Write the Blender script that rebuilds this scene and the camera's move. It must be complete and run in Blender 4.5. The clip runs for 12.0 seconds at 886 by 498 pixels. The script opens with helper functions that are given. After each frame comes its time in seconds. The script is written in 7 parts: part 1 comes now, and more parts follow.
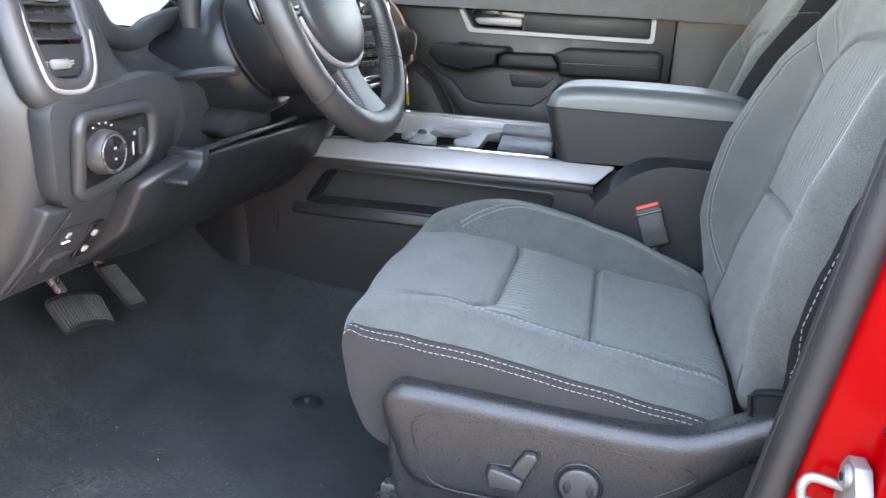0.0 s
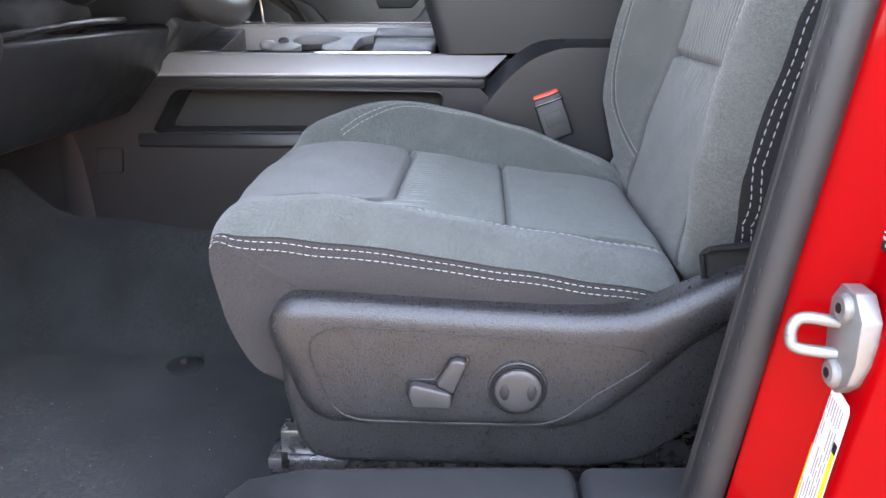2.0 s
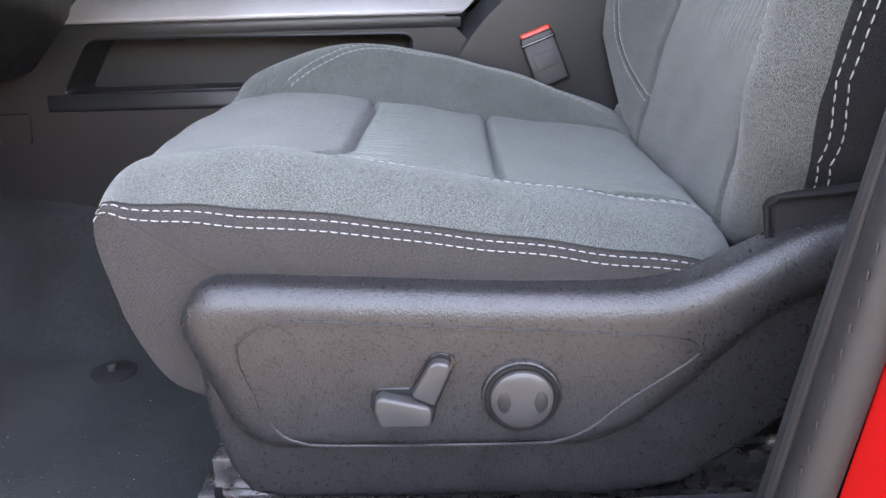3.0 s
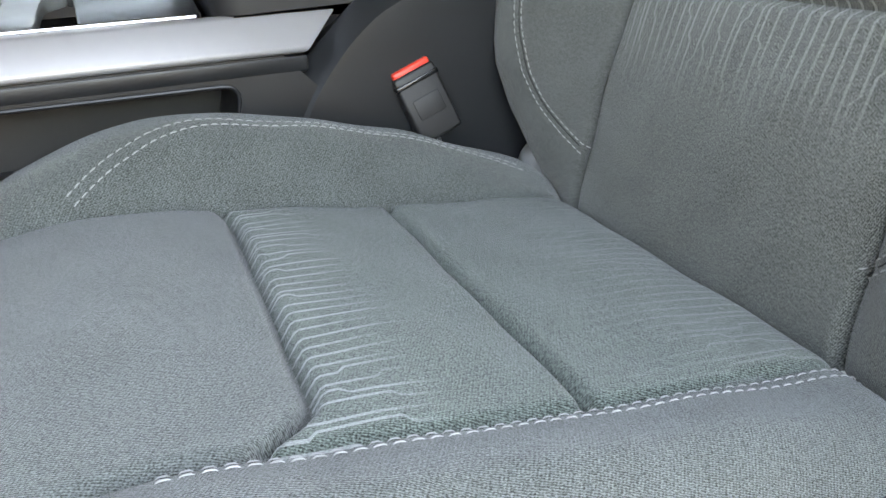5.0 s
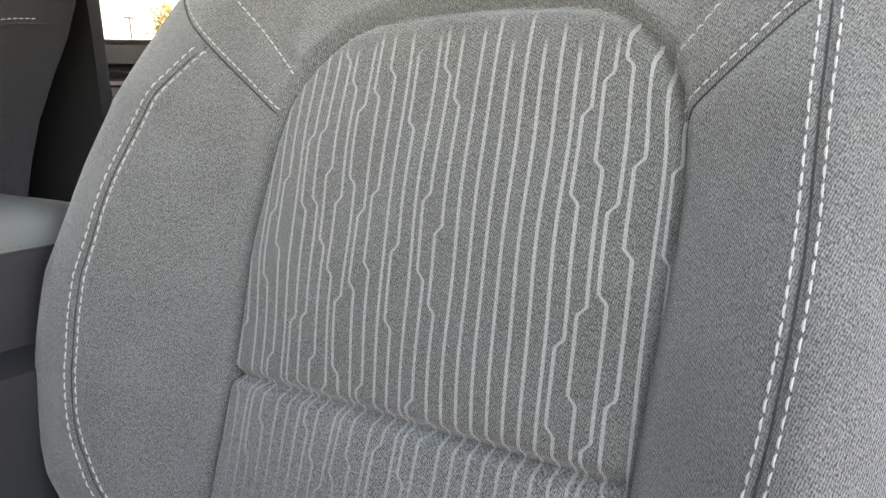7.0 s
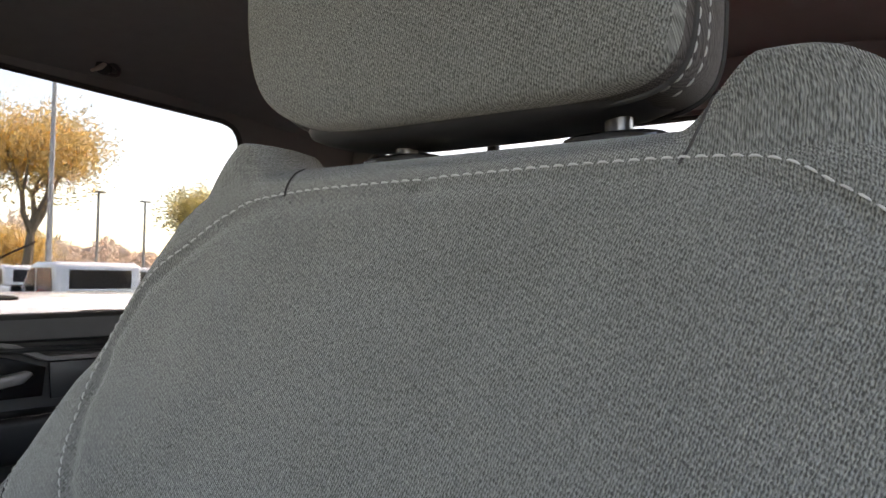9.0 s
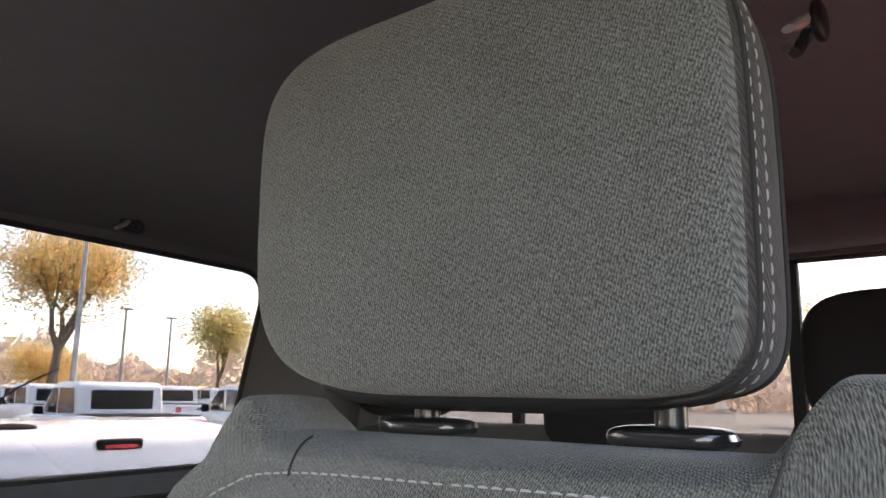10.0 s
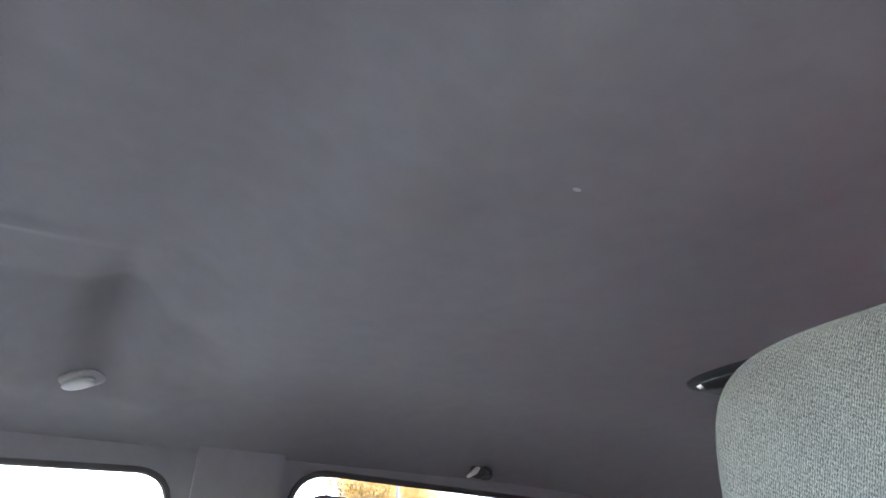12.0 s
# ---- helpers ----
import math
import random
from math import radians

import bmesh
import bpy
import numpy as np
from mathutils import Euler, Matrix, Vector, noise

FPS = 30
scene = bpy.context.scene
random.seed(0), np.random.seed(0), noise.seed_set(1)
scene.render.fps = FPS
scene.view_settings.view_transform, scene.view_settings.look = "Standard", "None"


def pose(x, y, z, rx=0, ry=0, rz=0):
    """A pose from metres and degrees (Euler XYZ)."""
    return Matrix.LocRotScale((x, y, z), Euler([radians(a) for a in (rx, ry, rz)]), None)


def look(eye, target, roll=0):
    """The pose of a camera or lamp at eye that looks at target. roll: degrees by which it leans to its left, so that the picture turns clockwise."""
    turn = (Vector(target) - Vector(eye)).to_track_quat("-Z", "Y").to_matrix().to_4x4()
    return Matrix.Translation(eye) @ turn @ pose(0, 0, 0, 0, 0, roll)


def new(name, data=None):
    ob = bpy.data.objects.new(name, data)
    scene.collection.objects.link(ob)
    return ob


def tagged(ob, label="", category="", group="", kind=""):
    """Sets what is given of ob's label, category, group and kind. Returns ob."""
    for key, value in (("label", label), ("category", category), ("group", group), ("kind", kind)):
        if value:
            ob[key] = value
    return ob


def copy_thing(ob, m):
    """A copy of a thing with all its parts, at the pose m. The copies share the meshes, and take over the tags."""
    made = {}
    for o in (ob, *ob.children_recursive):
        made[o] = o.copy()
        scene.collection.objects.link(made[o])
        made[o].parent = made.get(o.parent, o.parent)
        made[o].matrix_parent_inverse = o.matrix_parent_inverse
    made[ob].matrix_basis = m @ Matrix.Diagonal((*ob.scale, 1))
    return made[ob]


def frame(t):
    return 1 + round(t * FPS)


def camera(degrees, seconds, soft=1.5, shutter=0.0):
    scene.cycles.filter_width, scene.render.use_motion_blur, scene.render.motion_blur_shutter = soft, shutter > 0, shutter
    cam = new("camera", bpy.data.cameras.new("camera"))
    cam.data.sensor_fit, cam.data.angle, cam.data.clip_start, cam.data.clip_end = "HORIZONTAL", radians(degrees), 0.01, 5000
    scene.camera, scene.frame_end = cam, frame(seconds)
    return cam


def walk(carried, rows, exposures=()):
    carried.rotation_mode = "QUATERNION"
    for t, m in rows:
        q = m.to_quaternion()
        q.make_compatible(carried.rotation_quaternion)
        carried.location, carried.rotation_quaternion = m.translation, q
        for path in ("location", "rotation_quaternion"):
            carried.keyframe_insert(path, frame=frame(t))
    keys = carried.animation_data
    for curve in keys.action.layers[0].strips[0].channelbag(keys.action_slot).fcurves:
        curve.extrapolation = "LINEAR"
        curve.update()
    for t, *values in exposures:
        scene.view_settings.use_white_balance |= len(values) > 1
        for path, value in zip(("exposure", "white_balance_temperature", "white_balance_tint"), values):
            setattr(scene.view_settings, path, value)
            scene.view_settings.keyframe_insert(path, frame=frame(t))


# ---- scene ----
cam = camera(60.9, 12.0)
PATH = [
    (0, (0.409, -0.867, 0.746), (0.006, 1.003, 0.162), 3.6),
    (0.5, (0.368, -0.981, 0.758), (0.102, 0.919, 0.194), 2.7),
    (1, (0.348, -1.013, 0.759), (0.162, 0.894, 0.185), 1.9),
    (1.5, (0.345, -0.948, 0.695), (0.219, 0.958, 0.101), 1.2),
    (2, (0.377, -0.737, 0.594), (0.284, 1.156, -0.043), 0.0),
    (2.5, (0.389, -0.589, 0.535), (0.329, 1.296, -0.131), -0.9),
    (3, (0.375, -0.548, 0.513), (0.331, 1.333, -0.166), -1.6),
    (3.2, (0.37, -0.547, 0.511), (0.328, 1.333, -0.171), -1.7),
    (4.8, (0.216, -0.239, 0.595), (0.692, 1.517, -0.236), -4.6),
    (5, (0.225, -0.186, 0.584), (0.89, 1.511, -0.239), -2.9),
    (5.5, (0.274, -0.111, 0.606), (1.306, 1.409, -0.184), -2.9),
    (6, (0.271, -0.06, 0.626), (1.643, 1.23, -0.045), -1.8),
    (6.5, (0.303, -0.039, 0.667), (1.801, 1.161, 0.106), -2.1),
    (7, (0.336, -0.023, 0.713), (1.911, 1.135, 0.29), -2.0),
    (7.5, (0.364, -0.012, 0.754), (1.99, 1.117, 0.465), -1.7),
    (7.7, (0.37, -0.008, 0.769), (2.012, 1.109, 0.533), -1.4),
    (9.3, (0.538, 0.073, 0.927), (2.136, 1.264, 1.091), 1.1),
    (9.5, (0.541, 0.075, 0.942), (2.126, 1.272, 1.169), 1.1),
    (10, (0.544, 0.084, 0.976), (2.094, 1.29, 1.353), 0.8),
    (10.5, (0.548, 0.095, 1.011), (2.032, 1.32, 1.555), -0.0),
    (11, (0.562, 0.123, 1.061), (1.899, 1.448, 1.739), -1.2),
    (11.2, (0.560, 0.126, 1.068), (1.810, 1.502, 1.805), -1.0),
    (11.6, (0.524, 0.118, 1.055), (1.573, 1.618, 1.863), -0.3),
    (12, (0.469, 0.126, 1.028), (1.360, 1.691, 1.899), 0.6),
]
walk(cam, [(t, look(eye, target, roll)) for t, eye, target, roll in PATH], [(0, 4.9, 9500, 19), (3.2, 4.95, 10400, 24), (4.8, 5.0, 11200, 15), (5.5, 4.85, 12400, 19), (6.0, 5.3, 12600, 23), (6.5, 5.35, 12400, 25), (7.0, 5.15, 11700, 25), (7.5, 4.35, 10800, 23), (7.7, 4.2, 10600, 23), (9.3, 3.85, 8900, 23), (10.0, 3.92, 8400, 25), (10.5, 4.2, 8200, 25), (11.0, 4.7, 6700, 17), (11.5, 5.25, 6700, 16), (12, 5.8, 6800, 16)])

# ---- world and light ----
world = bpy.data.worlds.new("world")
scene.world = world
world.use_nodes = True
wn = world.node_tree.nodes
sky = wn.new("ShaderNodeTexSky")
sky.sky_type, sky.sun_disc = "NISHITA", False
sky.sun_elevation, sky.sun_rotation = radians(44), radians(78.7)
sky.air_density, sky.dust_density = 1.0, 0.6
wn["Background"].inputs["Strength"].default_value = 0.15
world.node_tree.links.new(sky.outputs[0], wn["Background"].inputs["Color"])
sun = new("sun", bpy.data.lights.new("sun", "SUN"))
sun.data.energy, sun.data.angle, sun.data.color = 3.6, radians(0.6), (1.0, 0.93, 0.82)
sun.matrix_world = look((30, 6, 29.5), (0, 0, 0))

# ---- materials ----


def material(name, base, rough=0.5, metal=0.0, vary=0.12, scale=40.0, bump=0.0, bump_scale=300.0, coat=0.0, sheen=0.0, spec=0.5, broad=0.0, stretch=(1, 1, 1)):
    """A principled surface whose colour and roughness vary at two scales, with a fine relief."""
    m = bpy.data.materials.new(name)
    m.use_nodes = True
    n, l = m.node_tree.nodes, m.node_tree.links
    p = n["Principled BSDF"]
    p.inputs["Metallic"].default_value = metal
    p.inputs["Coat Weight"].default_value = coat
    p.inputs["Specular IOR Level"].default_value = spec
    p.inputs["Coat Roughness"].default_value = 0.06
    p.inputs["Sheen Weight"].default_value = sheen
    p.inputs["Sheen Roughness"].default_value = 0.45
    tc = n.new("ShaderNodeTexCoord")
    mp = n.new("ShaderNodeMapping")
    mp.inputs["Scale"].default_value = stretch
    l.new(tc.outputs["Object"], mp.inputs["Vector"])
    big, small = n.new("ShaderNodeTexNoise"), n.new("ShaderNodeTexNoise")
    big.inputs["Scale"].default_value, small.inputs["Scale"].default_value = broad or scale * 0.12, scale
    big.inputs["Detail"].default_value = small.inputs["Detail"].default_value = 3
    for t in (big, small):
        l.new(mp.outputs[0], t.inputs["Vector"])
    add = n.new("ShaderNodeMath")
    add.operation = "ADD"
    l.new(big.outputs["Fac"], add.inputs[0])
    l.new(small.outputs["Fac"], add.inputs[1])
    ramp = n.new("ShaderNodeMapRange")
    ramp.inputs["From Min"].default_value, ramp.inputs["From Max"].default_value = 0.6, 1.4
    ramp.inputs["To Min"].default_value, ramp.inputs["To Max"].default_value = 1 - vary, 1 + vary
    l.new(add.outputs[0], ramp.inputs["Value"])
    mix = n.new("ShaderNodeVectorMath")
    mix.operation = "SCALE"
    mix.inputs[0].default_value = base
    l.new(ramp.outputs[0], mix.inputs["Scale"])
    l.new(mix.outputs[0], p.inputs["Base Color"])
    rr = n.new("ShaderNodeMapRange")
    rr.inputs["From Min"].default_value, rr.inputs["From Max"].default_value = 0.3, 0.7
    rr.inputs["To Min"].default_value, rr.inputs["To Max"].default_value = max(0.02, rough * 0.85), min(1, rough * 1.15)
    l.new(small.outputs["Fac"], rr.inputs["Value"])
    l.new(rr.outputs[0], p.inputs["Roughness"])
    if bump:
        b, t = n.new("ShaderNodeBump"), n.new("ShaderNodeTexNoise")
        t.inputs["Scale"].default_value, t.inputs["Detail"].default_value = bump_scale, 2
        l.new(mp.outputs[0], t.inputs["Vector"])
        b.inputs["Strength"].default_value, b.inputs["Distance"].default_value = bump, 0.6 / bump_scale
        l.new(t.outputs["Fac"], b.inputs["Height"])
        l.new(b.outputs[0], p.inputs["Normal"])
    return m


def grained(name, base, rough=0.42, cell=700.0, depth=0.5, vary=0.08, spec=0.5, relief=0.16):
    """Moulded plastic with a leather-like grain of small cells, the shade of its creases put into the colour."""
    m = material(name, base, rough, vary=vary, scale=30, spec=spec)
    n, l = m.node_tree.nodes, m.node_tree.links
    v, b, w = n.new("ShaderNodeTexVoronoi"), n.new("ShaderNodeBump"), n.new("ShaderNodeTexNoise")
    v.feature = "DISTANCE_TO_EDGE"
    v.inputs["Scale"].default_value = cell
    tc = n["Texture Coordinate"]
    w.inputs["Scale"].default_value = cell * 0.5
    mixv = n.new("ShaderNodeVectorMath")
    mixv.operation = "MULTIPLY_ADD"
    mixv.inputs[1].default_value = (1.2 / cell,) * 3
    l.new(tc.outputs["Object"], w.inputs["Vector"])
    l.new(w.outputs["Color"], mixv.inputs[0])
    l.new(tc.outputs["Object"], mixv.inputs[2])
    l.new(mixv.outputs[0], v.inputs["Vector"])
    b.inputs["Strength"].default_value, b.inputs["Distance"].default_value = depth, relief / cell
    l.new(v.outputs["Distance"], b.inputs["Height"])
    p = n["Principled BSDF"]
    # Crease shade painted into the base colour: darker at cell edges, lighter between.
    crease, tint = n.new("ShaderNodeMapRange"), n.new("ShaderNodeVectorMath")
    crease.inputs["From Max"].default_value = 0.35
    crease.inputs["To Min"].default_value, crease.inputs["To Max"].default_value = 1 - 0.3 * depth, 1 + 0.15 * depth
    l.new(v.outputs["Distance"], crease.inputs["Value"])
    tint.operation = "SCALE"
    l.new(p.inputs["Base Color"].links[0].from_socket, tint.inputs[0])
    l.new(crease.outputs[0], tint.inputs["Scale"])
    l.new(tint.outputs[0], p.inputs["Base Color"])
    l.new(b.outputs[0], n["Principled BSDF"].inputs["Normal"])
    return m


def fabric(name, dark, light, thread=800.0, stripes=0.0, stripe_color=(0.30, 0.32, 0.31), fade=None, relief=0.8, heather=0.34, strength=0.6, sheen=0.22):
    """Woven cloth on a UV map in metres: a fine twill of two yarns, heathered, and on the inserts pale pinstripes that jog sideways."""
    m = bpy.data.materials.new(name)
    m.use_nodes = True
    n, l = m.node_tree.nodes, m.node_tree.links
    p = n["Principled BSDF"]
    p.inputs["Roughness"].default_value = 0.92
    p.inputs["Specular IOR Level"].default_value = 0.25
    p.inputs["Sheen Weight"].default_value = sheen
    p.inputs["Sheen Roughness"].default_value = 0.4
    uv = n.new("ShaderNodeUVMap")
    sep = n.new("ShaderNodeSeparateXYZ")
    l.new(uv.outputs[0], sep.inputs[0])

    def op(kind, a, b=None, c=None):
        node = n.new("ShaderNodeMath")
        node.operation = kind
        for i, v in enumerate((a, b, c)):
            if v is None:
                continue
            if isinstance(v, (int, float)):
                node.inputs[i].default_value = v
            else:
                l.new(v, node.inputs[i])
        return node.outputs[0]

    def noise_of(vec, scale, detail=2.0):
        t = n.new("ShaderNodeTexNoise")
        t.inputs["Scale"].default_value, t.inputs["Detail"].default_value = scale, detail
        l.new(vec, t.inputs["Vector"])
        return t.outputs["Fac"]

    u, v = sep.outputs[0], sep.outputs[1]
    # slanting ribs of yarn, broken into streaks, flecked and unevenly dyed
    mp = n.new("ShaderNodeMapping")
    mp.inputs["Scale"].default_value = (1.0, 0.48, 1.0)
    mp.inputs["Rotation"].default_value = (0, 0, -0.30)
    l.new(uv.outputs[0], mp.inputs["Vector"])
    yarn = noise_of(mp.outputs[0], thread * 1.75, 2.0)
    mottle = noise_of(uv.outputs[0], 640.0, 1.0)
    broad = noise_of(uv.outputs[0], 24.0, 3.0)
    clump = noise_of(uv.outputs[0], 280.0, 1.0)
    rib = op("SINE", op("MULTIPLY", op("ADD", op("ADD", u, op("MULTIPLY", v, 0.31)), op("MULTIPLY", mottle, 0.0017)), thread * 6.2832))
    cross = op("SINE", op("MULTIPLY", op("SUBTRACT", v, op("MULTIPLY", u, 0.55)), thread * 0.62 * 6.2832))
    weave = op("ADD", op("MULTIPLY", rib, 0.23), op("MULTIPLY", cross, 0.09))
    tone = op("ADD", op("MULTIPLY", yarn, 1.55), op("MULTIPLY", mottle, heather * 2.8))
    tone = op("ADD", tone, op("ADD", op("MULTIPLY", broad, 0.22), op("MULTIPLY", op("SUBTRACT", clump, 0.5), 0.36)))
    tone = op("ADD", tone, weave)
    rng = n.new("ShaderNodeMapRange")
    mean = 0.775 + heather * 1.4 + 0.11
    rng.inputs["From Min"].default_value, rng.inputs["From Max"].default_value = mean - 0.38, mean + 0.46
    l.new(tone, rng.inputs["Value"])
    mix = n.new("ShaderNodeMix")
    mix.data_type = "RGBA"
    mix.inputs["A"].default_value, mix.inputs["B"].default_value = (*dark, 1), (*light, 1)
    l.new(rng.outputs[0], mix.inputs["Factor"])
    color = mix.outputs["Result"]
    height = op("ADD", op("MULTIPLY", weave, 1.2), op("MULTIPLY", yarn, 1.1))
    if stripes:
        cell = op("DIVIDE", u, stripes)
        index = op("FLOOR", cell)
        wn_ = n.new("ShaderNodeTexWhiteNoise")
        wn_.noise_dimensions = "1D"
        l.new(index, wn_.inputs["W"])
        phase = wn_.outputs["Value"]
        # some stripes step half a pitch aside for a while and back again
        def step(value, lo, hi):
            node = n.new("ShaderNodeMapRange")
            node.interpolation_type = "SMOOTHSTEP"
            node.inputs["From Min"].default_value, node.inputs["From Max"].default_value = lo, hi
            l.new(value, node.inputs["Value"])
            return node.outputs[0]

        along = op("FRACT", op("ADD", op("MULTIPLY", v, 8.2), op("MULTIPLY", phase, 37.0)))
        aside = op("SUBTRACT", step(along, 0.10, 0.155), step(along, 0.48, 0.535))
        aside = op("MULTIPLY", aside, op("GREATER_THAN", op("FRACT", op("MULTIPLY", phase, 7.31)), 0.42))
        centre = op("ADD", 0.27, op("MULTIPLY", aside, 0.46))
        line = n.new("ShaderNodeMapRange")
        line.interpolation_type = "SMOOTHSTEP"
        line.inputs["From Min"].default_value, line.inputs["From Max"].default_value = 0.125, 0.080
        l.new(op("ABSOLUTE", op("SUBTRACT", op("FRACT", cell), centre)), line.inputs["Value"])
        amount = op("MULTIPLY", line.outputs[0], op("ADD", 0.55, op("MULTIPLY", yarn, 0.6)))
        if fade:
            for lo, hi in fade:
                f = n.new("ShaderNodeMapRange")
                f.interpolation_type = "SMOOTHSTEP"
                f.inputs["From Min"].default_value, f.inputs["From Max"].default_value = lo, hi
                l.new(op("ADD", v, op("MULTIPLY", op("SUBTRACT", phase, 0.5), 0.02)), f.inputs["Value"])
                amount = op("MULTIPLY", amount, f.outputs[0])
        mix2 = n.new("ShaderNodeMix")
        mix2.data_type = "RGBA"
        mix2.inputs["B"].default_value = (*stripe_color, 1)
        l.new(op("MULTIPLY", amount, strength), mix2.inputs["Factor"])
        l.new(color, mix2.inputs["A"])
        color = mix2.outputs["Result"]
        height = op("ADD", height, op("MULTIPLY", amount, 0.6))
    l.new(color, p.inputs["Base Color"])
    b = n.new("ShaderNodeBump")
    b.inputs["Strength"].default_value, b.inputs["Distance"].default_value = relief, 0.0006
    l.new(height, b.inputs["Height"])
    l.new(b.outputs[0], p.inputs["Normal"])
    return m


def glowing(name, color, strength):
    m = bpy.data.materials.new(name)
    m.use_nodes = True
    p = m.node_tree.nodes["Principled BSDF"]
    p.inputs["Base Color"].default_value = (*color, 1)
    p.inputs["Emission Color"].default_value, p.inputs["Emission Strength"].default_value = (*color, 1), strength
    return m


def clear_glass(name, tint=(1, 1, 1), rough=0.0):
    m = bpy.data.materials.new(name)
    m.use_nodes = True
    p = m.node_tree.nodes["Principled BSDF"]
    p.inputs["Base Color"].default_value = (*tint, 1)
    p.inputs["Transmission Weight"].default_value, p.inputs["Roughness"].default_value, p.inputs["IOR"].default_value = 1.0, rough, 1.45
    return m


CLOTH = fabric("seat_cloth", (0.0275, 0.0291, 0.0279), (0.1420, 0.1510, 0.1445), heather=0.22)
CLOTH_SIDE = fabric("seat_side_cloth", (0.015, 0.0135, 0.0135), (0.058, 0.052, 0.051), thread=780, heather=0.2, sheen=0.04)
CLOTH_BLACK = fabric("black_cloth", (0.0050, 0.0050, 0.0056), (0.0190, 0.0190, 0.0205), thread=700, heather=0.3, sheen=0.04)
CLOTH_BACK = fabric("striped_back_cloth", (0.0215, 0.0230, 0.0212), (0.1220, 0.1310, 0.1190), stripes=0.0103, stripe_color=(0.38, 0.38, 0.375), fade=((0.215, 0.27), (0.514, 0.500)), heather=0.25, strength=0.40)
CLOTH_BACK_LOW = fabric("striped_lower_back_cloth", (0.0185, 0.0200, 0.0186), (0.1630, 0.1740, 0.1610), stripes=0.0103, stripe_color=(0.36, 0.37, 0.365), fade=((0.165, 0.265),), strength=0.34)
CLOTH_MID = fabric("striped_middle_cushion_cloth", (0.0124, 0.0157, 0.0139), (0.1510, 0.1880, 0.1660), stripes=0.0103, stripe_color=(0.40, 0.42, 0.42), fade=((0.345, 0.290),), strength=0.50)
CLOTH_REAR = fabric("striped_rear_cushion_cloth", (0.0124, 0.0157, 0.0139), (0.1510, 0.1880, 0.1660), stripes=0.0103, stripe_color=(0.27, 0.28, 0.285), fade=((0.40, 0.60),), strength=0.32)
CLOTH_FRONT = fabric("cushion_front_cloth", (0.0205, 0.0232, 0.0222), (0.1470, 0.1670, 0.1600), heather=0.22)
THREAD = material("pale_thread", (0.26, 0.265, 0.26), 0.7, vary=0.15, scale=900)
THREAD_DARK = material("dark_thread", (0.10, 0.10, 0.10), 0.7, vary=0.15, scale=900)
SEAM = material("seam_shadow_cloth", (0.015, 0.015, 0.016), 0.95)
SOFT_BLACK = material("soft_black_cloth", (0.011, 0.011, 0.012), 0.85, vary=0.3, scale=500, bump=0.4, bump_scale=900, spec=0.25)
HEAD_POST = material("dark_chromed_post", (0.06, 0.06, 0.063), 0.28, metal=0.8, vary=0.05)
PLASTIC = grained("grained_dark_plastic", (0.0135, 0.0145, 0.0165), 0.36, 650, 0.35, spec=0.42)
PLASTIC_SHIELD = material("grained_shield_plastic", (0.0205, 0.0208, 0.0225), 0.30, vary=0.30, scale=420, bump=0.55, bump_scale=620, spec=0.55)
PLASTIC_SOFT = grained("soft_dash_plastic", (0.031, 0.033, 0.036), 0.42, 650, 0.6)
PLASTIC_PLAIN = material("matte_dark_plastic", (0.021, 0.0225, 0.0245), 0.45, bump=0.08, bump_scale=1200)
PLASTIC_GLOSS = material("smooth_black_plastic", (0.012, 0.012, 0.013), 0.16)
PLASTIC_GLOSS_SOFT = material("smooth_dark_plastic", (0.016, 0.017, 0.019), 0.36, vary=0.05)
PLASTIC_SWITCH = material("dark_grey_switch_plastic", (0.040, 0.040, 0.042), 0.34, bump=0.05, bump_scale=900)
PLASTIC_GREY = material("mid_grey_plastic", (0.16, 0.165, 0.17), 0.4, bump=0.05, bump_scale=900)
RUBBER = material("black_rubber", (0.014, 0.014, 0.015), 0.55, bump=0.15, bump_scale=500)
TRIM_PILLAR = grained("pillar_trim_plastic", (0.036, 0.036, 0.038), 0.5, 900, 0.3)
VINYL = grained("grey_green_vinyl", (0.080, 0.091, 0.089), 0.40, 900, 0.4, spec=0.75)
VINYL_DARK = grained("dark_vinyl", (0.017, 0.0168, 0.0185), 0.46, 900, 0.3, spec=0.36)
PAD_MATTE = material("matte_blue_grey_pad", (0.024, 0.028, 0.033), 0.62, bump=0.2, bump_scale=900, spec=0.2)
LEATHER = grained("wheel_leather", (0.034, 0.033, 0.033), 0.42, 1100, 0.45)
SILVER = material("satin_silver_paint", (0.32, 0.31, 0.315), 0.46, metal=0.5, vary=0.03, scale=600)
CHROME = material("bright_chrome", (0.78, 0.80, 0.82), 0.10, metal=1.0, vary=0.02)
STEEL = material("zinc_plated_steel", (0.29, 0.29, 0.285), 0.55, metal=0.8, vary=0.10, scale=120, bump=0.15, bump_scale=260)
STEEL_DARK = material("dark_track_steel", (0.30, 0.30, 0.31), 0.28, metal=0.9, vary=0.1, scale=90)
CARPET = material("dark_blue_grey_carpet", (0.0085, 0.0117, 0.0143), 0.98, vary=0.95, scale=300, bump=1.0, bump_scale=420, sheen=0.04, broad=9.0)


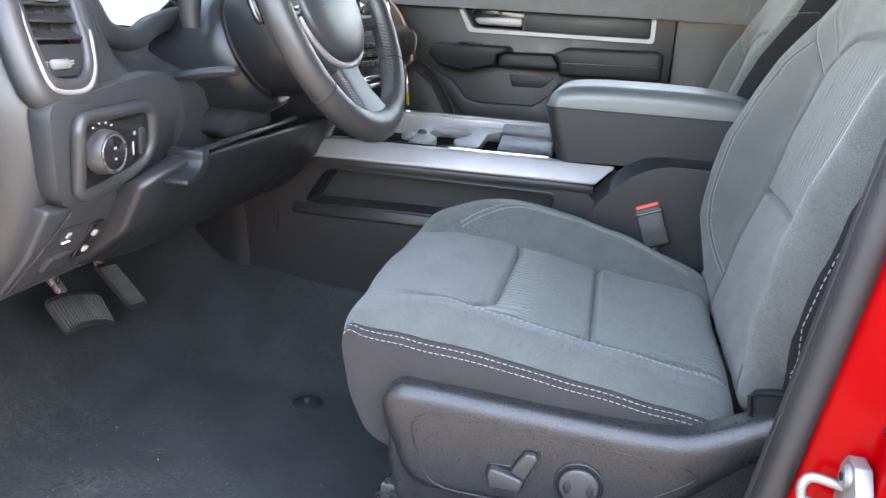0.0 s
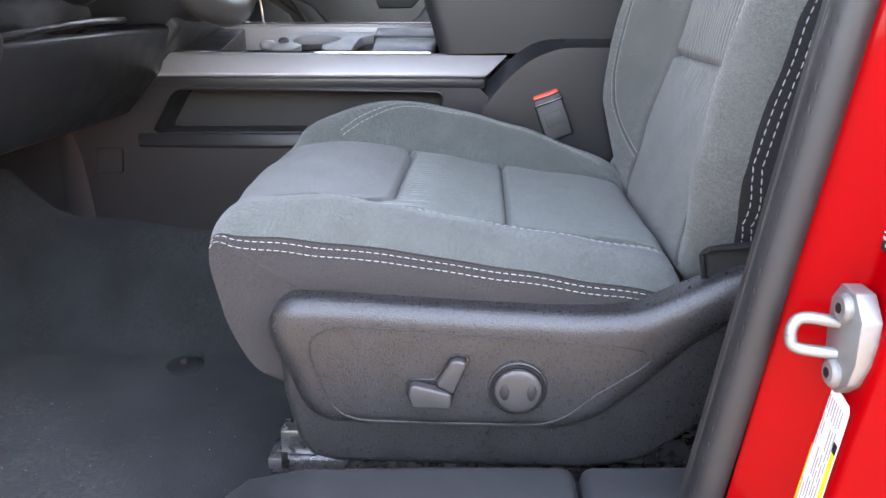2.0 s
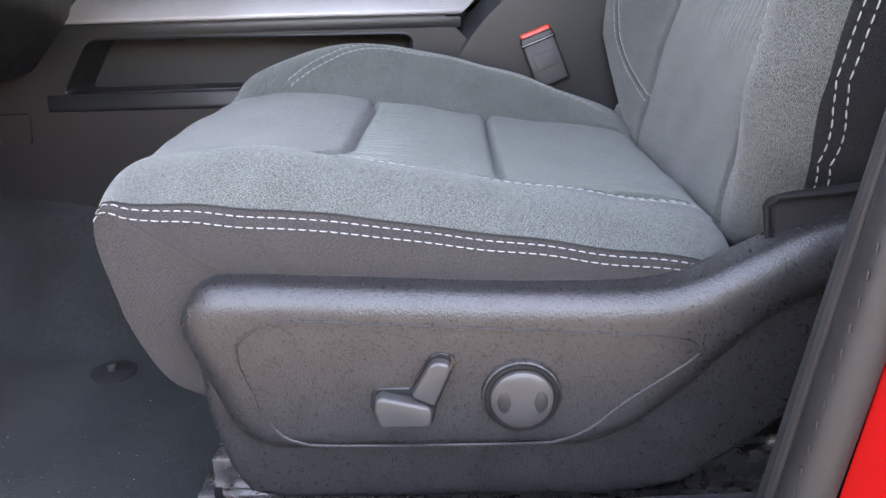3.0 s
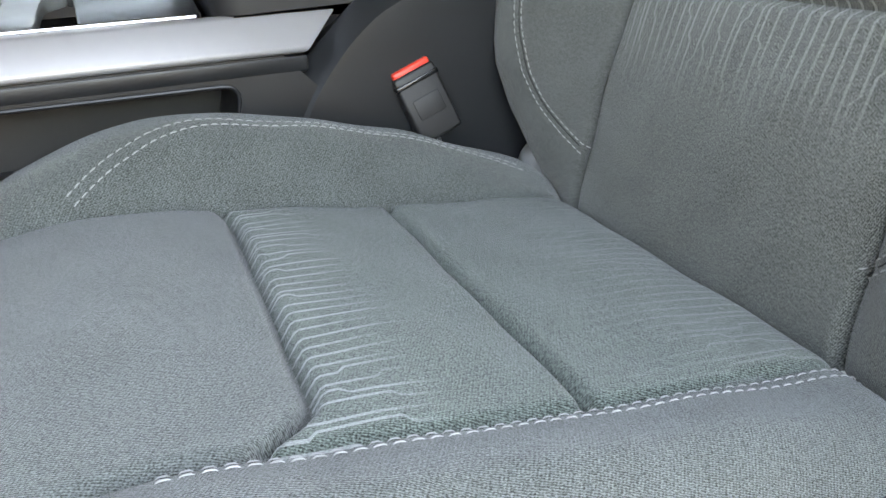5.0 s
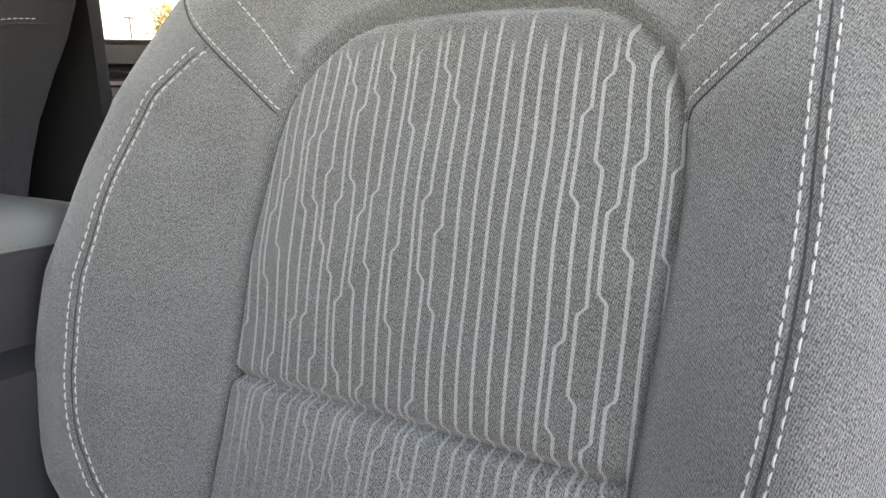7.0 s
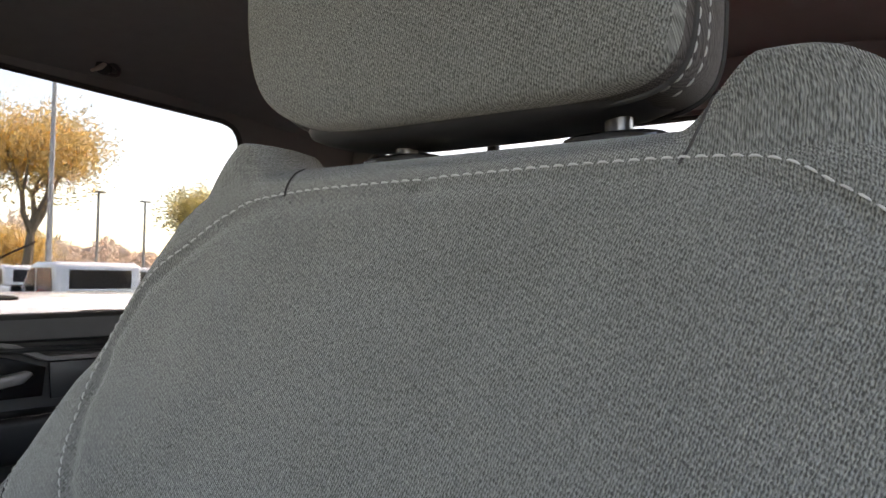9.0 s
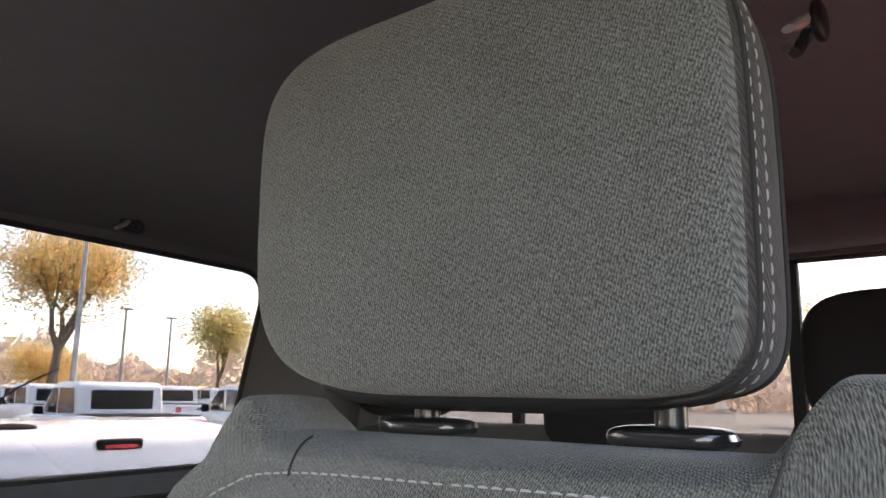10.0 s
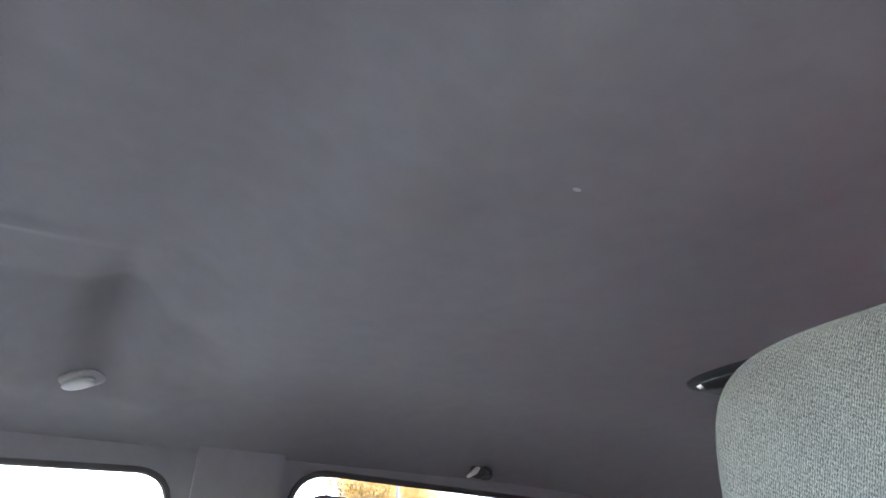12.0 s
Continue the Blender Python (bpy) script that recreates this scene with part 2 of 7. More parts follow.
def dusty(m, dust, where, spread):
    """Adds trodden-in dust: worn patches all over, and a browner drift round one spot of the floor."""
    n, l = m.node_tree.nodes, m.node_tree.links
    p, tc = n["Principled BSDF"], n["Texture Coordinate"]
    base = p.inputs["Base Color"].links[0].from_socket
    patch, fine, far = n.new("ShaderNodeTexNoise"), n.new("ShaderNodeTexNoise"), n.new("ShaderNodeVectorMath")
    patch.inputs["Scale"].default_value, patch.inputs["Detail"].default_value, patch.inputs["Roughness"].default_value = 7.0, 7.0, 0.62
    fine.inputs["Scale"].default_value, fine.inputs["Detail"].default_value = 150.0, 3.0
    far.operation = "DISTANCE"
    far.inputs[1].default_value = where
    for t in (patch, fine, far):
        l.new(tc.outputs["Object"], t.inputs["Vector"] if t is not far else t.inputs[0])
    near, worn, grit = n.new("ShaderNodeMapRange"), n.new("ShaderNodeMapRange"), n.new("ShaderNodeMapRange")
    for node, lo, hi, a, b, src in ((near, 0.0, spread, 0.60, 0.0, far.outputs["Value"]), (worn, 0.42, 0.64, 0.0, 1.0, patch.outputs["Fac"]), (grit, 0.36, 0.62, 0.0, 1.25, fine.outputs["Fac"])):
        node.inputs["From Min"].default_value, node.inputs["From Max"].default_value = lo, hi
        node.inputs["To Min"].default_value, node.inputs["To Max"].default_value = a, b
        l.new(src, node.inputs["Value"])
    some = n.new("ShaderNodeMath")
    some.operation = "ADD"
    some.inputs[1].default_value = 0.26
    l.new(near.outputs[0], some.inputs[0])
    amount, grain = n.new("ShaderNodeMath"), n.new("ShaderNodeMath")
    amount.operation = grain.operation = "MULTIPLY"
    l.new(worn.outputs[0], amount.inputs[0])
    l.new(some.outputs[0], amount.inputs[1])
    l.new(amount.outputs[0], grain.inputs[0])
    l.new(grit.outputs[0], grain.inputs[1])
    mix = n.new("ShaderNodeMix")
    mix.data_type = "RGBA"
    l.new(grain.outputs[0], mix.inputs["Factor"])
    l.new(base, mix.inputs["A"])
    mix.inputs["B"].default_value = (*dust, 1)
    l.new(mix.outputs["Result"], p.inputs["Base Color"])


dusty(CARPET, (0.045, 0.045, 0.043), (-0.34, -0.02, 0.0), 0.34)
RED = material("red_car_paint", (0.285, 0.0012, 0.0024), 0.5, vary=0.05, spec=0.03, coat=0.13, broad=6.0)
RED_BUTTON = material("red_button_plastic", (0.75, 0.045, 0.025), 0.4, vary=0.03)
HEADLINER = material("headliner_felt", (0.122, 0.124, 0.130), 0.97, vary=0.10, scale=260, bump=0.25, bump_scale=1500, sheen=0.15)
WHITE = material("white_car_paint", (0.80, 0.80, 0.80), 0.30, vary=0.02, coat=0.8)
WHITE_INK = material("white_print", (0.75, 0.75, 0.74), 0.6, vary=0.03)
# Pale base colour stands in for the gloss highlight on dark hook tongues.
HOOK_HIGHLIGHT = material("hook_highlight_plastic", (0.52, 0.49, 0.45), 0.15, vary=0.05)
# Near-black that paints the shade of recesses and gaps.
RECESS_SHADE = material("recess_shade_black", (0.008, 0.008, 0.0088), 0.8, vary=0.2, scale=60, spec=0.2)
GREY_INK = material("grey_print", (0.30, 0.30, 0.31), 0.6, vary=0.05)
YELLOW_INK = material("yellow_print", (0.80, 0.62, 0.02), 0.5, vary=0.03)
BLACK_INK = material("black_print", (0.012, 0.012, 0.012), 0.75, vary=0.03, spec=0.12)
PAPER = material("white_label_film", (0.74, 0.74, 0.72), 0.4, vary=0.03)
GLASS = clear_glass("window_glass", (0.62, 0.65, 0.64))
GLASS_PRIVACY = clear_glass("privacy_glass", (0.115, 0.122, 0.128))
GLASS_TINT = material("dark_car_glass", (0.02, 0.022, 0.024), 0.05, vary=0.02, coat=1.0)
LENS = clear_glass("pale_lens", (0.95, 0.95, 0.93), 0.15)
TAIL_RED = material("red_lamp_plastic", (0.55, 0.02, 0.02), 0.2, vary=0.03, coat=0.5)
ASPHALT = material("sun_bleached_asphalt", (0.072, 0.072, 0.072), 0.92, vary=0.30, scale=30, bump=0.6, bump_scale=90)
BARK = material("tree_bark", (0.20, 0.155, 0.11), 0.95, vary=0.3, scale=14, bump=0.6, bump_scale=30)


def leafy(name, base):
    """Thin leaves that let some of the sun through."""
    m = material(name, base, 0.8, vary=0.35, scale=1.5)
    n, l = m.node_tree.nodes, m.node_tree.links
    thin, mix = n.new("ShaderNodeBsdfTranslucent"), n.new("ShaderNodeMixShader")
    thin.inputs["Color"].default_value = (*base, 1)
    mix.inputs["Fac"].default_value = 0.5
    l.new(n["Principled BSDF"].outputs[0], mix.inputs[1])
    l.new(thin.outputs[0], mix.inputs[2])
    l.new(mix.outputs[0], n["Material Output"].inputs["Surface"])
    return m


LEAVES = leafy("autumn_leaves", (0.86, 0.66, 0.30))
LEAVES_GREEN = leafy("green_gold_leaves", (0.74, 0.64, 0.30))
# Paler than bare brown woods: distance haze is put into the colour.
WOODS = leafy("hazed_bare_woodland", (0.80, 0.66, 0.54))
POST = material("lamp_post_metal", (0.45, 0.44, 0.42), 0.5, metal=0.4)
CLUSTER = material("instrument_glass", (0.02, 0.02, 0.022), 0.03, coat=1.0)

# ---- helpers for shapes ----
YC = 0.264  # the driver seat's middle
YV = 0.690  # the truck's middle


def finish(bm, angle=38):
    """Smooth faces, with edges sharper than the angle kept sharp."""
    bm.normal_update()
    for f in bm.faces:
        f.smooth = True
    for e in bm.edges:
        if len(e.link_faces) == 2 and e.calc_face_angle(0) > radians(angle):
            e.smooth = False


def mesh_of(name, bm, mat, angle=38):
    finish(bm, angle)
    me = bpy.data.meshes.new(name)
    bm.to_mesh(me)
    bm.free()
    me.materials.append(mat)
    return me


def thing(name, label, category, at=(0, 0, 0), group="", kind=""):
    """An Empty at a thing's base, to which its parts belong."""
    ob = new(name)
    ob.empty_display_size = 0.05
    ob.location = at
    return tagged(ob, label, category, group, kind)


def part(name, bm, mat, parent=None, label="", angle=38):
    """One mesh object, in world coordinates, under its thing or part."""
    ob = new(name, mesh_of(name, bm, mat, angle))
    if parent is not None:
        ob.parent = parent
        base = Vector((0, 0, 0))
        up = parent
        while up is not None:
            base += up.location
            up = up.parent
        ob.location = -base
    return tagged(ob, label) if label else ob


def solo(name, bm, mat, label, category, group="", kind="", angle=38):
    """A thing or piece of the setting made of one mesh."""
    return tagged(new(name, mesh_of(name, bm, mat, angle)), label, category, group, kind)


def rounded(bm, width, segments=2, angle=25):
    """Bevels the edges that are sharper than the angle."""
    bm.normal_update()
    sharp = [e for e in bm.edges if len(e.link_faces) == 2 and e.calc_face_angle(0) > radians(angle)]
    if sharp and width > 0:
        bmesh.ops.bevel(bm, geom=sharp, offset=width, segments=segments, profile=0.5, affect="EDGES", clamp_overlap=True)
    return bm


def box(lo, hi, bevel=0.0, segments=2, turn=None, bm=None):
    bm2 = bmesh.new()
    lo, hi = Vector(lo), Vector(hi)
    bmesh.ops.create_cube(bm2, size=1.0)
    mid, size = (lo + hi) / 2, hi - lo
    for v in bm2.verts:
        v.co = Vector((v.co.x * size.x, v.co.y * size.y, v.co.z * size.z))
    rounded(bm2, bevel, segments)
    m = Matrix.Translation(mid) @ (turn.to_4x4() if turn else Matrix())
    bm2.transform(m)
    return joined(bm, bm2)


def joined(bm, other):
    if bm is None:
        return other
    me = bpy.data.meshes.new("join")
    other.to_mesh(me)
    other.free()
    bm.from_mesh(me)
    bpy.data.meshes.remove(me)
    return bm


def prism(points, axis, a, b, bevel=0.0, segments=2, bm=None, shear=None):
    """A polygon of (p, q) extruded from a to b along an axis; p, q are the other two axes in order. shear: moves point i of the far end."""
    bm2 = bmesh.new()
    ends = []
    for k, w in enumerate((a, b)):
        ring = []
        for i, (p, q) in enumerate(points):
            co = {"x": (w, p, q), "y": (p, w, q), "z": (p, q, w)}[axis]
            ring.append(bm2.verts.new(Vector(co) + (Vector(shear) if shear and k else Vector())))
        ends.append(ring)
    n = len(points)
    bm2.faces.new(ends[0])
    bm2.faces.new(ends[1][::-1])
    for i in range(n):
        j = (i + 1) % n
        bm2.faces.new((ends[0][j], ends[0][i], ends[1][i], ends[1][j]))
    bmesh.ops.recalc_face_normals(bm2, faces=bm2.faces)
    rounded(bm2, bevel, segments)
    return joined(bm, bm2)


def rolled(points, a, b, r, count=150, steps=7):
    """A plate over an outline of (x, z), from y = a to y = b, whose edge rolls over with radius r."""
    line = smooth_line(points, count, True)[:-1]
    t = np.roll(line, -1, 0) - np.roll(line, 1, 0)
    t /= np.linalg.norm(t, axis=1)[:, None]
    area = np.sum(line[:, 0] * np.roll(line[:, 1], -1) - np.roll(line[:, 0], -1) * line[:, 1])
    n = np.stack([-t[:, 1], t[:, 0]], 1) * (1 if area > 0 else -1)
    way = 1 if b > a else -1
    bm = bmesh.new()
    rings = [[bm.verts.new((p[0], a, p[1])) for p in line]]
    for k in np.linspace(0, math.pi / 2, steps):
        q = line + n * r * (1 - math.cos(k))
        y = b - way * r * 0.8 * (1 - math.sin(k))
        rings.append([bm.verts.new((p[0], y, p[1])) for p in q])
    for u, v in zip(rings, rings[1:]):
        for k in range(len(u)):
            j = (k + 1) % len(u)
            bm.faces.new((u[k], u[j], v[j], v[k]))
    bm.faces.new(rings[-1])
    bm.faces.new(rings[0][::-1])
    bmesh.ops.recalc_face_normals(bm, faces=bm.faces)
    return bm


def smooth_line(points, count, closed=False):
    """A Catmull-Rom curve through the points, at even steps of length."""
    p = np.array(points, float)
    if closed:
        p = np.vstack([p[-1:], p, p[:2]])
    else:
        p = np.vstack([2 * p[0] - p[1], p, 2 * p[-1] - p[-2]])
    out = []
    for i in range(1, len(p) - 2):
        t = np.linspace(0, 1, 24, endpoint=False)[:, None]
        a, b, c, d = p[i - 1 : i + 3]
        out.append(0.5 * (2 * b + (c - a) * t + (2 * a - 5 * b + 4 * c - d) * t**2 + (3 * b - a - 3 * c + d) * t**3))
    q = np.vstack(out + [p[-2][None]])
    s = np.r_[0, np.cumsum(np.linalg.norm(np.diff(q, axis=0), axis=1))]
    even = np.linspace(0, s[-1], count)
    return np.stack([np.interp(even, s, q[:, k]) for k in range(q.shape[1])], 1)


def tube(points, radius, sides=8, closed=False, bm=None, squash=1.0, count=None, up=(0, 0, 1)):
    """A round bar along a line; radius may be one number or one a point."""
    pts = smooth_line(points, count, closed) if count else np.array(points, float)
    if closed and np.linalg.norm(pts[0] - pts[-1]) < 1e-6:
        pts = pts[:-1]
    n = len(pts)
    bm = bm or bmesh.new()
    rings = []
    radii = np.full(n, radius) if np.isscalar(radius) else np.interp(np.linspace(0, 1, n), np.linspace(0, 1, len(radius)), radius)
    for i in range(n):
        a, b = pts[(i - 1) % n if closed else max(i - 1, 0)], pts[(i + 1) % n if closed else min(i + 1, n - 1)]
        d = Vector(b - a).normalized()
        side = d.cross(Vector(up))
        side = side.normalized() if side.length > 1e-4 else Vector((1, 0, 0))
        top = side.cross(d).normalized()
        ring = []
        for k in range(sides):
            w = 2 * math.pi * k / sides
            ring.append(bm.verts.new(Vector(pts[i]) + side * math.cos(w) * radii[i] + top * math.sin(w) * radii[i] * squash))
        rings.append(ring)
    for i in range(n if closed else n - 1):
        r, s = rings[i], rings[(i + 1) % n]
        for k in range(sides):
            bm.faces.new((r[k], r[(k + 1) % sides], s[(k + 1) % sides], s[k]))
    if not closed:
        bm.faces.new(rings[0][::-1])
        bm.faces.new(rings[-1])
    return bm


def lathe(profile, center, axis, sides=28, bm=None):
    """A profile of (radius, height) turned round an axis through the centre."""
    bm = bm or bmesh.new()
    d = Vector(axis).normalized()
    q = d.to_track_quat("Z", "Y")
    rings = []
    for r, h in profile:
        rings.append([bm.verts.new(Vector(center) + q @ Vector((max(r, 1e-5) * math.cos(2 * math.pi * k / sides), max(r, 1e-5) * math.sin(2 * math.pi * k / sides), h))) for k in range(sides)])
    for a, b in zip(rings, rings[1:]):
        for k in range(sides):
            bm.faces.new((a[k], a[(k + 1) % sides], b[(k + 1) % sides], b[k]))
    bm.faces.new(rings[0][::-1])
    bm.faces.new(rings[-1])
    return bm


def pillow(center, size, power=(4, 4), rings=24, sides=40, bm=None, turn=None):
    """A rounded block: a superellipsoid with the given powers, round its own z and across it."""
    bm = bm or bmesh.new()

    def sp(v, e):
        return math.copysign(abs(v) ** (2 / e), v)

    m = Matrix.Translation(center) @ (turn.to_4x4() if turn else Matrix())
    grid = []
    for i in range(1, rings):
        a = -math.pi / 2 + math.pi * i / rings
        row = []
        for k in range(sides):
            b = 2 * math.pi * k / sides
            row.append(bm.verts.new(m @ Vector((size[0] / 2 * sp(math.cos(a), power[1]) * sp(math.cos(b), power[0]), size[1] / 2 * sp(math.cos(a), power[1]) * sp(math.sin(b), power[0]), size[2] / 2 * sp(math.sin(a), power[1])))))
        grid.append(row)
    lo, hi = bm.verts.new(m @ Vector((0, 0, -size[2] / 2))), bm.verts.new(m @ Vector((0, 0, size[2] / 2)))
    for r, s in zip(grid, grid[1:]):
        for k in range(sides):
            bm.faces.new((r[k], r[(k + 1) % sides], s[(k + 1) % sides], s[k]))
    for k in range(sides):
        bm.faces.new((lo, grid[0][(k + 1) % sides], grid[0][k]))
        bm.faces.new((hi, grid[-1][k], grid[-1][(k + 1) % sides]))
    return bm


def grid_mesh(name, pts, uv, keep, mat, parent=None, label="", thick=0.0):
    """A mesh from an array of points (rows, columns, 3) with a UV map in metres; keep says which faces belong."""
    rows, cols = pts.shape[:2]
    r, c = np.nonzero(keep)
    a, b, d, e = r * cols + c, r * cols + c + 1, (r + 1) * cols + c + 1, (r + 1) * cols + c
    faces = np.stack([a, b, d, e], 1)
    used, inverse = np.unique(faces, return_inverse=True)
    faces = inverse.reshape(-1, 4)
    me = bpy.data.meshes.new(name)
    me.from_pydata(pts.reshape(-1, 3)[used].tolist(), [], faces.tolist())
    layer = me.uv_layers.new(name="UVMap")
    layer.data.foreach_set("uv", uv.reshape(-1, 2)[used][faces.ravel()].ravel())
    me.polygons.foreach_set("use_smooth", np.ones(len(faces), bool))
    me.materials.append(mat)
    me.update()
    ob = new(name, me)
    if parent is not None:
        ob.parent = parent
        ob.location = -parent.location
    return tagged(ob, label) if label else ob


def arc_uv(pts, middle, along):
    """A UV map in metres: across, the length over the surface from the middle column; along, the given length."""
    step = np.linalg.norm(np.diff(pts, axis=1), axis=2)
    u = np.concatenate([np.zeros((len(pts), 1)), np.cumsum(step, axis=1)], axis=1)
    u = u - u[:, middle : middle + 1]
    wide = np.pad(u, ((18, 18), (0, 0)), mode="edge")
    u = sum(wide[k : k + len(u)] for k in range(37)) / 37
    return np.stack([u + 0.264, along], -1)


def near_line(y, z, line):
    """The distance of each point (y, z) from a line of points."""
    best = np.full(y.shape, 9.0)
    for (y0, z0), (y1, z1) in zip(line[:-1], line[1:]):
        dy, dz = y1 - y0, z1 - z0
        t = np.clip(((y - y0) * dy + (z - z0) * dz) / (dy * dy + dz * dz + 1e-12), 0, 1)
        best = np.minimum(best, np.hypot(y - y0 - t * dy, z - z0 - t * dz))
    return best


def dip(distance, depth, width):
    return depth * np.exp(-((distance / width) ** 2))


def stitches(surface, line, pitch=0.0085, share=0.76, width=0.0011, lift=0.0009, bm=None, shift=0.0, slant=0.0):
    """Short threads that lie on a surface along a line of its two coordinates; surface gives the point and the normal there."""
    bm = bm or bmesh.new()
    q = smooth_line(line, 400)
    pts = np.array([surface(*w)[0] for w in q])
    s = np.r_[0, np.cumsum(np.linalg.norm(np.diff(pts, axis=0), axis=1))]
    n = int(s[-1] / pitch)
    for i in range(n):
        s0, s1 = (i + shift) * pitch, (i + shift + share) * pitch
        row = []
        for f in np.linspace(0, 1, 5):
            w = [np.interp(s0 + f * (s1 - s0), s, q[:, k]) for k in range(2)]
            p, nm = surface(*w)
            arch = 1 - (2 * f - 1) ** 4
            row.append((Vector(p) + Vector(nm) * (lift * arch - 0.0002), Vector(nm), 0.45 + 0.55 * arch))
        ahead = (row[-1][0] - row[0][0]).normalized()
        rings = []
        for p, nm, k in row:
            side = ahead.cross(nm).normalized()
            r = width * k
            rings.append([bm.verts.new(p + side * math.cos(a) * r + nm * math.sin(a) * r * 0.8) for a in (-0.5, 0.9, 2.24, 3.64)])
        for a, b in zip(rings, rings[1:]):
            for k in range(4):
                bm.faces.new((a[k], a[(k + 1) % 4], b[(k + 1) % 4], b[k]))
        bm.faces.new(rings[0][::-1])
        bm.faces.new(rings[-1])
    return bm


# ---- the front seats ----
CUSHION = smooth_line([(0.150, 0.190), (0.122, 0.205), (0.104, 0.240), (0.090, 0.290), (0.081, 0.330), (0.086, 0.357), (0.109, 0.373), (0.160, 0.379), (0.22, 0.376), (0.275, 0.367), (0.34, 0.356), (0.41, 0.345), (0.47, 0.337), (0.53, 0.329), (0.567, 0.3235), (0.585, 0.317), (0.598, 0.302), (0.606, 0.275)], 400)
CUSHION_S = np.r_[0, np.cumsum(np.linalg.norm(np.diff(CUSHION, axis=0), axis=1))]
CREST_X = [0.09, 0.12, 0.19, 0.25, 0.33, 0.44, 0.565, 0.64]
CREST_IN = [0.002, 0.023, 0.0475, 0.061, 0.061, 0.0495, 0.020, 0.01]
CREST_OUT = [0.0, 0.004, 0.010, 0.012, 0.012, 0.008, 0.0, -0.004]
EDGE_OUT = [-0.014, -0.027, -0.038, -0.035, -0.031, -0.030, -0.031, -0.03]


def eased(values):
    """The crest heights as a smooth curve over x."""
    line = smooth_line(list(zip(CREST_X, values)), 90)
    return line[:, 0], line[:, 1]


RISE_IN, RISE_OUT, FALL_OUT = eased(CREST_IN), eased(CREST_OUT), eased(EDGE_OUT)


def cushion_point(s, y):
    """The cushion's top: s metres along its middle from under the nose, y across."""
    s, y = np.broadcast_arrays(np.asarray(s, float), np.asarray(y, float))
    x, z = np.interp(s, CUSHION_S, CUSHION[:, 0]), np.interp(s, CUSHION_S, CUSHION[:, 1])
    tx, tz = np.interp(s + 0.002, CUSHION_S, CUSHION[:, 0]) - np.interp(s - 0.002, CUSHION_S, CUSHION[:, 0]), np.interp(s + 0.002, CUSHION_S, CUSHION[:, 1]) - np.interp(s - 0.002, CUSHION_S, CUSHION[:, 1])
    k = np.hypot(tx, tz)
    nx, nz = -tz / k, tx / k
    top = np.clip((s - 0.10) / 0.12, 0, 1)
    # bolsters rise beside the insert and roll off to the outer seams
    seam_in, seam_out = 0.425, 0.088
    inner = np.clip((y - seam_in) / 0.05, 0, 1)
    rise_in = np.interp(x, *RISE_IN) * np.sin(inner * math.pi / 2) ** 1.3
    rise_in = rise_in - 0.073 * np.clip((y - 0.500) / 0.022, 0, 1) ** 2.2
    outer = np.clip((seam_out - y) / 0.045, 0, 1)
    rise_out = np.interp(x, *RISE_OUT) * np.sin(outer * math.pi / 2) + (np.interp(x, *FALL_OUT) - np.interp(x, *RISE_OUT)) * np.clip((0.045 - y) / 0.05, 0, 1) ** 1.7
    rise = np.where(y > 0.25, rise_in, rise_out) * top
    # the nose draws back towards its corners
    front = np.clip(1 - (s - 0.02) / 0.30, 0, 1)
    back = np.where(y > YC, 0.010, 0.016) * np.clip(np.abs(y - YC) / 0.262, 0, 1) ** 5 * front + 0.008 * np.clip((y - 0.43) / 0.09, 0, 1) ** 2 * front
    back = back - 0.031 * front * np.clip((y - 0.1) / 0.15, 0, 1)
    # seams pulled into the foam
    pull = dip(np.abs(y - seam_in), 0.0095, 0.005) * np.clip((x - 0.10) / 0.06, 0, 1) * (s > 0.2)
    pull = pull + dip(np.abs(y - seam_out), 0.0055, 0.005) * np.clip((x - 0.13) / 0.06, 0, 1) * (s > 0.2)
    bend = 0.275 - 0.030 * np.clip((0.135 - y) / 0.04, 0, 1) ** 2 - 0.008 * np.clip((y - 0.39) / 0.03, 0, 1) ** 2
    on_insert = np.clip((y - 0.085) / 0.01, 0, 1) * np.clip((0.43 - y) / 0.01, 0, 1)
    pull = pull + (dip(x - bend, 0.0125, 0.0042) + dip(x - 0.412, 0.011, 0.0042)) * on_insert * (s > 0.2)
    swell = 0.006 * np.sin(np.clip((x - 0.275) / 0.137, 0, 1) * math.pi) + 0.006 * np.sin(np.clip((x - 0.412) / 0.2, 0, 1) * math.pi) + 0.005 * np.sin(np.clip((x - 0.11) / 0.165, 0, 1) * math.pi)
    swell = swell * np.sin(np.clip((y - 0.085) / 0.34, 0, 1) * math.pi) ** 0.6 * top
    sag = 0.0012 * np.sin(x * 61 + y * 17) * np.sin(y * 43 - x * 9)
    off = rise + swell - pull + sag
    # seam allowance at the outer edge
    return np.stack([x + nx * off + back, y + 0 * x, z + nz * off], -1)


def surface_of(fn, flip, shift):
    def at(a, b):
        p = fn(np.array([a, a + 0.001, a]), np.array([b, b, b + 0.001]))
        n = np.cross(p[1] - p[0], p[2] - p[0])
        n = n / (np.linalg.norm(n) + 1e-12)
        q = p[0].copy()
        if flip:
            q[1], n[1] = 2 * YV - q[1], -n[1]
        q[0] += shift
        return q, n

    return at


def placed(pts, flip, shift):
    out = pts.copy()
    if flip:
        out[..., 1] = 2 * YV - out[..., 1]
    out[..., 0] += shift
    return out


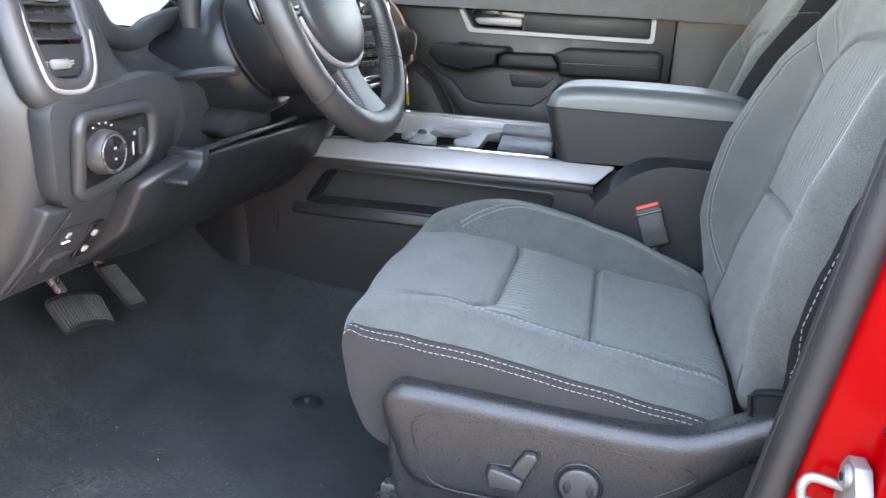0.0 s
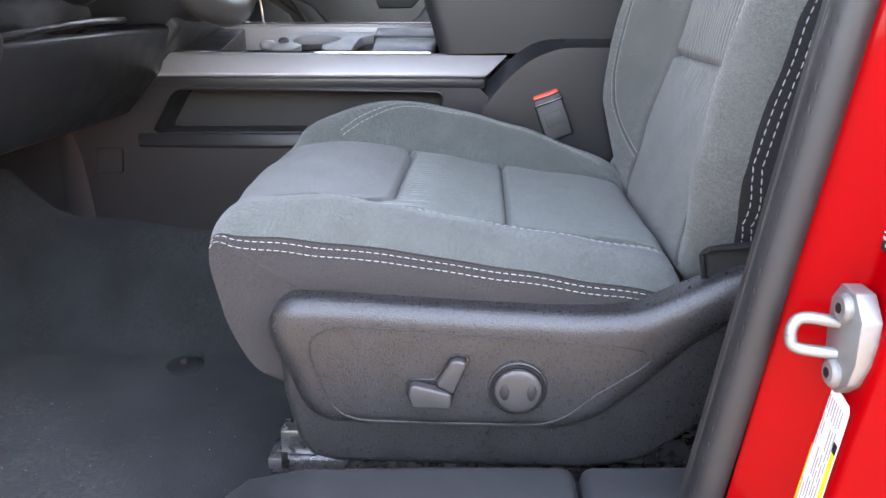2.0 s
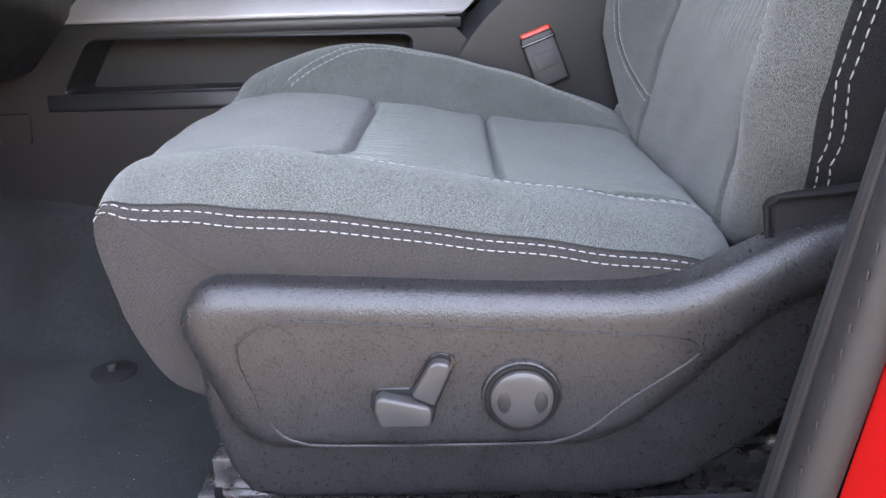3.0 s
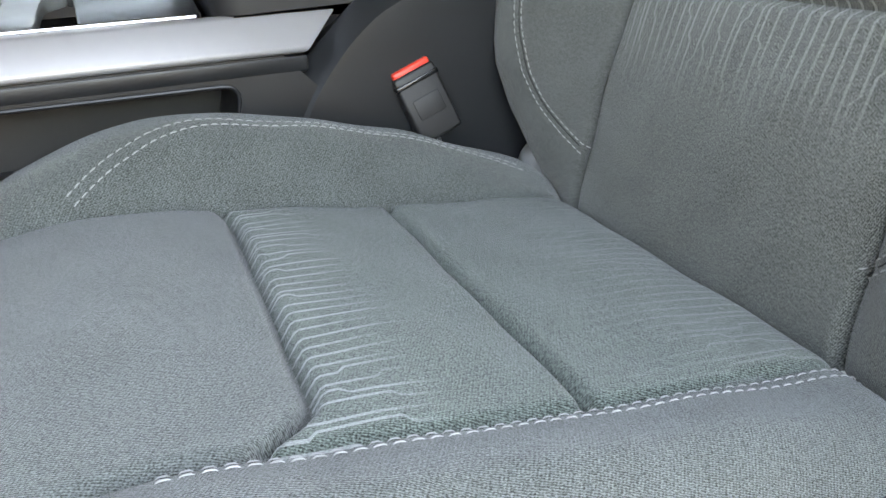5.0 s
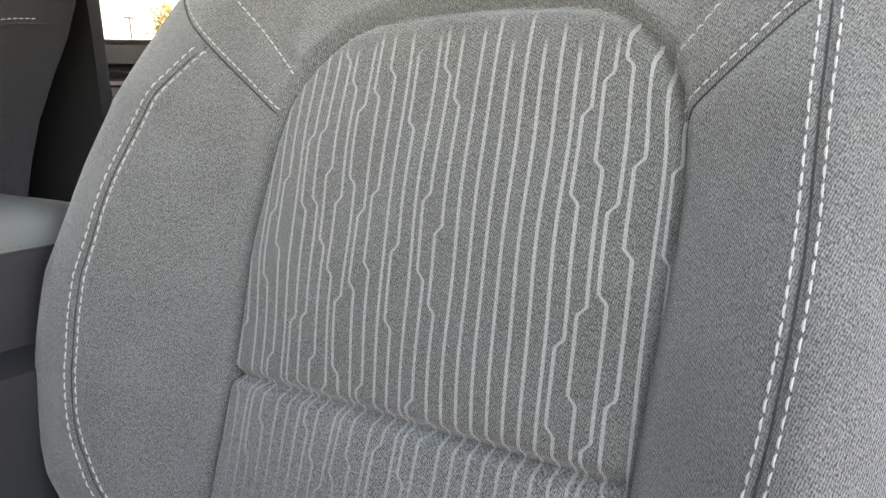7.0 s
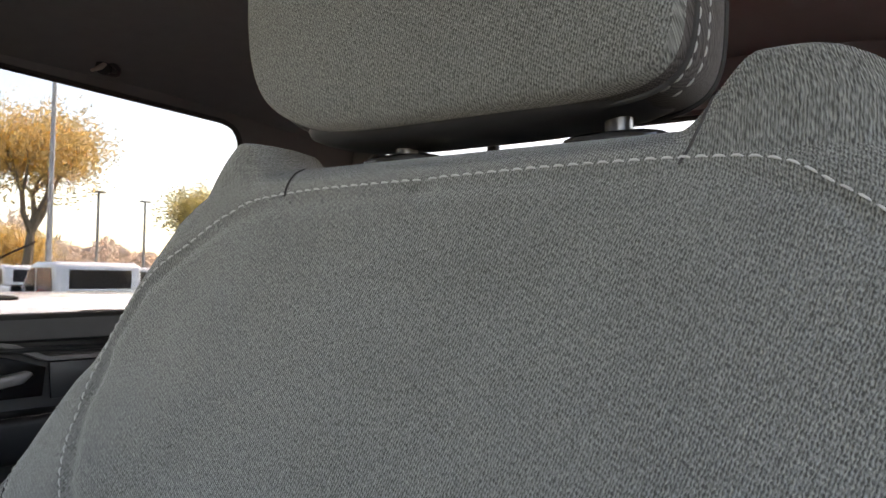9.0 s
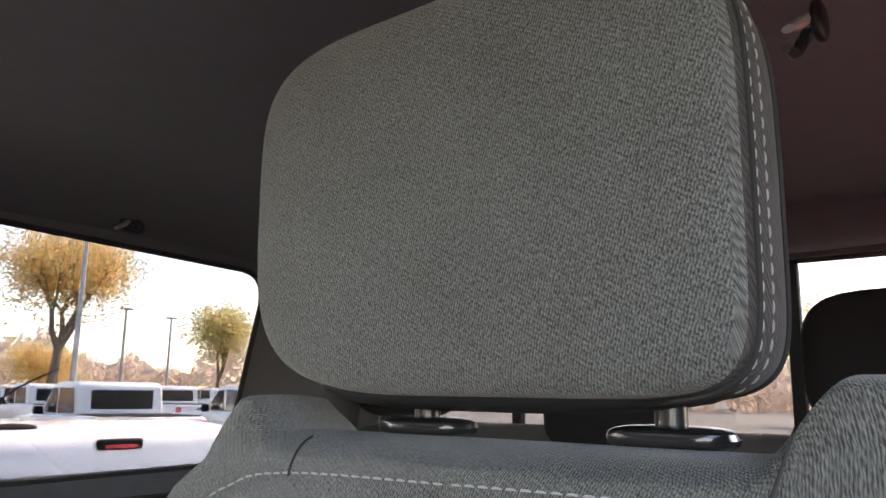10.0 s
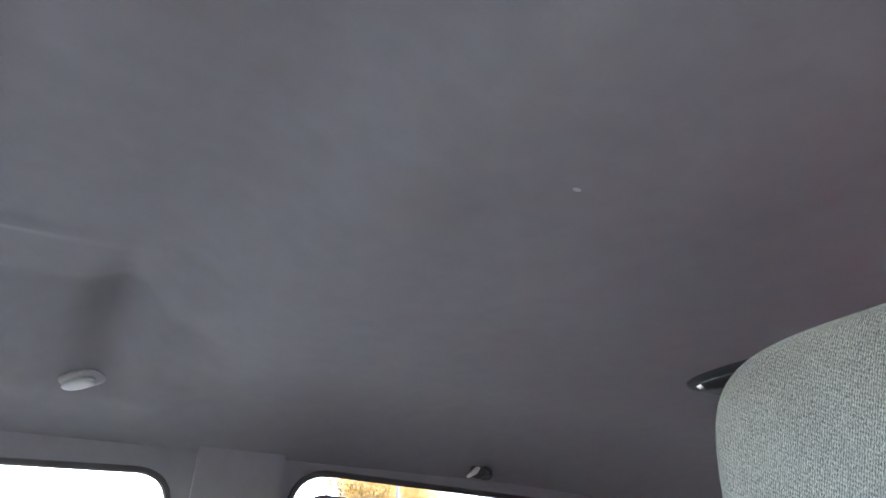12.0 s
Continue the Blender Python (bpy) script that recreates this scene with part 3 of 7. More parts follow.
BACK = smooth_line([(0.640, 0.258), (0.617, 0.280), (0.609, 0.310), (0.632, 0.420), (0.658, 0.515), (0.681, 0.600), (0.705, 0.690), (0.728, 0.780), (0.752, 0.870), (0.768, 0.925), (0.779, 0.948), (0.800, 0.957), (0.840, 0.955), (0.868, 0.940), (0.880, 0.900), (0.868, 0.80), (0.835, 0.62), (0.800, 0.45), (0.775, 0.33)], 500)
BACK_S = np.r_[0, np.cumsum(np.linalg.norm(np.diff(BACK, axis=0), axis=1))]
BACK_TOP = float(BACK_S[np.argmax(BACK[:, 1])])
WIDE_Z = [0.28, 0.33, 0.38, 0.44, 0.52, 0.60, 0.68, 0.74, 0.79, 0.84, 0.89, 0.93, 0.95, 0.96]
WIDE_IN = [0.215, 0.256, 0.308, 0.332, 0.337, 0.327, 0.303, 0.285, 0.269, 0.253, 0.219, 0.182, 0.160, 0.147]
WIDE_H = [0.215, 0.245, 0.270, 0.283, 0.288, 0.288, 0.285, 0.278, 0.268, 0.250, 0.228, 0.206, 0.190, 0.172]
BOLSTER_Z = [0.30, 0.36, 0.42, 0.50, 0.57, 0.64, 0.70, 0.75, 0.80, 0.85]
BOLSTER_D = [0.0, 0.030, 0.061, 0.077, 0.080, 0.068, 0.057, 0.036, 0.016, 0.0]
INSERT = smooth_line([(0.424, 0.30), (0.422, 0.37), (0.412, 0.517), (0.400, 0.63), (0.386, 0.687), (0.369, 0.721), (0.327, 0.752), (0.265, 0.758), (0.189, 0.757), (0.140, 0.748), (0.111, 0.721), (0.102, 0.69), (0.101, 0.617), (0.109, 0.512), (0.108, 0.367), (0.104, 0.30)], 70)
STRAP_IN_LOW = [(0.390, 0.697), (0.430, 0.728), (0.470, 0.760), (0.500, 0.790), (0.52, 0.81)]
STRAP_IN_TOP = [(0.374, 0.727), (0.405, 0.757), (0.440, 0.790), (0.456, 0.825), (0.460, 0.860), (0.440, 0.892), (0.409, 0.914), (0.384, 0.929), (0.353, 0.9365), (0.258, 0.9390)]


STRAP_OUT_LOW = [(0.102, 0.695), (0.070, 0.718), (0.051, 0.734), (0.034, 0.748), (0.017, 0.776)]
STRAP_OUT_TOP = [(0.111, 0.726), (0.085, 0.751), (0.064, 0.771), (0.046, 0.790), (0.037, 0.807), (0.035, 0.835), (0.045, 0.868), (0.070, 0.900), (0.102, 0.927), (0.138, 0.9385), (0.264, 0.9390)]
BOLSTER_IN = [(0.427, 0.360), (0.454, 0.376), (0.480, 0.398), (0.498, 0.431), (0.511, 0.470), (0.514, 0.512), (0.510, 0.563), (0.505, 0.613), (0.495, 0.656), (0.479, 0.701), (0.468, 0.718), (0.450, 0.741)]
BOLSTER_OUT = [(0.110, 0.362), (0.092, 0.378), (0.074, 0.395), (0.056, 0.430), (0.047, 0.480), (0.043, 0.52), (0.036, 0.57), (0.033, 0.63), (0.035, 0.70), (0.037, 0.742)]
CROSS_SEAM = [(0.412, 0.515), (0.114, 0.515)]


def back_point(s, v):
    """The backrest: s metres along its middle from the bottom front, over the top and down behind; v from -1 (outer edge) to 1 across."""
    s, v = np.broadcast_arrays(np.asarray(s, float), np.asarray(v, float))
    x, z = np.interp(s, BACK_S, BACK[:, 0]), np.interp(s, BACK_S, BACK[:, 1])
    half = np.where(v > 0, np.interp(z, WIDE_Z, WIDE_IN), np.interp(z, WIDE_Z, WIDE_H))
    y = YC + v * half
    tx = np.interp(s + 0.004, BACK_S, BACK[:, 0]) - np.interp(s - 0.004, BACK_S, BACK[:, 0])
    tz = np.interp(s + 0.004, BACK_S, BACK[:, 1]) - np.interp(s - 0.004, BACK_S, BACK[:, 1])
    k = np.hypot(tx, tz)
    nx, nz = -tz / k, tx / k
    face = np.clip((BACK_TOP - 0.02 - s) / 0.06, 0, 1)
    behind = np.clip((s - BACK_TOP - 0.02) / 0.05, 0, 1)
    d = np.abs(y - YC)
    edge = np.where(y > YC, np.interp(z, [0.30, 0.517, 0.69, 0.757, 0.8], [0.160, 0.150, 0.124, 0.11, 0.10]), np.interp(z, [0.30, 0.517, 0.69, 0.757, 0.8], [0.160, 0.156, 0.163, 0.14, 0.12]))
    up = np.clip((d - edge) / np.maximum(half * 0.86 - edge, 0.02), 0, 1)
    grow = np.interp(z, BOLSTER_Z, BOLSTER_D) * np.where(y < YC, 0.64, 0.92) * (np.sin(up * math.pi / 2) ** 1.35)
    # the sides turn back to the shell
    turn = np.clip((np.abs(v) - 0.80) / 0.20, 0, 1)
    roll = (0.085 * turn**2.6) * (1 - 0.55 * behind) * (1 - 0.8 * np.clip((z - 0.86) / 0.07, 0, 1) * (1 - behind))
    insert = near_line(y, z, INSERT)
    pull = dip(insert, 0.010, 0.0045) + dip(near_line(y, z, CROSS_SEAM), 0.010, 0.0042) * (d < 0.152)
    for line in (STRAP_IN_LOW, STRAP_OUT_LOW, STRAP_IN_TOP, STRAP_OUT_TOP):
        pull = pull + dip(near_line(y, z, line), 0.0028, 0.004)
    for line in (BOLSTER_IN, BOLSTER_OUT):
        pull = pull + dip(near_line(y, z, line), 0.0016, 0.0028)
    swell = 0.009 * np.sin(np.clip((z - 0.515) / 0.24, 0, 1) * math.pi) ** 0.7 * np.clip(1 - (d / 0.15) ** 4, 0, 1) + 0.007 * np.sin(np.clip((z - 0.32) / 0.195, 0, 1) * math.pi) * np.clip(1 - (d / 0.155) ** 4, 0, 1)
    sag = 0.0012 * np.sin(z * 57 + y * 21) * np.sin(y * 41 - z * 8)
    off = face * (grow - pull + swell + sag) - roll
    # shoulders stand proud of the notch under the headrest
    ease = np.clip((d - 0.108) / 0.030, 0, 1)
    shoulder = 0.026 * (1 - 0.4 * np.clip((v - 0.55) / 0.45, 0, 1) ** 2) * ease * ease * (3 - 2 * ease) * np.clip((z - 0.945) / 0.009, 0, 1)
    return np.stack([x + nx * off, y, z + nz * off + shoulder], -1)


def back_sv(y, z):
    """s and v of the front point whose middle line lies at height z, y across."""
    half = float(np.interp(z, WIDE_Z, WIDE_IN if y > YC else WIDE_H))
    i = int(np.argmax(BACK[:, 1]))
    return float(np.interp(z, BACK[: i + 1, 1], BACK_S[: i + 1])), (y - YC) / half


def offset_line(line, d):
    p = np.array(line, float)
    t = np.gradient(p, axis=0)
    t /= np.linalg.norm(t, axis=1)[:, None]
    return [tuple(q) for q in p + d * np.stack([-t[:, 1], t[:, 0]], 1)]


def front_seat(name, flip, shift, label):
    seat = thing(name, label, "car seat", (0.36 + shift, 2 * YV - YC if flip else YC, 0.06), "front seats")
    # cushion top
    s = np.linspace(0.0, CUSHION_S[-1], 300)
    y = np.unique(np.r_[np.linspace(-0.006, 0.522, 230), [0.0022, 0.088, 0.425]])
    ss, yy = np.meshgrid(s, y, indexing="ij")
    pts = cushion_point(ss, yy)
    uv = arc_uv(pts, int(np.argmin(np.abs(y - YC))), ss)
    cs, cy = (ss[:-1, :-1] + ss[1:, 1:]) / 2, (yy[:-1, :-1] + yy[1:, 1:]) / 2
    cx = (pts[:-1, :-1, 0] + pts[1:, 1:, 0]) / 2
    bend = 0.275 - 0.030 * np.clip((0.135 - cy) / 0.04, 0, 1) ** 2 - 0.008 * np.clip((cy - 0.39) / 0.03, 0, 1) ** 2
    inside = (cy > 0.088) & (cy < 0.425) & (cs > 0.2)
    mid, rear = inside & (cx > bend) & (cx <= 0.412), inside & (cx > 0.412)
    uvx = np.stack([yy, pts[..., 0]], -1)
    world_pts = placed(pts, flip, shift)
    band = cy < 0.0022
    grid_mesh("cushion_cover", world_pts, uv, ~(mid | rear | band), CLOTH_FRONT, seat, "heathered grey cloth cushion cover with bolsters")
    grid_mesh("seam_band", world_pts, uv, band, CLOTH_SIDE, seat, "dark cloth band under the stitching")
    grid_mesh("middle_insert", world_pts, uvx, mid, CLOTH_MID, seat, "grey insert with short pale stripes")
    grid_mesh("rear_insert", world_pts, uvx, rear, CLOTH_REAR, seat, "grey insert with faint stripes")
    # cushion sides fall from the outer seams
    for side, edge_y in (("outer", -0.006), ("inner", 0.522)):
        rows = np.linspace(0, 1, 14)
        e = cushion_point(s, np.full_like(s, edge_y))
        core = np.array([0.40, 0, 0.17])
        out = -1 if side == "outer" else 1
        grid = []
        for r in rows:
            p = e + (core - e) * np.array([0.85, 0, 0.85]) * r
            p[:, 1] = edge_y + out * (0.010 * math.sin(math.pi * min(1, r * 1.6)) - 0.05 * r**2) + out * 0.0015 * (r > 0)
            grid.append(p)
        grid = np.stack(grid, 1)
        guv = np.stack([np.broadcast_to(s[:, None], grid.shape[:2]), np.broadcast_to(rows * 0.2, grid.shape[:2])], -1)
        grid_mesh("cushion_side", placed(grid, flip, shift), guv, np.ones((len(s) - 1, 13), bool), CLOTH_SIDE, seat, "dark cloth side panel of the cushion")
    at = surface_of(cushion_point, flip, shift)
    flat = lambda a, b: at(a, b)
    s_of = lambda x: float(np.interp(x, CUSHION[100:, 0], CUSHION_S[100:]))
    # A thin dark tube paints the shadow in the outer cushion seam.
    spots = [at(a_, 0.0022) for a_ in np.linspace(0.10, s_of(0.60), 70)]
    part("seam_line", tube([tuple(Vector(p) + Vector(n) * 0.0003) for p, n in spots], 0.0010, 6), SEAM, seat)
    for lower_row in (False, True):
        if lower_row:

            def on_side(a, b):
                p, n = at(a, -0.0032)
                w = -1 if not flip else 1
                nn = np.array([0.0, w, 0.12])
                lowered = p + np.array([0, w * 0.0052, -float(np.interp(a, [0.2, 0.45, 0.66], [0.0030, 0.0024, 0.0016]))])
                return lowered, nn / np.linalg.norm(nn)

            bm = stitches(on_side, [(0.186, 0), (0.22, 0), (0.35, 0), (0.50, 0), (0.62, 0), (s_of(0.565), 0)], 0.0080, 0.76, 0.00058)
        else:
            bm = stitches(flat, [(0.186, -0.001), (0.22, -0.001), (0.35, -0.001), (0.50, -0.001), (0.62, -0.001), (s_of(0.575), -0.001)], 0.0080, 0.76, 0.00058)
        part("stitching", bm, THREAD, seat, "pale double stitching")
    for off in (0.0, -0.007):
        bm = stitches(flat, [(s_of(0.20), 0.082 + off), (s_of(0.30), 0.081 + off), (s_of(0.45), 0.081 + off), (s_of(0.58), 0.080 + off), (s_of(0.625), 0.080 + off)], 0.009, 0.74, 0.0007)
        part("stitching", bm, THREAD, seat, "pale bolster stitching")
    crest = [(0.277, 0.436), (0.295, 0.447), (0.313, 0.455), (0.345, 0.464), (0.392, 0.470), (0.485, 0.473), (0.57, 0.473), (0.65, 0.468), (0.685, 0.461)]
    for off in (-0.0035, 0.0035):
        part("stitching", stitches(flat, offset_line(crest, off), 0.0086, 0.76, 0.0007), THREAD, seat, "pale double stitching")
    # backrest
    s = np.r_[np.linspace(0, BACK_TOP, 300), np.linspace(BACK_TOP, BACK_S[-1], 50)[1:]]
    v = np.linspace(-1, 1, 250)
    ss, vv = np.meshgrid(s, v, indexing="ij")
    pts = back_point(ss, vv)
    zz = np.interp(ss, BACK_S, BACK[:, 1])
    uv = arc_uv(pts, len(v) // 2, ss)
    cy, cz, cs = (pts[:-1, :-1, 1] + pts[1:, 1:, 1]) / 2, (zz[:-1, :-1] + zz[1:, 1:]) / 2, (ss[:-1, :-1] + ss[1:, 1:]) / 2
    cv = (vv[:-1, :-1] + vv[1:, 1:]) / 2
    peak = int(np.argmax(INSERT[:, 1]))
    side_in, side_out = INSERT[: peak + 1], INSERT[peak:][::-1]
    inside = (cy < np.interp(cz, side_in[:, 1], side_in[:, 0])) & (cy > np.interp(cz, side_out[:, 1], side_out[:, 0])) & (cs < BACK_TOP - 0.1) & (cz < INSERT[peak, 1])
    upper, lower = inside & (cz > 0.515), inside & (cz <= 0.515)
    shell = (cs > BACK_TOP + 0.05) | ((cv < -0.953) & (cz < 0.80)) | (cv > (0.90 if flip else 0.972)) | (cv < -0.972)
    wp = placed(pts, flip, shift)
    grid_mesh("backrest_cover", wp, uv, ~(inside | shell), CLOTH, seat, "heathered grey cloth backrest cover")
    grid_mesh("upper_back_insert", wp, uv, upper, CLOTH_BACK, seat, "grey insert with pale jogging pinstripes")
    grid_mesh("lower_back_insert", wp, uv, lower, CLOTH_BACK_LOW, seat, "grey insert with stripes that fade downwards")
    grid_mesh("backrest_shell", wp, uv, shell, CLOTH_BLACK, seat, "black cloth side and back")
    raw = surface_of(back_point, flip, shift)

    def on_back(y_, z_):
        return raw(*back_sv(y_, z_))

    for line in (BOLSTER_IN, BOLSTER_OUT):
        for off in (-0.0042, 0.0042):
            part("stitching", stitches(on_back, offset_line(line, off), 0.0076, 0.76, 0.00065), THREAD, seat, "pale double stitching")
    for line, off, kind in ((STRAP_IN_LOW, 0.0042, THREAD), (STRAP_OUT_LOW, -0.0042, THREAD), (STRAP_IN_TOP, -0.0042, THREAD), (STRAP_OUT_TOP, 0.0042, THREAD)):
        part("stitching", stitches(on_back, offset_line(line, off), 0.0060, 0.76, 0.00055), kind, seat, "pale seam stitching")
    # Thin dark tubes paint the shadow lying in the backrest's pulled seams.
    for line in (BOLSTER_IN, BOLSTER_OUT, STRAP_IN_LOW, STRAP_OUT_LOW):
        spots = [on_back(y_, z_) for y_, z_ in smooth_line(line, 50)]
        part("seam_line", tube([tuple(Vector(p) + Vector(n) * 0.0002) for p, n in spots], 0.0006, 6), SEAM, seat)
    for line in ([(0.352, 0.9555), (0.349, 0.948), (0.347, 0.940)], [(0.141, 0.9555), (0.146, 0.948), (0.150, 0.941)]):
        spots = [on_back(y_, z_) for y_, z_ in smooth_line(line, 14)]
        part("seam_line", tube([tuple(Vector(p) + Vector(n) * 0.0002) for p, n in spots], 0.0006, 6), SEAM, seat)
    side_rows = [(0.348, -1), (0.385, -1), (0.43, -1), (0.50, -1), (0.56, -1), (0.62, -1)]
    for q in (-0.961, -0.971):
        line = [(YC + q * float(np.interp(z, WIDE_Z, WIDE_H)), z) for z, _ in side_rows]
        part("stitching", stitches(on_back, line, 0.0095, 0.72, 0.0007), THREAD, seat, "pale double stitching on the side")
    # black cloth flap at the backrest's lower outer corner
    sy = (lambda q: 2 * YV - q) if flip else (lambda q: q)
    flap = [(0.608, 0.310), (0.601, 0.352), (0.622, 0.357), (0.70, 0.366), (0.76, 0.374), (0.76, 0.300)]
    part("corner_flap", prism([(x + shift, z) for x, z in flap], "y", sy(-0.018), sy(0.004), 0.009, 3), SOFT_BLACK, seat, "black cloth flap with a rolled edge")
    part("flap_piping", tube([(0.606 + shift, sy(-0.017), 0.314), (0.599 + shift, sy(-0.017), 0.350), (0.606 + shift, sy(-0.018), 0.356), (0.65 + shift, sy(-0.019), 0.360), (0.75 + shift, sy(-0.019), 0.374)], 0.0026, 6), SOFT_BLACK, seat)
    # outer shield with its switches
    wy = -1 if not flip else 1
    base_y = sy(-0.006)
    face = [(0.160, 0.262), (0.166, 0.286), (0.178, 0.298), (0.200, 0.303), (0.30, 0.299), (0.40, 0.294), (0.50, 0.292), (0.545, 0.298), (0.580, 0.314), (0.64, 0.340), (0.72, 0.352), (0.73, 0.290), (0.665, 0.292), (0.612, 0.270), (0.553, 0.212), (0.512, 0.176), (0.485, 0.162), (0.45, 0.157), (0.25, 0.157), (0.212, 0.163), (0.192, 0.180), (0.178, 0.215)]
    skirt = [(0.168, 0.255), (0.20, 0.285), (0.50, 0.280), (0.62, 0.315), (0.72, 0.330), (0.73, 0.262), (0.66, 0.205), (0.60, 0.150), (0.555, 0.115), (0.50, 0.104), (0.225, 0.104), (0.196, 0.110), (0.182, 0.135), (0.170, 0.190)]
    shield = part("side_shield", rolled([(x + shift, z) for x, z in face], base_y, base_y + wy * 0.038, 0.024), PLASTIC_SHIELD, seat, "grained dark plastic side shield", angle=60)
    part("shield_skirt", prism([(x + shift, z) for x, z in skirt], "y", base_y, base_y + wy * 0.024, 0.010, 3), PLASTIC_SHIELD, shield)
    panel = [(0.205, 0.250), (0.215, 0.266), (0.245, 0.2755), (0.34, 0.271), (0.45, 0.264), (0.535, 0.257), (0.551, 0.248), (0.546, 0.238), (0.50, 0.204), (0.475, 0.182), (0.452, 0.171), (0.42, 0.168), (0.28, 0.168), (0.245, 0.172), (0.228, 0.184), (0.214, 0.214)]
    outline = smooth_line([(x + shift, base_y + wy * 0.0383, z) for x, z in panel], 120, True)
    part("panel_bead", tube(outline[:-1], 0.0013, 6, True, up=(0, 1, 0)), PLASTIC_SHIELD, shield)
    fx = 0.420 + shift
    q = base_y + wy * 0.038
    part("round_switch", lathe([(0.0245, -0.004), (0.0245, 0.006), (0.0235, 0.0085), (0.020, 0.0105), (0.010, 0.0115), (0.0, 0.0118)], (fx, q, 0.2115), (0, wy, 0), 36), PLASTIC_SWITCH, shield, "round four-way switch")
    ring = [(fx + 0.0275 * math.cos(a), q + wy * 0.001, 0.2115 + 0.0275 * math.sin(a)) for a in np.linspace(0, 2 * math.pi, 36, endpoint=False)]
    part("switch_bezel", tube(ring, 0.0035, 8, True, up=(0, 1, 0)), PLASTIC_SHIELD, shield)
    # A black ring, slightly proud, draws the shade between switch and bezel.
    groove = [(fx + 0.0262 * math.cos(a), q + wy * 0.0040, 0.2115 + 0.0262 * math.sin(a)) for a in np.linspace(0, 2 * math.pi, 36, endpoint=False)]
    part("switch_gap_shade", tube(groove, 0.0026, 8, True, up=(0, 1, 0)), RECESS_SHADE, shield)
    # Dark pads paint the shade of two finger dimples; nothing is hollowed.
    for dx in (-0.0130, 0.0130):
        part("dimple_shade", pillow((fx + dx, q + wy * 0.0098, 0.2115), (0.013, 0.0050, 0.022), (1.8, 1.8), 10, 16), RUBBER, shield)
    lever = [(0.306, 0.205), (0.307, 0.216), (0.312, 0.2195), (0.334, 0.2195), (0.350, 0.2445), (0.357, 0.2475), (0.367, 0.2455), (0.369, 0.240), (0.354, 0.204), (0.351, 0.190), (0.311, 0.190)]
    # A thin black plate paints the recess's shade round both levers.
    part("lever_recess_shade", prism([(x * 1.06 - 0.06 * 0.338 + shift, z * 1.06 - 0.06 * 0.218) for x, z in lever], "y", q - wy * 0.002, q + wy * 0.0012, 0.0008, 1), PLASTIC_GLOSS, shield)
    part("recliner_lever", prism([(0.336 + shift, 0.2165), (0.351 + shift, 0.2435), (0.357 + shift, 0.246), (0.366 + shift, 0.244), (0.3672 + shift, 0.2385), (0.354 + shift, 0.2075)], "y", q, q + wy * 0.011, 0.003, 3), PLASTIC_SWITCH, shield, "tilted recliner switch")
    part("slide_lever", prism([(0.308 + shift, 0.206), (0.309 + shift, 0.2155), (0.314 + shift, 0.218), (0.350 + shift, 0.209), (0.3525 + shift, 0.203), (0.350 + shift, 0.1915), (0.3115 + shift, 0.1915)], "y", q, q + wy * 0.0135, 0.003, 3), PLASTIC_SWITCH, shield, "flat slide switch")
    # slide rails on the floor
    for yy_ in (0.03, 0.47):
        rail = part("slide_rail", box((0.135 + shift, sy(yy_) - 0.022, 0.062), (0.72 + shift, sy(yy_) + 0.022, 0.082), 0.003), STEEL_DARK, seat, "bright steel slide rail")
        part("upper_rail", box((0.150 + shift, sy(yy_) - 0.014, 0.0825), (0.70 + shift, sy(yy_) + 0.014, 0.115), 0.003), STEEL_DARK, rail)
        part("rail_end", box((0.152 + shift, sy(yy_) - 0.024, 0.070), (0.160 + shift, sy(yy_) - 0.0225, 0.092), 0.0004), PLASTIC_GLOSS, rail)
    part("seat_pan", box((0.17 + shift, sy(0.26) - 0.225, 0.105), (0.66 + shift, sy(0.26) + 0.225, 0.215), 0.02), PLASTIC_PLAIN, seat, "black seat frame")
    part("hinge_cover", pillow((0.655 + shift, sy(0.515), 0.315), (0.12, 0.045, 0.075), (3, 3), 14, 24), PLASTIC_GREY, seat, "grey plastic hinge cover")
    # headrest on two posts
    hy = sy(YC + 0.010)
    a = np.linspace(0, 2 * math.pi, 97)
    # outline across (y, z), from the front face round to the back
    depth = np.linspace(0, 1, 60)
    grid = np.zeros((len(a), len(depth), 3))
    for j, d in enumerate(depth):
        # d: 0 middle of the front, 0.5 rim, 1 middle of the back
        if d < 0.46:
            f = d / 0.46
            scale, xx = f, 0.0
        elif d < 0.60:
            f = (d - 0.46) / 0.14
            scale, xx = 1.0, f
        else:
            f = (d - 0.60) / 0.40
            scale, xx = 1.0 - f, 1.0
        square = np.where(np.sin(a) < 0, np.where(np.cos(a) < 0, 0.24, 0.56), 0.43)
        ring = np.stack([np.sign(np.cos(a)) * np.abs(np.cos(a)) ** square, np.sign(np.sin(a)) * np.abs(np.sin(a)) ** square], 1)
        ring[:, 0] *= 1.0 - 0.008 * np.clip(-ring[:, 1], 0, 1)
        w, h = 0.1242, 0.0894
        yy2, zz2 = ring[:, 0] * w * scale, ring[:, 1] * h * scale
        if d < 0.46:
            xx2 = -0.012 * np.sqrt(np.clip(1 - scale**5, 0, 1)) + 0 * a
        elif d < 0.60:
            xx2 = 0.062 * xx + 0 * a
        else:
            xx2 = 0.062 + 0.018 * np.sqrt(np.clip(1 - scale**4, 0, 1)) + 0 * a
        bulge = 1 + 0.03 * math.sin(math.pi * xx) * (0.46 <= d <= 0.6)
        grid[:, j, 0] = 0.797 + xx2 - zz2 * 0.02 + shift
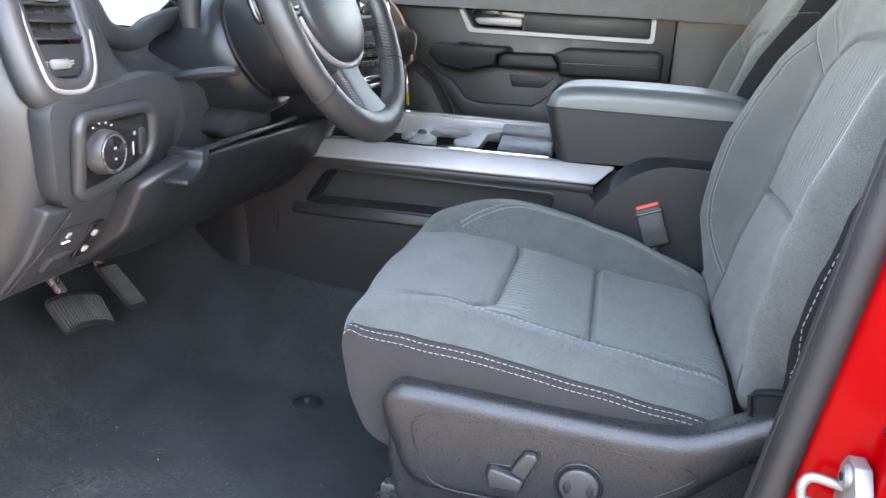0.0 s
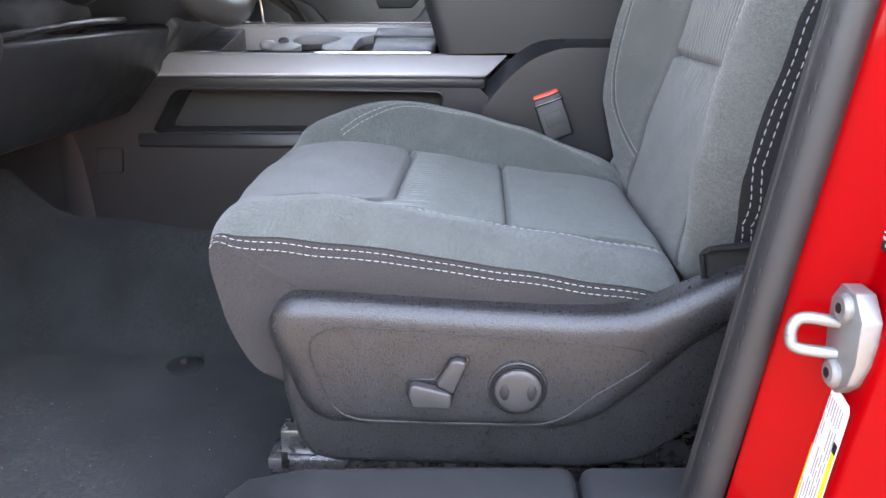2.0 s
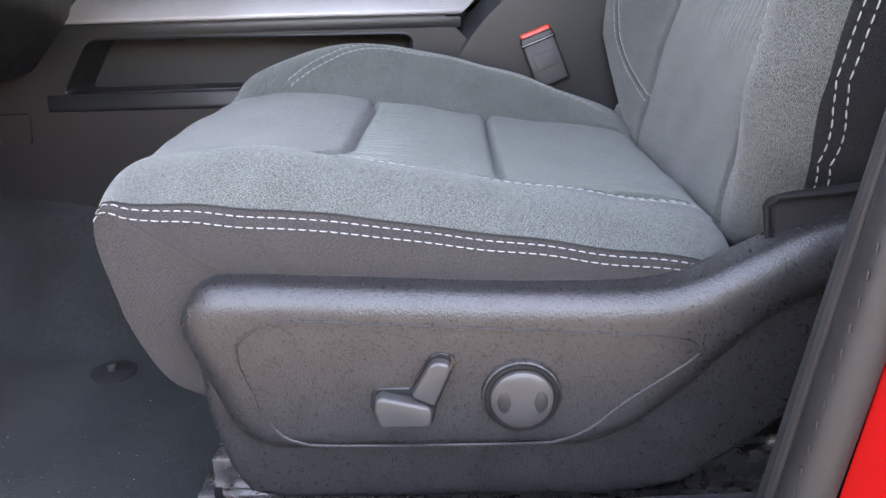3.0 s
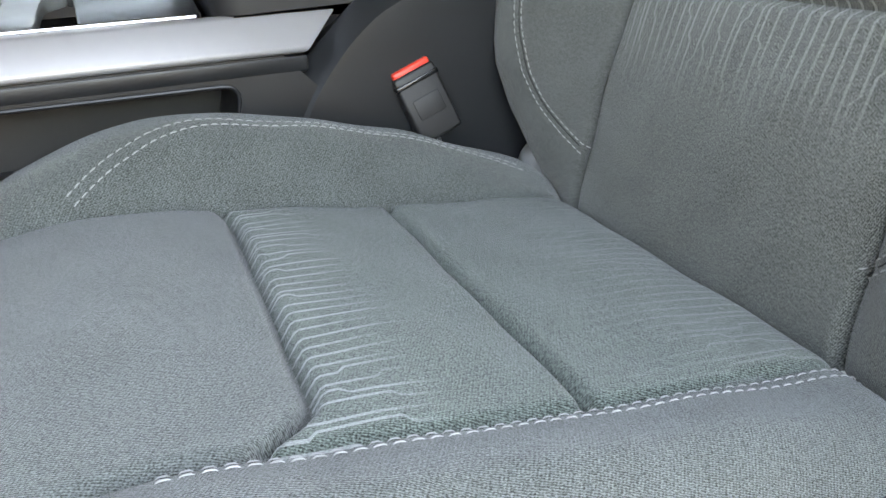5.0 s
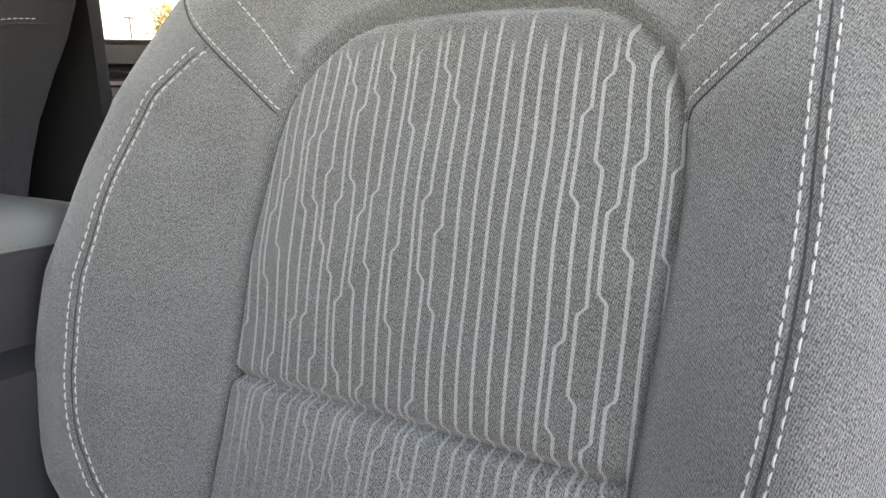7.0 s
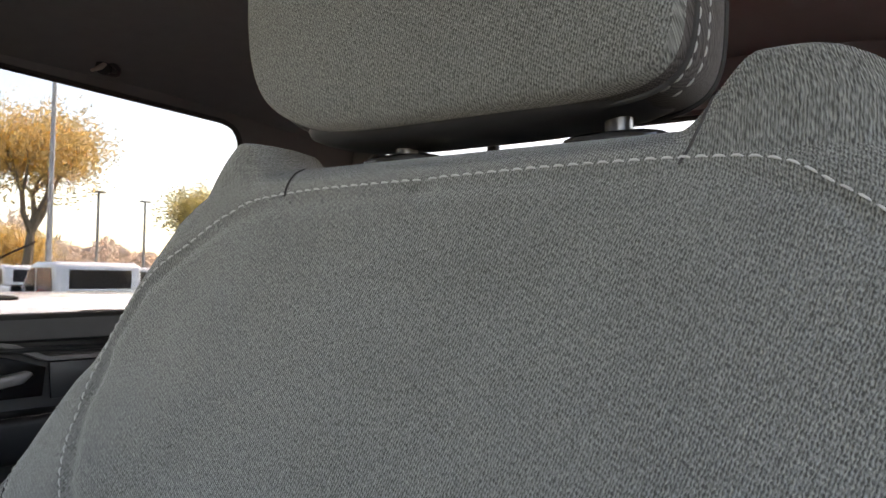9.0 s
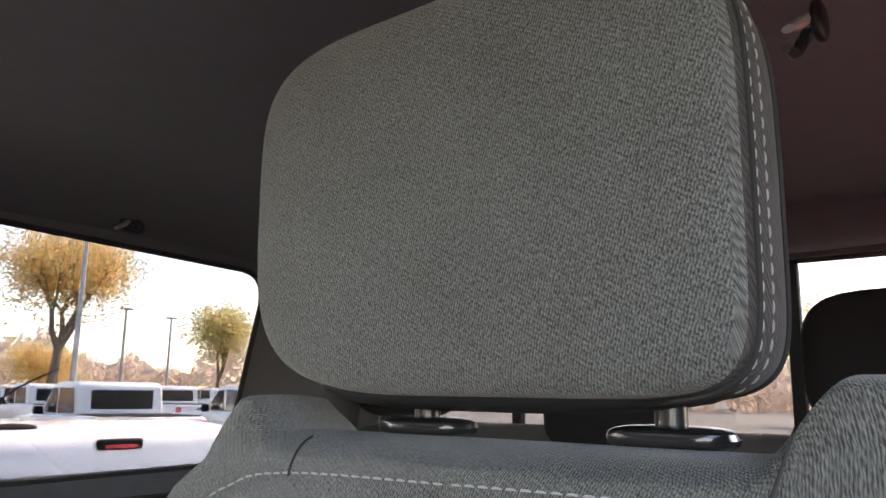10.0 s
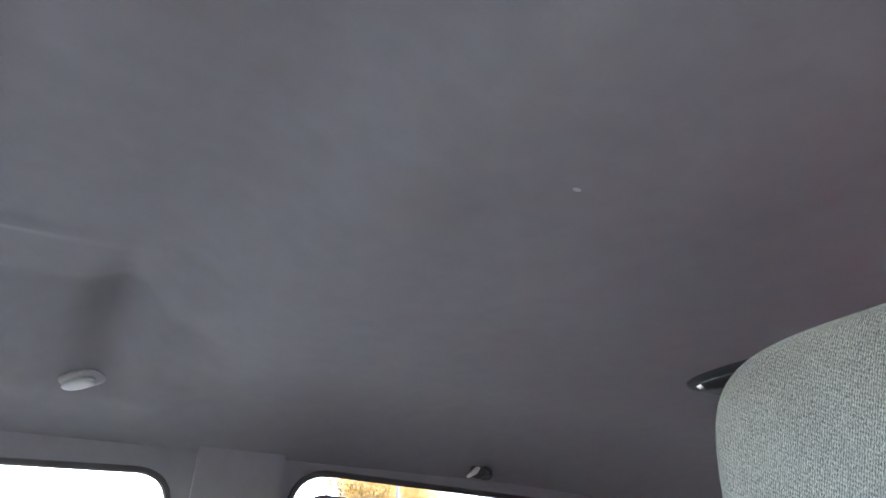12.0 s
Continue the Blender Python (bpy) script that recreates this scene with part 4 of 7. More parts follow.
        grid[:, j, 1] = YC + 0.0175 + yy2 * bulge
        grid[:, j, 2] = 1.065 + zz2 * bulge
    guv = np.stack([grid[..., 1], grid[..., 2]], -1)
    guv[..., 1] += np.broadcast_to(np.maximum(depth - 0.46, 0) * 0.5, guv.shape[:2])
    g2 = grid.copy()
    if flip:
        g2[..., 1] = 2 * YV - g2[..., 1]
    part("headrest_core", box((0.80 + shift, hy - 0.08, 1.02), (0.85 + shift, hy + 0.08, 1.10), 0.01), PLASTIC_PLAIN, seat)
    keep = np.ones((len(a) - 1, len(depth) - 1), bool)
    cols = (depth[:-1] + depth[1:]) / 2
    front = keep & (cols < 0.478)[None]
    grid_mesh("headrest_front", g2, guv, front, CLOTH, seat, "grey heathered headrest front")
    grid_mesh("headrest_gusset", g2, guv, keep & ((cols >= 0.478) & (cols < 0.60))[None], CLOTH_SIDE, seat, "dark grey headrest gusset")
    grid_mesh("headrest_back", g2, guv, keep & (cols >= 0.60)[None], CLOTH_BLACK, seat, "black headrest back")
    for j, r in ((int(np.searchsorted(depth, 0.478)), 0.0016), (int(np.searchsorted(depth, 0.585)), 0.0018)):
        part("headrest_piping", tube(g2[:-1, j], r, 6, True, up=(1, 0, 0)), SEAM, seat)
    # stitching rows beside the front seam at the sides
    for lo, hi in ((-1.05, 1.05), (math.pi - 1.05, math.pi + 1.05)):
        for f in (0.500, 0.522):
            jf = f * (len(depth) - 1)
            def on_gusset(q1, q2):
                i = (q1 % (2 * math.pi)) / (2 * math.pi) * (len(a) - 1)
                i0, j0 = int(i) % (len(a) - 1), int(q2)
                p = g2[i0, j0] * (1 - (i - int(i))) + g2[i0 + 1, j0] * (i - int(i))
                p = p * (1 - (q2 - j0)) + (g2[i0, j0 + 1] * (1 - (i - int(i))) + g2[i0 + 1, j0 + 1] * (i - int(i))) * (q2 - j0)
                n = p - np.array([p[0] + 0.06, hy, 1.063])
                return p, n / np.linalg.norm(n)
            line = [(w, jf) for w in np.linspace(lo, hi, 12)]
            part("stitching", stitches(on_gusset, line, 0.0068, 0.72, 0.0006, 0.0004), THREAD, seat, "pale double stitching")
    part("headrest_underside", pillow((0.832 + shift, hy, 0.981), (0.060, 0.205, 0.026), (4, 2.5), 12, 36), VINYL_DARK, seat, "black headrest underside")
    for dy in (-0.078, 0.042):
        post = part("headrest_post", lathe([(0.0062, 0), (0.0062, 0.075)], (0.832 + shift, hy + dy, 0.925), (0, 0, 1), 16), HEAD_POST, seat, "chromed steel headrest post")
        part("post_collar", pillow((0.832 + shift, hy + dy, 0.9605), (0.032, 0.050, 0.010), (3, 3), 10, 28), PLASTIC_GLOSS, post, "black plastic guide collar")
    return seat


front_seat("driver_seat", False, 0.0, "grey cloth bucket seat with pale stitching and pinstriped inserts")
front_seat("passenger_seat", True, 0.01, "grey cloth bucket seat beside the far door")

# ---- the cab: floor, walls, roof ----
def floor_sheet():
    """The carpet: flat underfoot, rising to the firewall and at the tunnel, with soft dents."""
    xs, ys = np.linspace(-0.95, 1.95, 120), np.linspace(-0.13, 1.51, 80)
    xx, yy = np.meshgrid(xs, ys, indexing="ij")
    z = 0.0 * xx
    z += 0.62 * np.clip((-0.42 - xx) / 0.45, 0, 1) ** 1.6
    tunnel = np.interp(xx, [-0.46, -0.43, -0.39, -0.34, -0.22, -0.07, 0.10, 0.25], [0.30, 0.255, 0.225, 0.213, 0.203, 0.189, 0.150, 0.0])
    climb = np.clip((yy - 0.425) / 0.128, 0, 1)
    z = np.maximum(z, tunnel * climb * climb * (3 - 2 * climb) * np.clip((1.0 - yy) / 0.15, 0, 1))
    z += 0.09 * np.clip((xx - 0.09) / 0.10, 0, 1) ** 2 * np.clip((0.10 - yy) / 0.14, 0, 1) * np.clip((0.9 - xx) / 0.1, 0, 1)
    z += 0.004 * np.sin(xx * 23 + yy * 9) * np.sin(yy * 19 - xx * 5)
    pts = np.stack([xx, yy, z], -1)
    ob = grid_mesh("floor", pts, np.stack([xx, yy], -1), np.ones((119, 79), bool), CARPET)
    return tagged(ob, "dark blue-grey carpeted cab floor, dusty near the pedals", "floor", kind="structure")


floor_sheet()
solo("floor_pan", box((-0.95, -0.25, -0.12), (1.98, 1.63, -0.03), 0.01), PLASTIC_PLAIN, "black floor pan under the carpet", "floor pan", kind="structure")


def floor_dust():
    """Crumbs and lint trodden into the carpet."""
    r = random.Random(12)
    verts, faces = [], []
    for _ in range(420):
        x, y = -0.30 + r.gauss(0, 0.15), 0.08 + r.gauss(0, 0.14)
        if not (-0.42 < x < 0.08 and -0.11 < y < 0.40):
            continue
        s = r.uniform(0.0003, 0.0008) * (2.6 if r.random() < 0.05 else 1)
        a = r.uniform(0, 6.28)
        k = len(verts)
        z = 0.004 * math.sin(x * 23 + y * 9) * math.sin(y * 19 - x * 5) + 0.0012
        verts += [(x + s * math.cos(a), y + s * math.sin(a), z), (x - s * math.sin(a), y + s * math.cos(a), z), (x - s * math.cos(a), y - s * math.sin(a), z), (x + s * math.sin(a) * 0.6, y - s * math.cos(a) * 0.6, z), (x, y, z + s * 0.8)]
        faces += [(k, k + 1, k + 4), (k + 1, k + 2, k + 4), (k + 2, k + 3, k + 4), (k + 3, k, k + 4)]
    me = bpy.data.meshes.new("floor_dust")
    me.from_pydata(verts, [], faces)
    me.materials.append(GREY_INK)
    return tagged(new("floor_dust", me), "pale crumbs and lint on the carpet", "dust", kind="stuff")


floor_dust()
plug = thing("carpet_fastener", "round black plastic carpet fastener with a centre pin", "fastener", (-0.112, 0.378, 0.0))
part("disc", lathe([(0.031, 0.0), (0.031, 0.004), (0.028, 0.006), (0.012, 0.007)], (-0.112, 0.378, 0.003), (0, 0, 1), 32), PLASTIC_PLAIN, plug)
part("pin", lathe([(0.007, 0.0), (0.007, 0.010), (0.005, 0.012)], (-0.112, 0.378, 0.007), (0, 0, 1), 16), PLASTIC_PLAIN, plug)

# door sill under the driver's opening
sill = thing("door_sill", "black ribbed plastic door sill cover", "sill", (0.2, -0.17, 0.0), kind="structure")
HUMP = [(0.075, -0.05), (0.088, 0.045), (0.105, 0.085), (0.140, 0.112), (0.20, 0.126), (0.33, 0.133), (0.480, 0.137), (0.480, -0.05)]
part("cover", prism(HUMP, "y", -0.062, -0.236, 0.016, 4), PLASTIC_SOFT, sill)
part("rear_cover", prism([(0.483, -0.05), (0.483, 0.137), (0.60, 0.142), (0.72, 0.150), (0.72, -0.05)], "y", -0.062, -0.236, 0.016, 4), PLASTIC_SOFT, sill)
part("step", prism([(-0.135, 0.012), (-0.165, 0.024), (-0.225, 0.020), (-0.24, -0.05), (-0.135, -0.05)], "x", -0.95, 0.10, 0.006, 2), PLASTIC_SOFT, sill)
solo("rocker_panel", box((-1.2, -0.275, -0.28), (2.1, -0.242, 0.10), 0.02, 3), RED, "red painted rocker panel under the door opening", "body panel", kind="structure")

# B-pillar of the driver's side: grey trim, rubber seal and red jamb
pillar = thing("pillar_driver", "red painted door pillar with grey inner trim and black door seal", "door pillar", (0.72, -0.19, 0.1), kind="structure")


def swept(sections, name, mat, parent, label="", bevel=0.0, angle=38):
    """A skin through polygons of (x, y) at rising heights."""
    bm = bmesh.new()
    rings = [[bm.verts.new((x, y, z)) for x, y in poly] for z, poly in sections]
    for a, b in zip(rings, rings[1:]):
        n = len(a)
        for k in range(n):
            bm.faces.new((a[k], a[(k + 1) % n], b[(k + 1) % n], b[k]))
    bm.faces.new(rings[0][::-1])
    bm.faces.new(rings[-1])
    bmesh.ops.recalc_face_normals(bm, faces=bm.faces)
    rounded(bm, bevel, 3, 30)
    return part(name, bm, mat, parent, label, angle)


def pillar_x(z):
    return 0.585 + 0.135 * (z - 0.2) + 0.05 * max(0, z - 0.75)


HEIGHTS = [0.05, 0.2, 0.35, 0.5, 0.65, 0.8, 0.95, 1.1, 1.25]
swept([(z, [(pillar_x(z) + 0.006, -0.095 - 0.045 * (z - 0.2)), (pillar_x(z) - 0.004, -0.128 - 0.03 * (z - 0.2)), (pillar_x(z) + 0.016, -0.141 - 0.03 * (z - 0.2)), (pillar_x(z) + 0.20, -0.118), (pillar_x(z) + 0.20, -0.06), (pillar_x(z) + 0.07, -0.055)]) for z in HEIGHTS], "inner_trim", TRIM_PILLAR, pillar, "grey plastic pillar trim", 0.006)
seal_line = [(pillar_x(z) + 0.004, -0.152 - 0.022 * (z - 0.2), z) for z in HEIGHTS]
part("door_seal", tube(seal_line, 0.0175, 12, count=60, squash=0.9, up=(1, 0, 0)), RUBBER, pillar, "black rubber door seal")
part("seal_lip", tube([(x - 0.010, y + 0.017, z) for x, y, z in seal_line], 0.0055, 8, count=60, up=(1, 0, 0)), RUBBER, pillar)
for k in range(60):
    z = 0.16 + k * 0.016
    x, y = pillar_x(z) - 0.0100, -0.1625 - 0.022 * (z - 0.2)
    part("seal_slot", box((x - 0.0006, y - 0.0006, z), (x + 0.0006, y + 0.0006, z + 0.006), 0.0003, 1), RUBBER, pillar)
swept([(z, [(pillar_x(z) + 0.016, -0.160), (pillar_x(z) + 0.033, -0.171), (pillar_x(z) + 0.046 + 0.02 * (z < 0.9), -0.185), (pillar_x(z) + 0.060, -0.236), (pillar_x(z) + 0.076, -0.247), (pillar_x(z) + 0.096, -0.268), (pillar_x(z) + 0.110, -0.300), (pillar_x(z) + 0.135, -0.312), (pillar_x(z) + 0.32, -0.315), (pillar_x(z) + 0.32, -0.16)]) for z in HEIGHTS], "jamb", RED, pillar, "glossy red painted jamb", 0.008, 50)
solo("rear_door_skin", prism([(0.95, 0.10), (1.05, 0.88), (1.60, 0.88), (1.62, -0.05), (1.0, -0.12)], "y", -0.312, -0.20, 0.01), RED, "red rear door skin of the driver's side", "car door", kind="structure")

# striker, sticker and label on the jamb
striker = thing("door_striker", "zinc-plated steel door striker bolted to the red pillar", "door striker", (0.67, -0.20, 0.345))
part("plate", prism([(-0.178, 0.352), (-0.178, 0.372), (-0.190, 0.388), (-0.212, 0.388), (-0.228, 0.372), (-0.230, 0.338), (-0.224, 0.318), (-0.208, 0.304), (-0.194, 0.304), (-0.184, 0.316)], "x", 0.6525, 0.668, 0.0015, 2), STEEL, striker, "bolted steel plate")
part("loop", tube([(0.657, -0.196, 0.357), (0.630, -0.190, 0.359), (0.622, -0.189, 0.352), (0.621, -0.190, 0.342), (0.627, -0.192, 0.334), (0.657, -0.200, 0.333)], 0.0048, 10, count=40), STEEL, striker, "bent steel loop")
for yy_, zz_ in ((-0.204, 0.373), (-0.203, 0.319)):
    screw = part("screw", lathe([(0.0115, 0), (0.0115, 0.003), (0.009, 0.0055), (0.0, 0.006)], (0.6525, yy_, zz_), (-1, 0, 0), 24), STEEL, striker, "star-headed screw")
    # A black disc on the head paints the shade in the screw's socket.
    part("socket", lathe([(0.0042, 0), (0.0042, 0.0009)], (0.6466, yy_, zz_), (-1, 0, 0), 6), BLACK_INK, screw)


def on_jamb(y, z, lift=0.0):
    """A point on the jamb's flat face, with its normal's offset."""
    x = pillar_x(z) + 0.066 + (-0.185 - y) / 0.051 * (0.060 - 0.066)
    return Vector((x - 0.0015 - lift, y, z))


sticker = thing("pillar_sticker", "small black sticker with a pale round mark and lettering bars", "sticker", tuple(on_jamb(-0.21, 0.44)))


def decal(name, corners, mat, parent, lift, label=""):
    """A thin film laid on the jamb over the (y, z) corners."""
    bm = bmesh.new()
    lo = [bm.verts.new(on_jamb(y, z, lift)) for y, z in corners]
    hi = [bm.verts.new(on_jamb(y, z, lift + 0.0004)) for y, z in corners]
    bm.faces.new(lo)
    bm.faces.new(hi[::-1])
    for k in range(len(lo)):
        bm.faces.new((lo[k], hi[k], hi[(k + 1) % len(lo)], lo[(k + 1) % len(lo)]))
    bmesh.ops.recalc_face_normals(bm, faces=bm.faces)
    return part(name, bm, mat, parent, label)


def strip(y0, z0, y1, z1, w):
    """Corners of a bar from one point to another."""
    d = Vector((y1 - y0, z1 - z0)).normalized()
    n = Vector((-d.y, d.x)) * w / 2
    return [(y0 + n.x, z0 + n.y), (y1 + n.x, z1 + n.y), (y1 - n.x, z1 - n.y), (y0 - n.x, z0 - n.y)]


decal("film", [(-0.176, 0.452), (-0.180, 0.4565), (-0.232, 0.4555), (-0.236, 0.451), (-0.236, 0.418), (-0.232, 0.414), (-0.180, 0.415), (-0.176, 0.419)], BLACK_INK, sticker, 0.0)
decal("round_mark", [(-0.190 + 0.0085 * math.cos(a), 0.441 + 0.0080 * math.sin(a)) for a in np.linspace(0, 2 * math.pi, 18, endpoint=False)], WHITE_INK, sticker, 0.0005)
for c0 in (-0.208, -0.216, -0.224):
    decal("letter_bar", [(c0, 0.445), (c0 - 0.005, 0.445), (c0 - 0.005, 0.437), (c0, 0.437)], WHITE_INK, sticker, 0.0005)
decal("rule", strip(-0.184, 0.4275, -0.231, 0.4275, 0.0012), WHITE_INK, sticker, 0.0005)
decal("text_bar", strip(-0.186, 0.4235, -0.229, 0.4235, 0.0022), GREY_INK, sticker, 0.0005)
decal("text_bar", strip(-0.193, 0.4193, -0.223, 0.4193, 0.0022), GREY_INK, sticker, 0.0005)

label = thing("tyre_label", "white tyre information label with yellow edges and rows of print", "label", tuple(on_jamb(-0.205, 0.25)))
decal("film", [(-0.176, 0.297), (-0.180, 0.302), (-0.222, 0.300), (-0.226, 0.295), (-0.232, 0.160), (-0.228, 0.155), (-0.186, 0.155), (-0.182, 0.160)], PAPER, label, 0.0)
decal("yellow_edge", [(-0.1765, 0.294), (-0.1825, 0.294), (-0.1885, 0.185), (-0.1825, 0.185)], YELLOW_INK, label, 0.0006)
decal("yellow_edge", [(-0.2205, 0.262), (-0.2265, 0.262), (-0.2315, 0.160), (-0.2255, 0.160)], YELLOW_INK, label, 0.0006)
decal("black_mark", [(-0.2195, 0.268), (-0.2265, 0.268), (-0.2268, 0.260), (-0.2200, 0.260)], BLACK_INK, label, 0.0009)
decal("tyre_mark", [(-0.1885 + 0.0055 * math.cos(a), 0.172 + 0.008 * math.sin(a)) for a in np.linspace(0, 2 * math.pi, 16, endpoint=False)], BLACK_INK, label, 0.0006)
rng = random.Random(4)
for k in range(7):
    y0 = -0.1885 - k * 0.0047
    z0 = 0.292
    while z0 > 0.19:
        ln = rng.uniform(0.008, 0.026)
        if rng.random() < 0.8:
            decal("text_bar", strip(y0 - 0.0000, z0, y0 - 0.055 * (ln), z0 - ln, 0.0013), GREY_INK, label, 0.0006)
        z0 -= ln + 0.004


# roof lining with a trough along the middle and rounded sides
def roof_height(x, y):
    d = np.abs(y - YV)
    z = 1.318 - 0.105 * np.clip((d - 0.36) / 0.40, 0, 1) ** 2.2
    z = z - 0.045 * np.clip((0.42 - x) / 0.5, 0, 1) ** 1.5 - 0.035 * np.clip((x - 1.30) / 0.6, 0, 1) ** 1.5
    # the lining steps down behind the front seats, and is hollowed before the visor and beside the pillar
    f = np.clip((0.725 - x) / 0.16, 0, 1)
    z = z + 0.06 * f * f * (3 - 2 * f) * np.clip((0.56 - d) / 0.2, 0, 1)
    z = z + 0.016 * np.exp(-(((x - 0.39) / 0.055) ** 2 + ((y - 0.62) / 0.08) ** 2))
    z = z - 0.006 * np.exp(-(((x - 0.40) / 0.10) ** 2 + ((y - 0.92) / 0.012) ** 2))
    z = z - 0.012 * np.exp(-(((x - 0.62) / 0.028) ** 2)) * np.clip((d - 0.20) / 0.1, 0, 1) * np.clip((0.62 - d) / 0.1, 0, 1)
    z = z + 0.022 * np.exp(-(((x - 0.555) / 0.035) ** 2 + ((y - 1.08) / 0.11) ** 2))
    return z


def roof_sheet():
    xs, ys = np.linspace(-0.35, 1.93, 230), np.linspace(-0.075, 1.374, 150)
    xx, yy = np.meshgrid(xs, ys, indexing="ij")
    pts = np.stack([xx, yy, roof_height(xx, yy)], -1)
    ob = grid_mesh("ceiling", pts, np.stack([xx, yy], -1), np.ones((229, 149), bool), HEADLINER)
    return tagged(ob, "dark grey felt headliner with soft hollows", "headliner", kind="structure")


roof_sheet()
solo("roof_skin", prism([(-0.14, 1.29), (-0.10, 1.38), (0.30, 1.44), (1.08, 1.44), (1.46, 1.38), (1.50, 1.29), (1.43, 1.345), (1.08, 1.425), (0.30, 1.425), (-0.05, 1.345)], "x", -0.36, 1.99, 0.004), RED, "red roof skin", "roof", kind="structure")

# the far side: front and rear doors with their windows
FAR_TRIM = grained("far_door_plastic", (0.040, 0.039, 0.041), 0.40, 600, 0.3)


def pierced(outer, hole, place, bevel=0.0):
    """A slab with a hole: outlines of two coordinates, and place(p, q, k) that sets them in space on face 0 or 1."""
    bm = bmesh.new()
    faces = []
    for k in (0, 1):
        loops = []
        for line in (outer, hole):
            vs = [bm.verts.new(place(p, q, k)) for p, q in line]
            es = [bm.edges.new((vs[i], vs[(i + 1) % len(vs)])) for i in range(len(vs))]
            loops.append((vs, es))
        bmesh.ops.triangle_fill(bm, edges=loops[0][1] + loops[1][1], use_beauty=True, use_dissolve=False)
        faces.append(loops)
    for m in (0, 1):
        a, b = faces[0][m][0], faces[1][m][0]
        for i in range(len(a)):
            j = (i + 1) % len(a)
            bm.faces.new((a[i], a[j], b[j], b[i]))
    bmesh.ops.recalc_face_normals(bm, faces=bm.faces)
    rounded(bm, bevel, 2, 40)
    return bm


def rounded_outline(corners, radius, steps=6):
    """A polygon of (x, z) with its corners rounded; each corner may have its own radius."""
    out = []
    n = len(corners)
    for i in range(n):
        p, a, b = Vector(corners[i]), Vector(corners[i - 1]), Vector(corners[(i + 1) % n])
        r = radius[i] if isinstance(radius, (list, tuple)) else radius
        u, w = (a - p).normalized(), (b - p).normalized()
        for k in range(steps + 1):
            f = k / steps
            q0, q1 = p + u * r * (1 - f), p + w * r * f
            out.append(tuple(q0 * (1 - f) + q1 * f))
    return out


def holed(x0, x1, z0, z1, hole, y0, y1, bevel=0.004, lean=0.0):
    """A body side panel with a window opening, leaning inwards with height."""
    outer = [(x0, z0), (x1, z0), (x1, z1), (x0, z1)]
    return pierced(outer, hole, lambda x, z, k: (x, (y0, y1)[k] - lean * max(0, z - 0.8), z), 0.0)


LEAN = 0.16
REAR_HOLE = rounded_outline([(0.885, 0.818), (1.55, 0.826), (1.585, 1.224), (0.895, 1.243)], [0.03, 0.05, 0.075, 0.07], 10)
FRONT_HOLE = rounded_outline([(-0.50, 0.876), (0.700, 0.876), (0.705, 1.222), (0.10, 1.205)], [0.03, 0.03, 0.06, 0.12], 10)
wall = thing("wall_far_side", "dark upper body side with two window openings", "body side", (0.8, 1.5, 0.8), kind="structure")
part("rear_window_surround", holed(0.80, 1.98, 0.78, 1.262, REAR_HOLE, 1.44, 1.453, 0.008, LEAN), HEADLINER, wall)
part("front_window_surround", holed(-0.95, 0.795, 0.78, 1.262, FRONT_HOLE, 1.44, 1.453, 0.008, LEAN), HEADLINER, wall)
part("lower_side", box((-0.95, 1.515, -0.10), (1.98, 1.60, 0.777)), PLASTIC_PLAIN, wall)
part("lower_pillar", prism([(0.5485, 0.05), (0.7995, 0.05), (0.7995, 0.875), (0.5485, 0.875)], "y", 1.474, 1.5145, 0.004), TRIM_PILLAR, wall)
cover = part("pillar_cover", prism([(0.725, 0.80), (0.885, 0.80), (0.875, 1.264), (0.735, 1.264)], "y", 1.428, 1.438, 0.0), HEADLINER, wall)
for v in cover.data.vertices:
    v.co.y -= LEAN * max(0, v.co.z - 0.8)
for name_, hole in (("window_1", REAR_HOLE), ("window_2", FRONT_HOLE)):
    bm = bmesh.new()
    verts = [[bm.verts.new((x, yy_ - LEAN * max(0, z - 0.8), z)) for x, z in hole] for yy_ in (1.446, 1.449)]
    bm.faces.new(verts[0])
    bm.faces.new(verts[1][::-1])
    for k in range(len(hole)):
        j = (k + 1) % len(hole)
        bm.faces.new((verts[0][j], verts[0][k], verts[1][k], verts[1][j]))
    pane = solo(name_, bm, GLASS_PRIVACY if name_ == "window_1" else GLASS, "clear side window glass", "car window", kind="structure")
    pane.visible_shadow = name_ == "window_1"
    line = [(x, 1.442 - LEAN * max(0, z - 0.8), z) for x, z in hole]
    part("window_seal", tube(line, 0.006, 6, True, up=(0, 1, 0)), RUBBER, wall, "black rubber window seal")


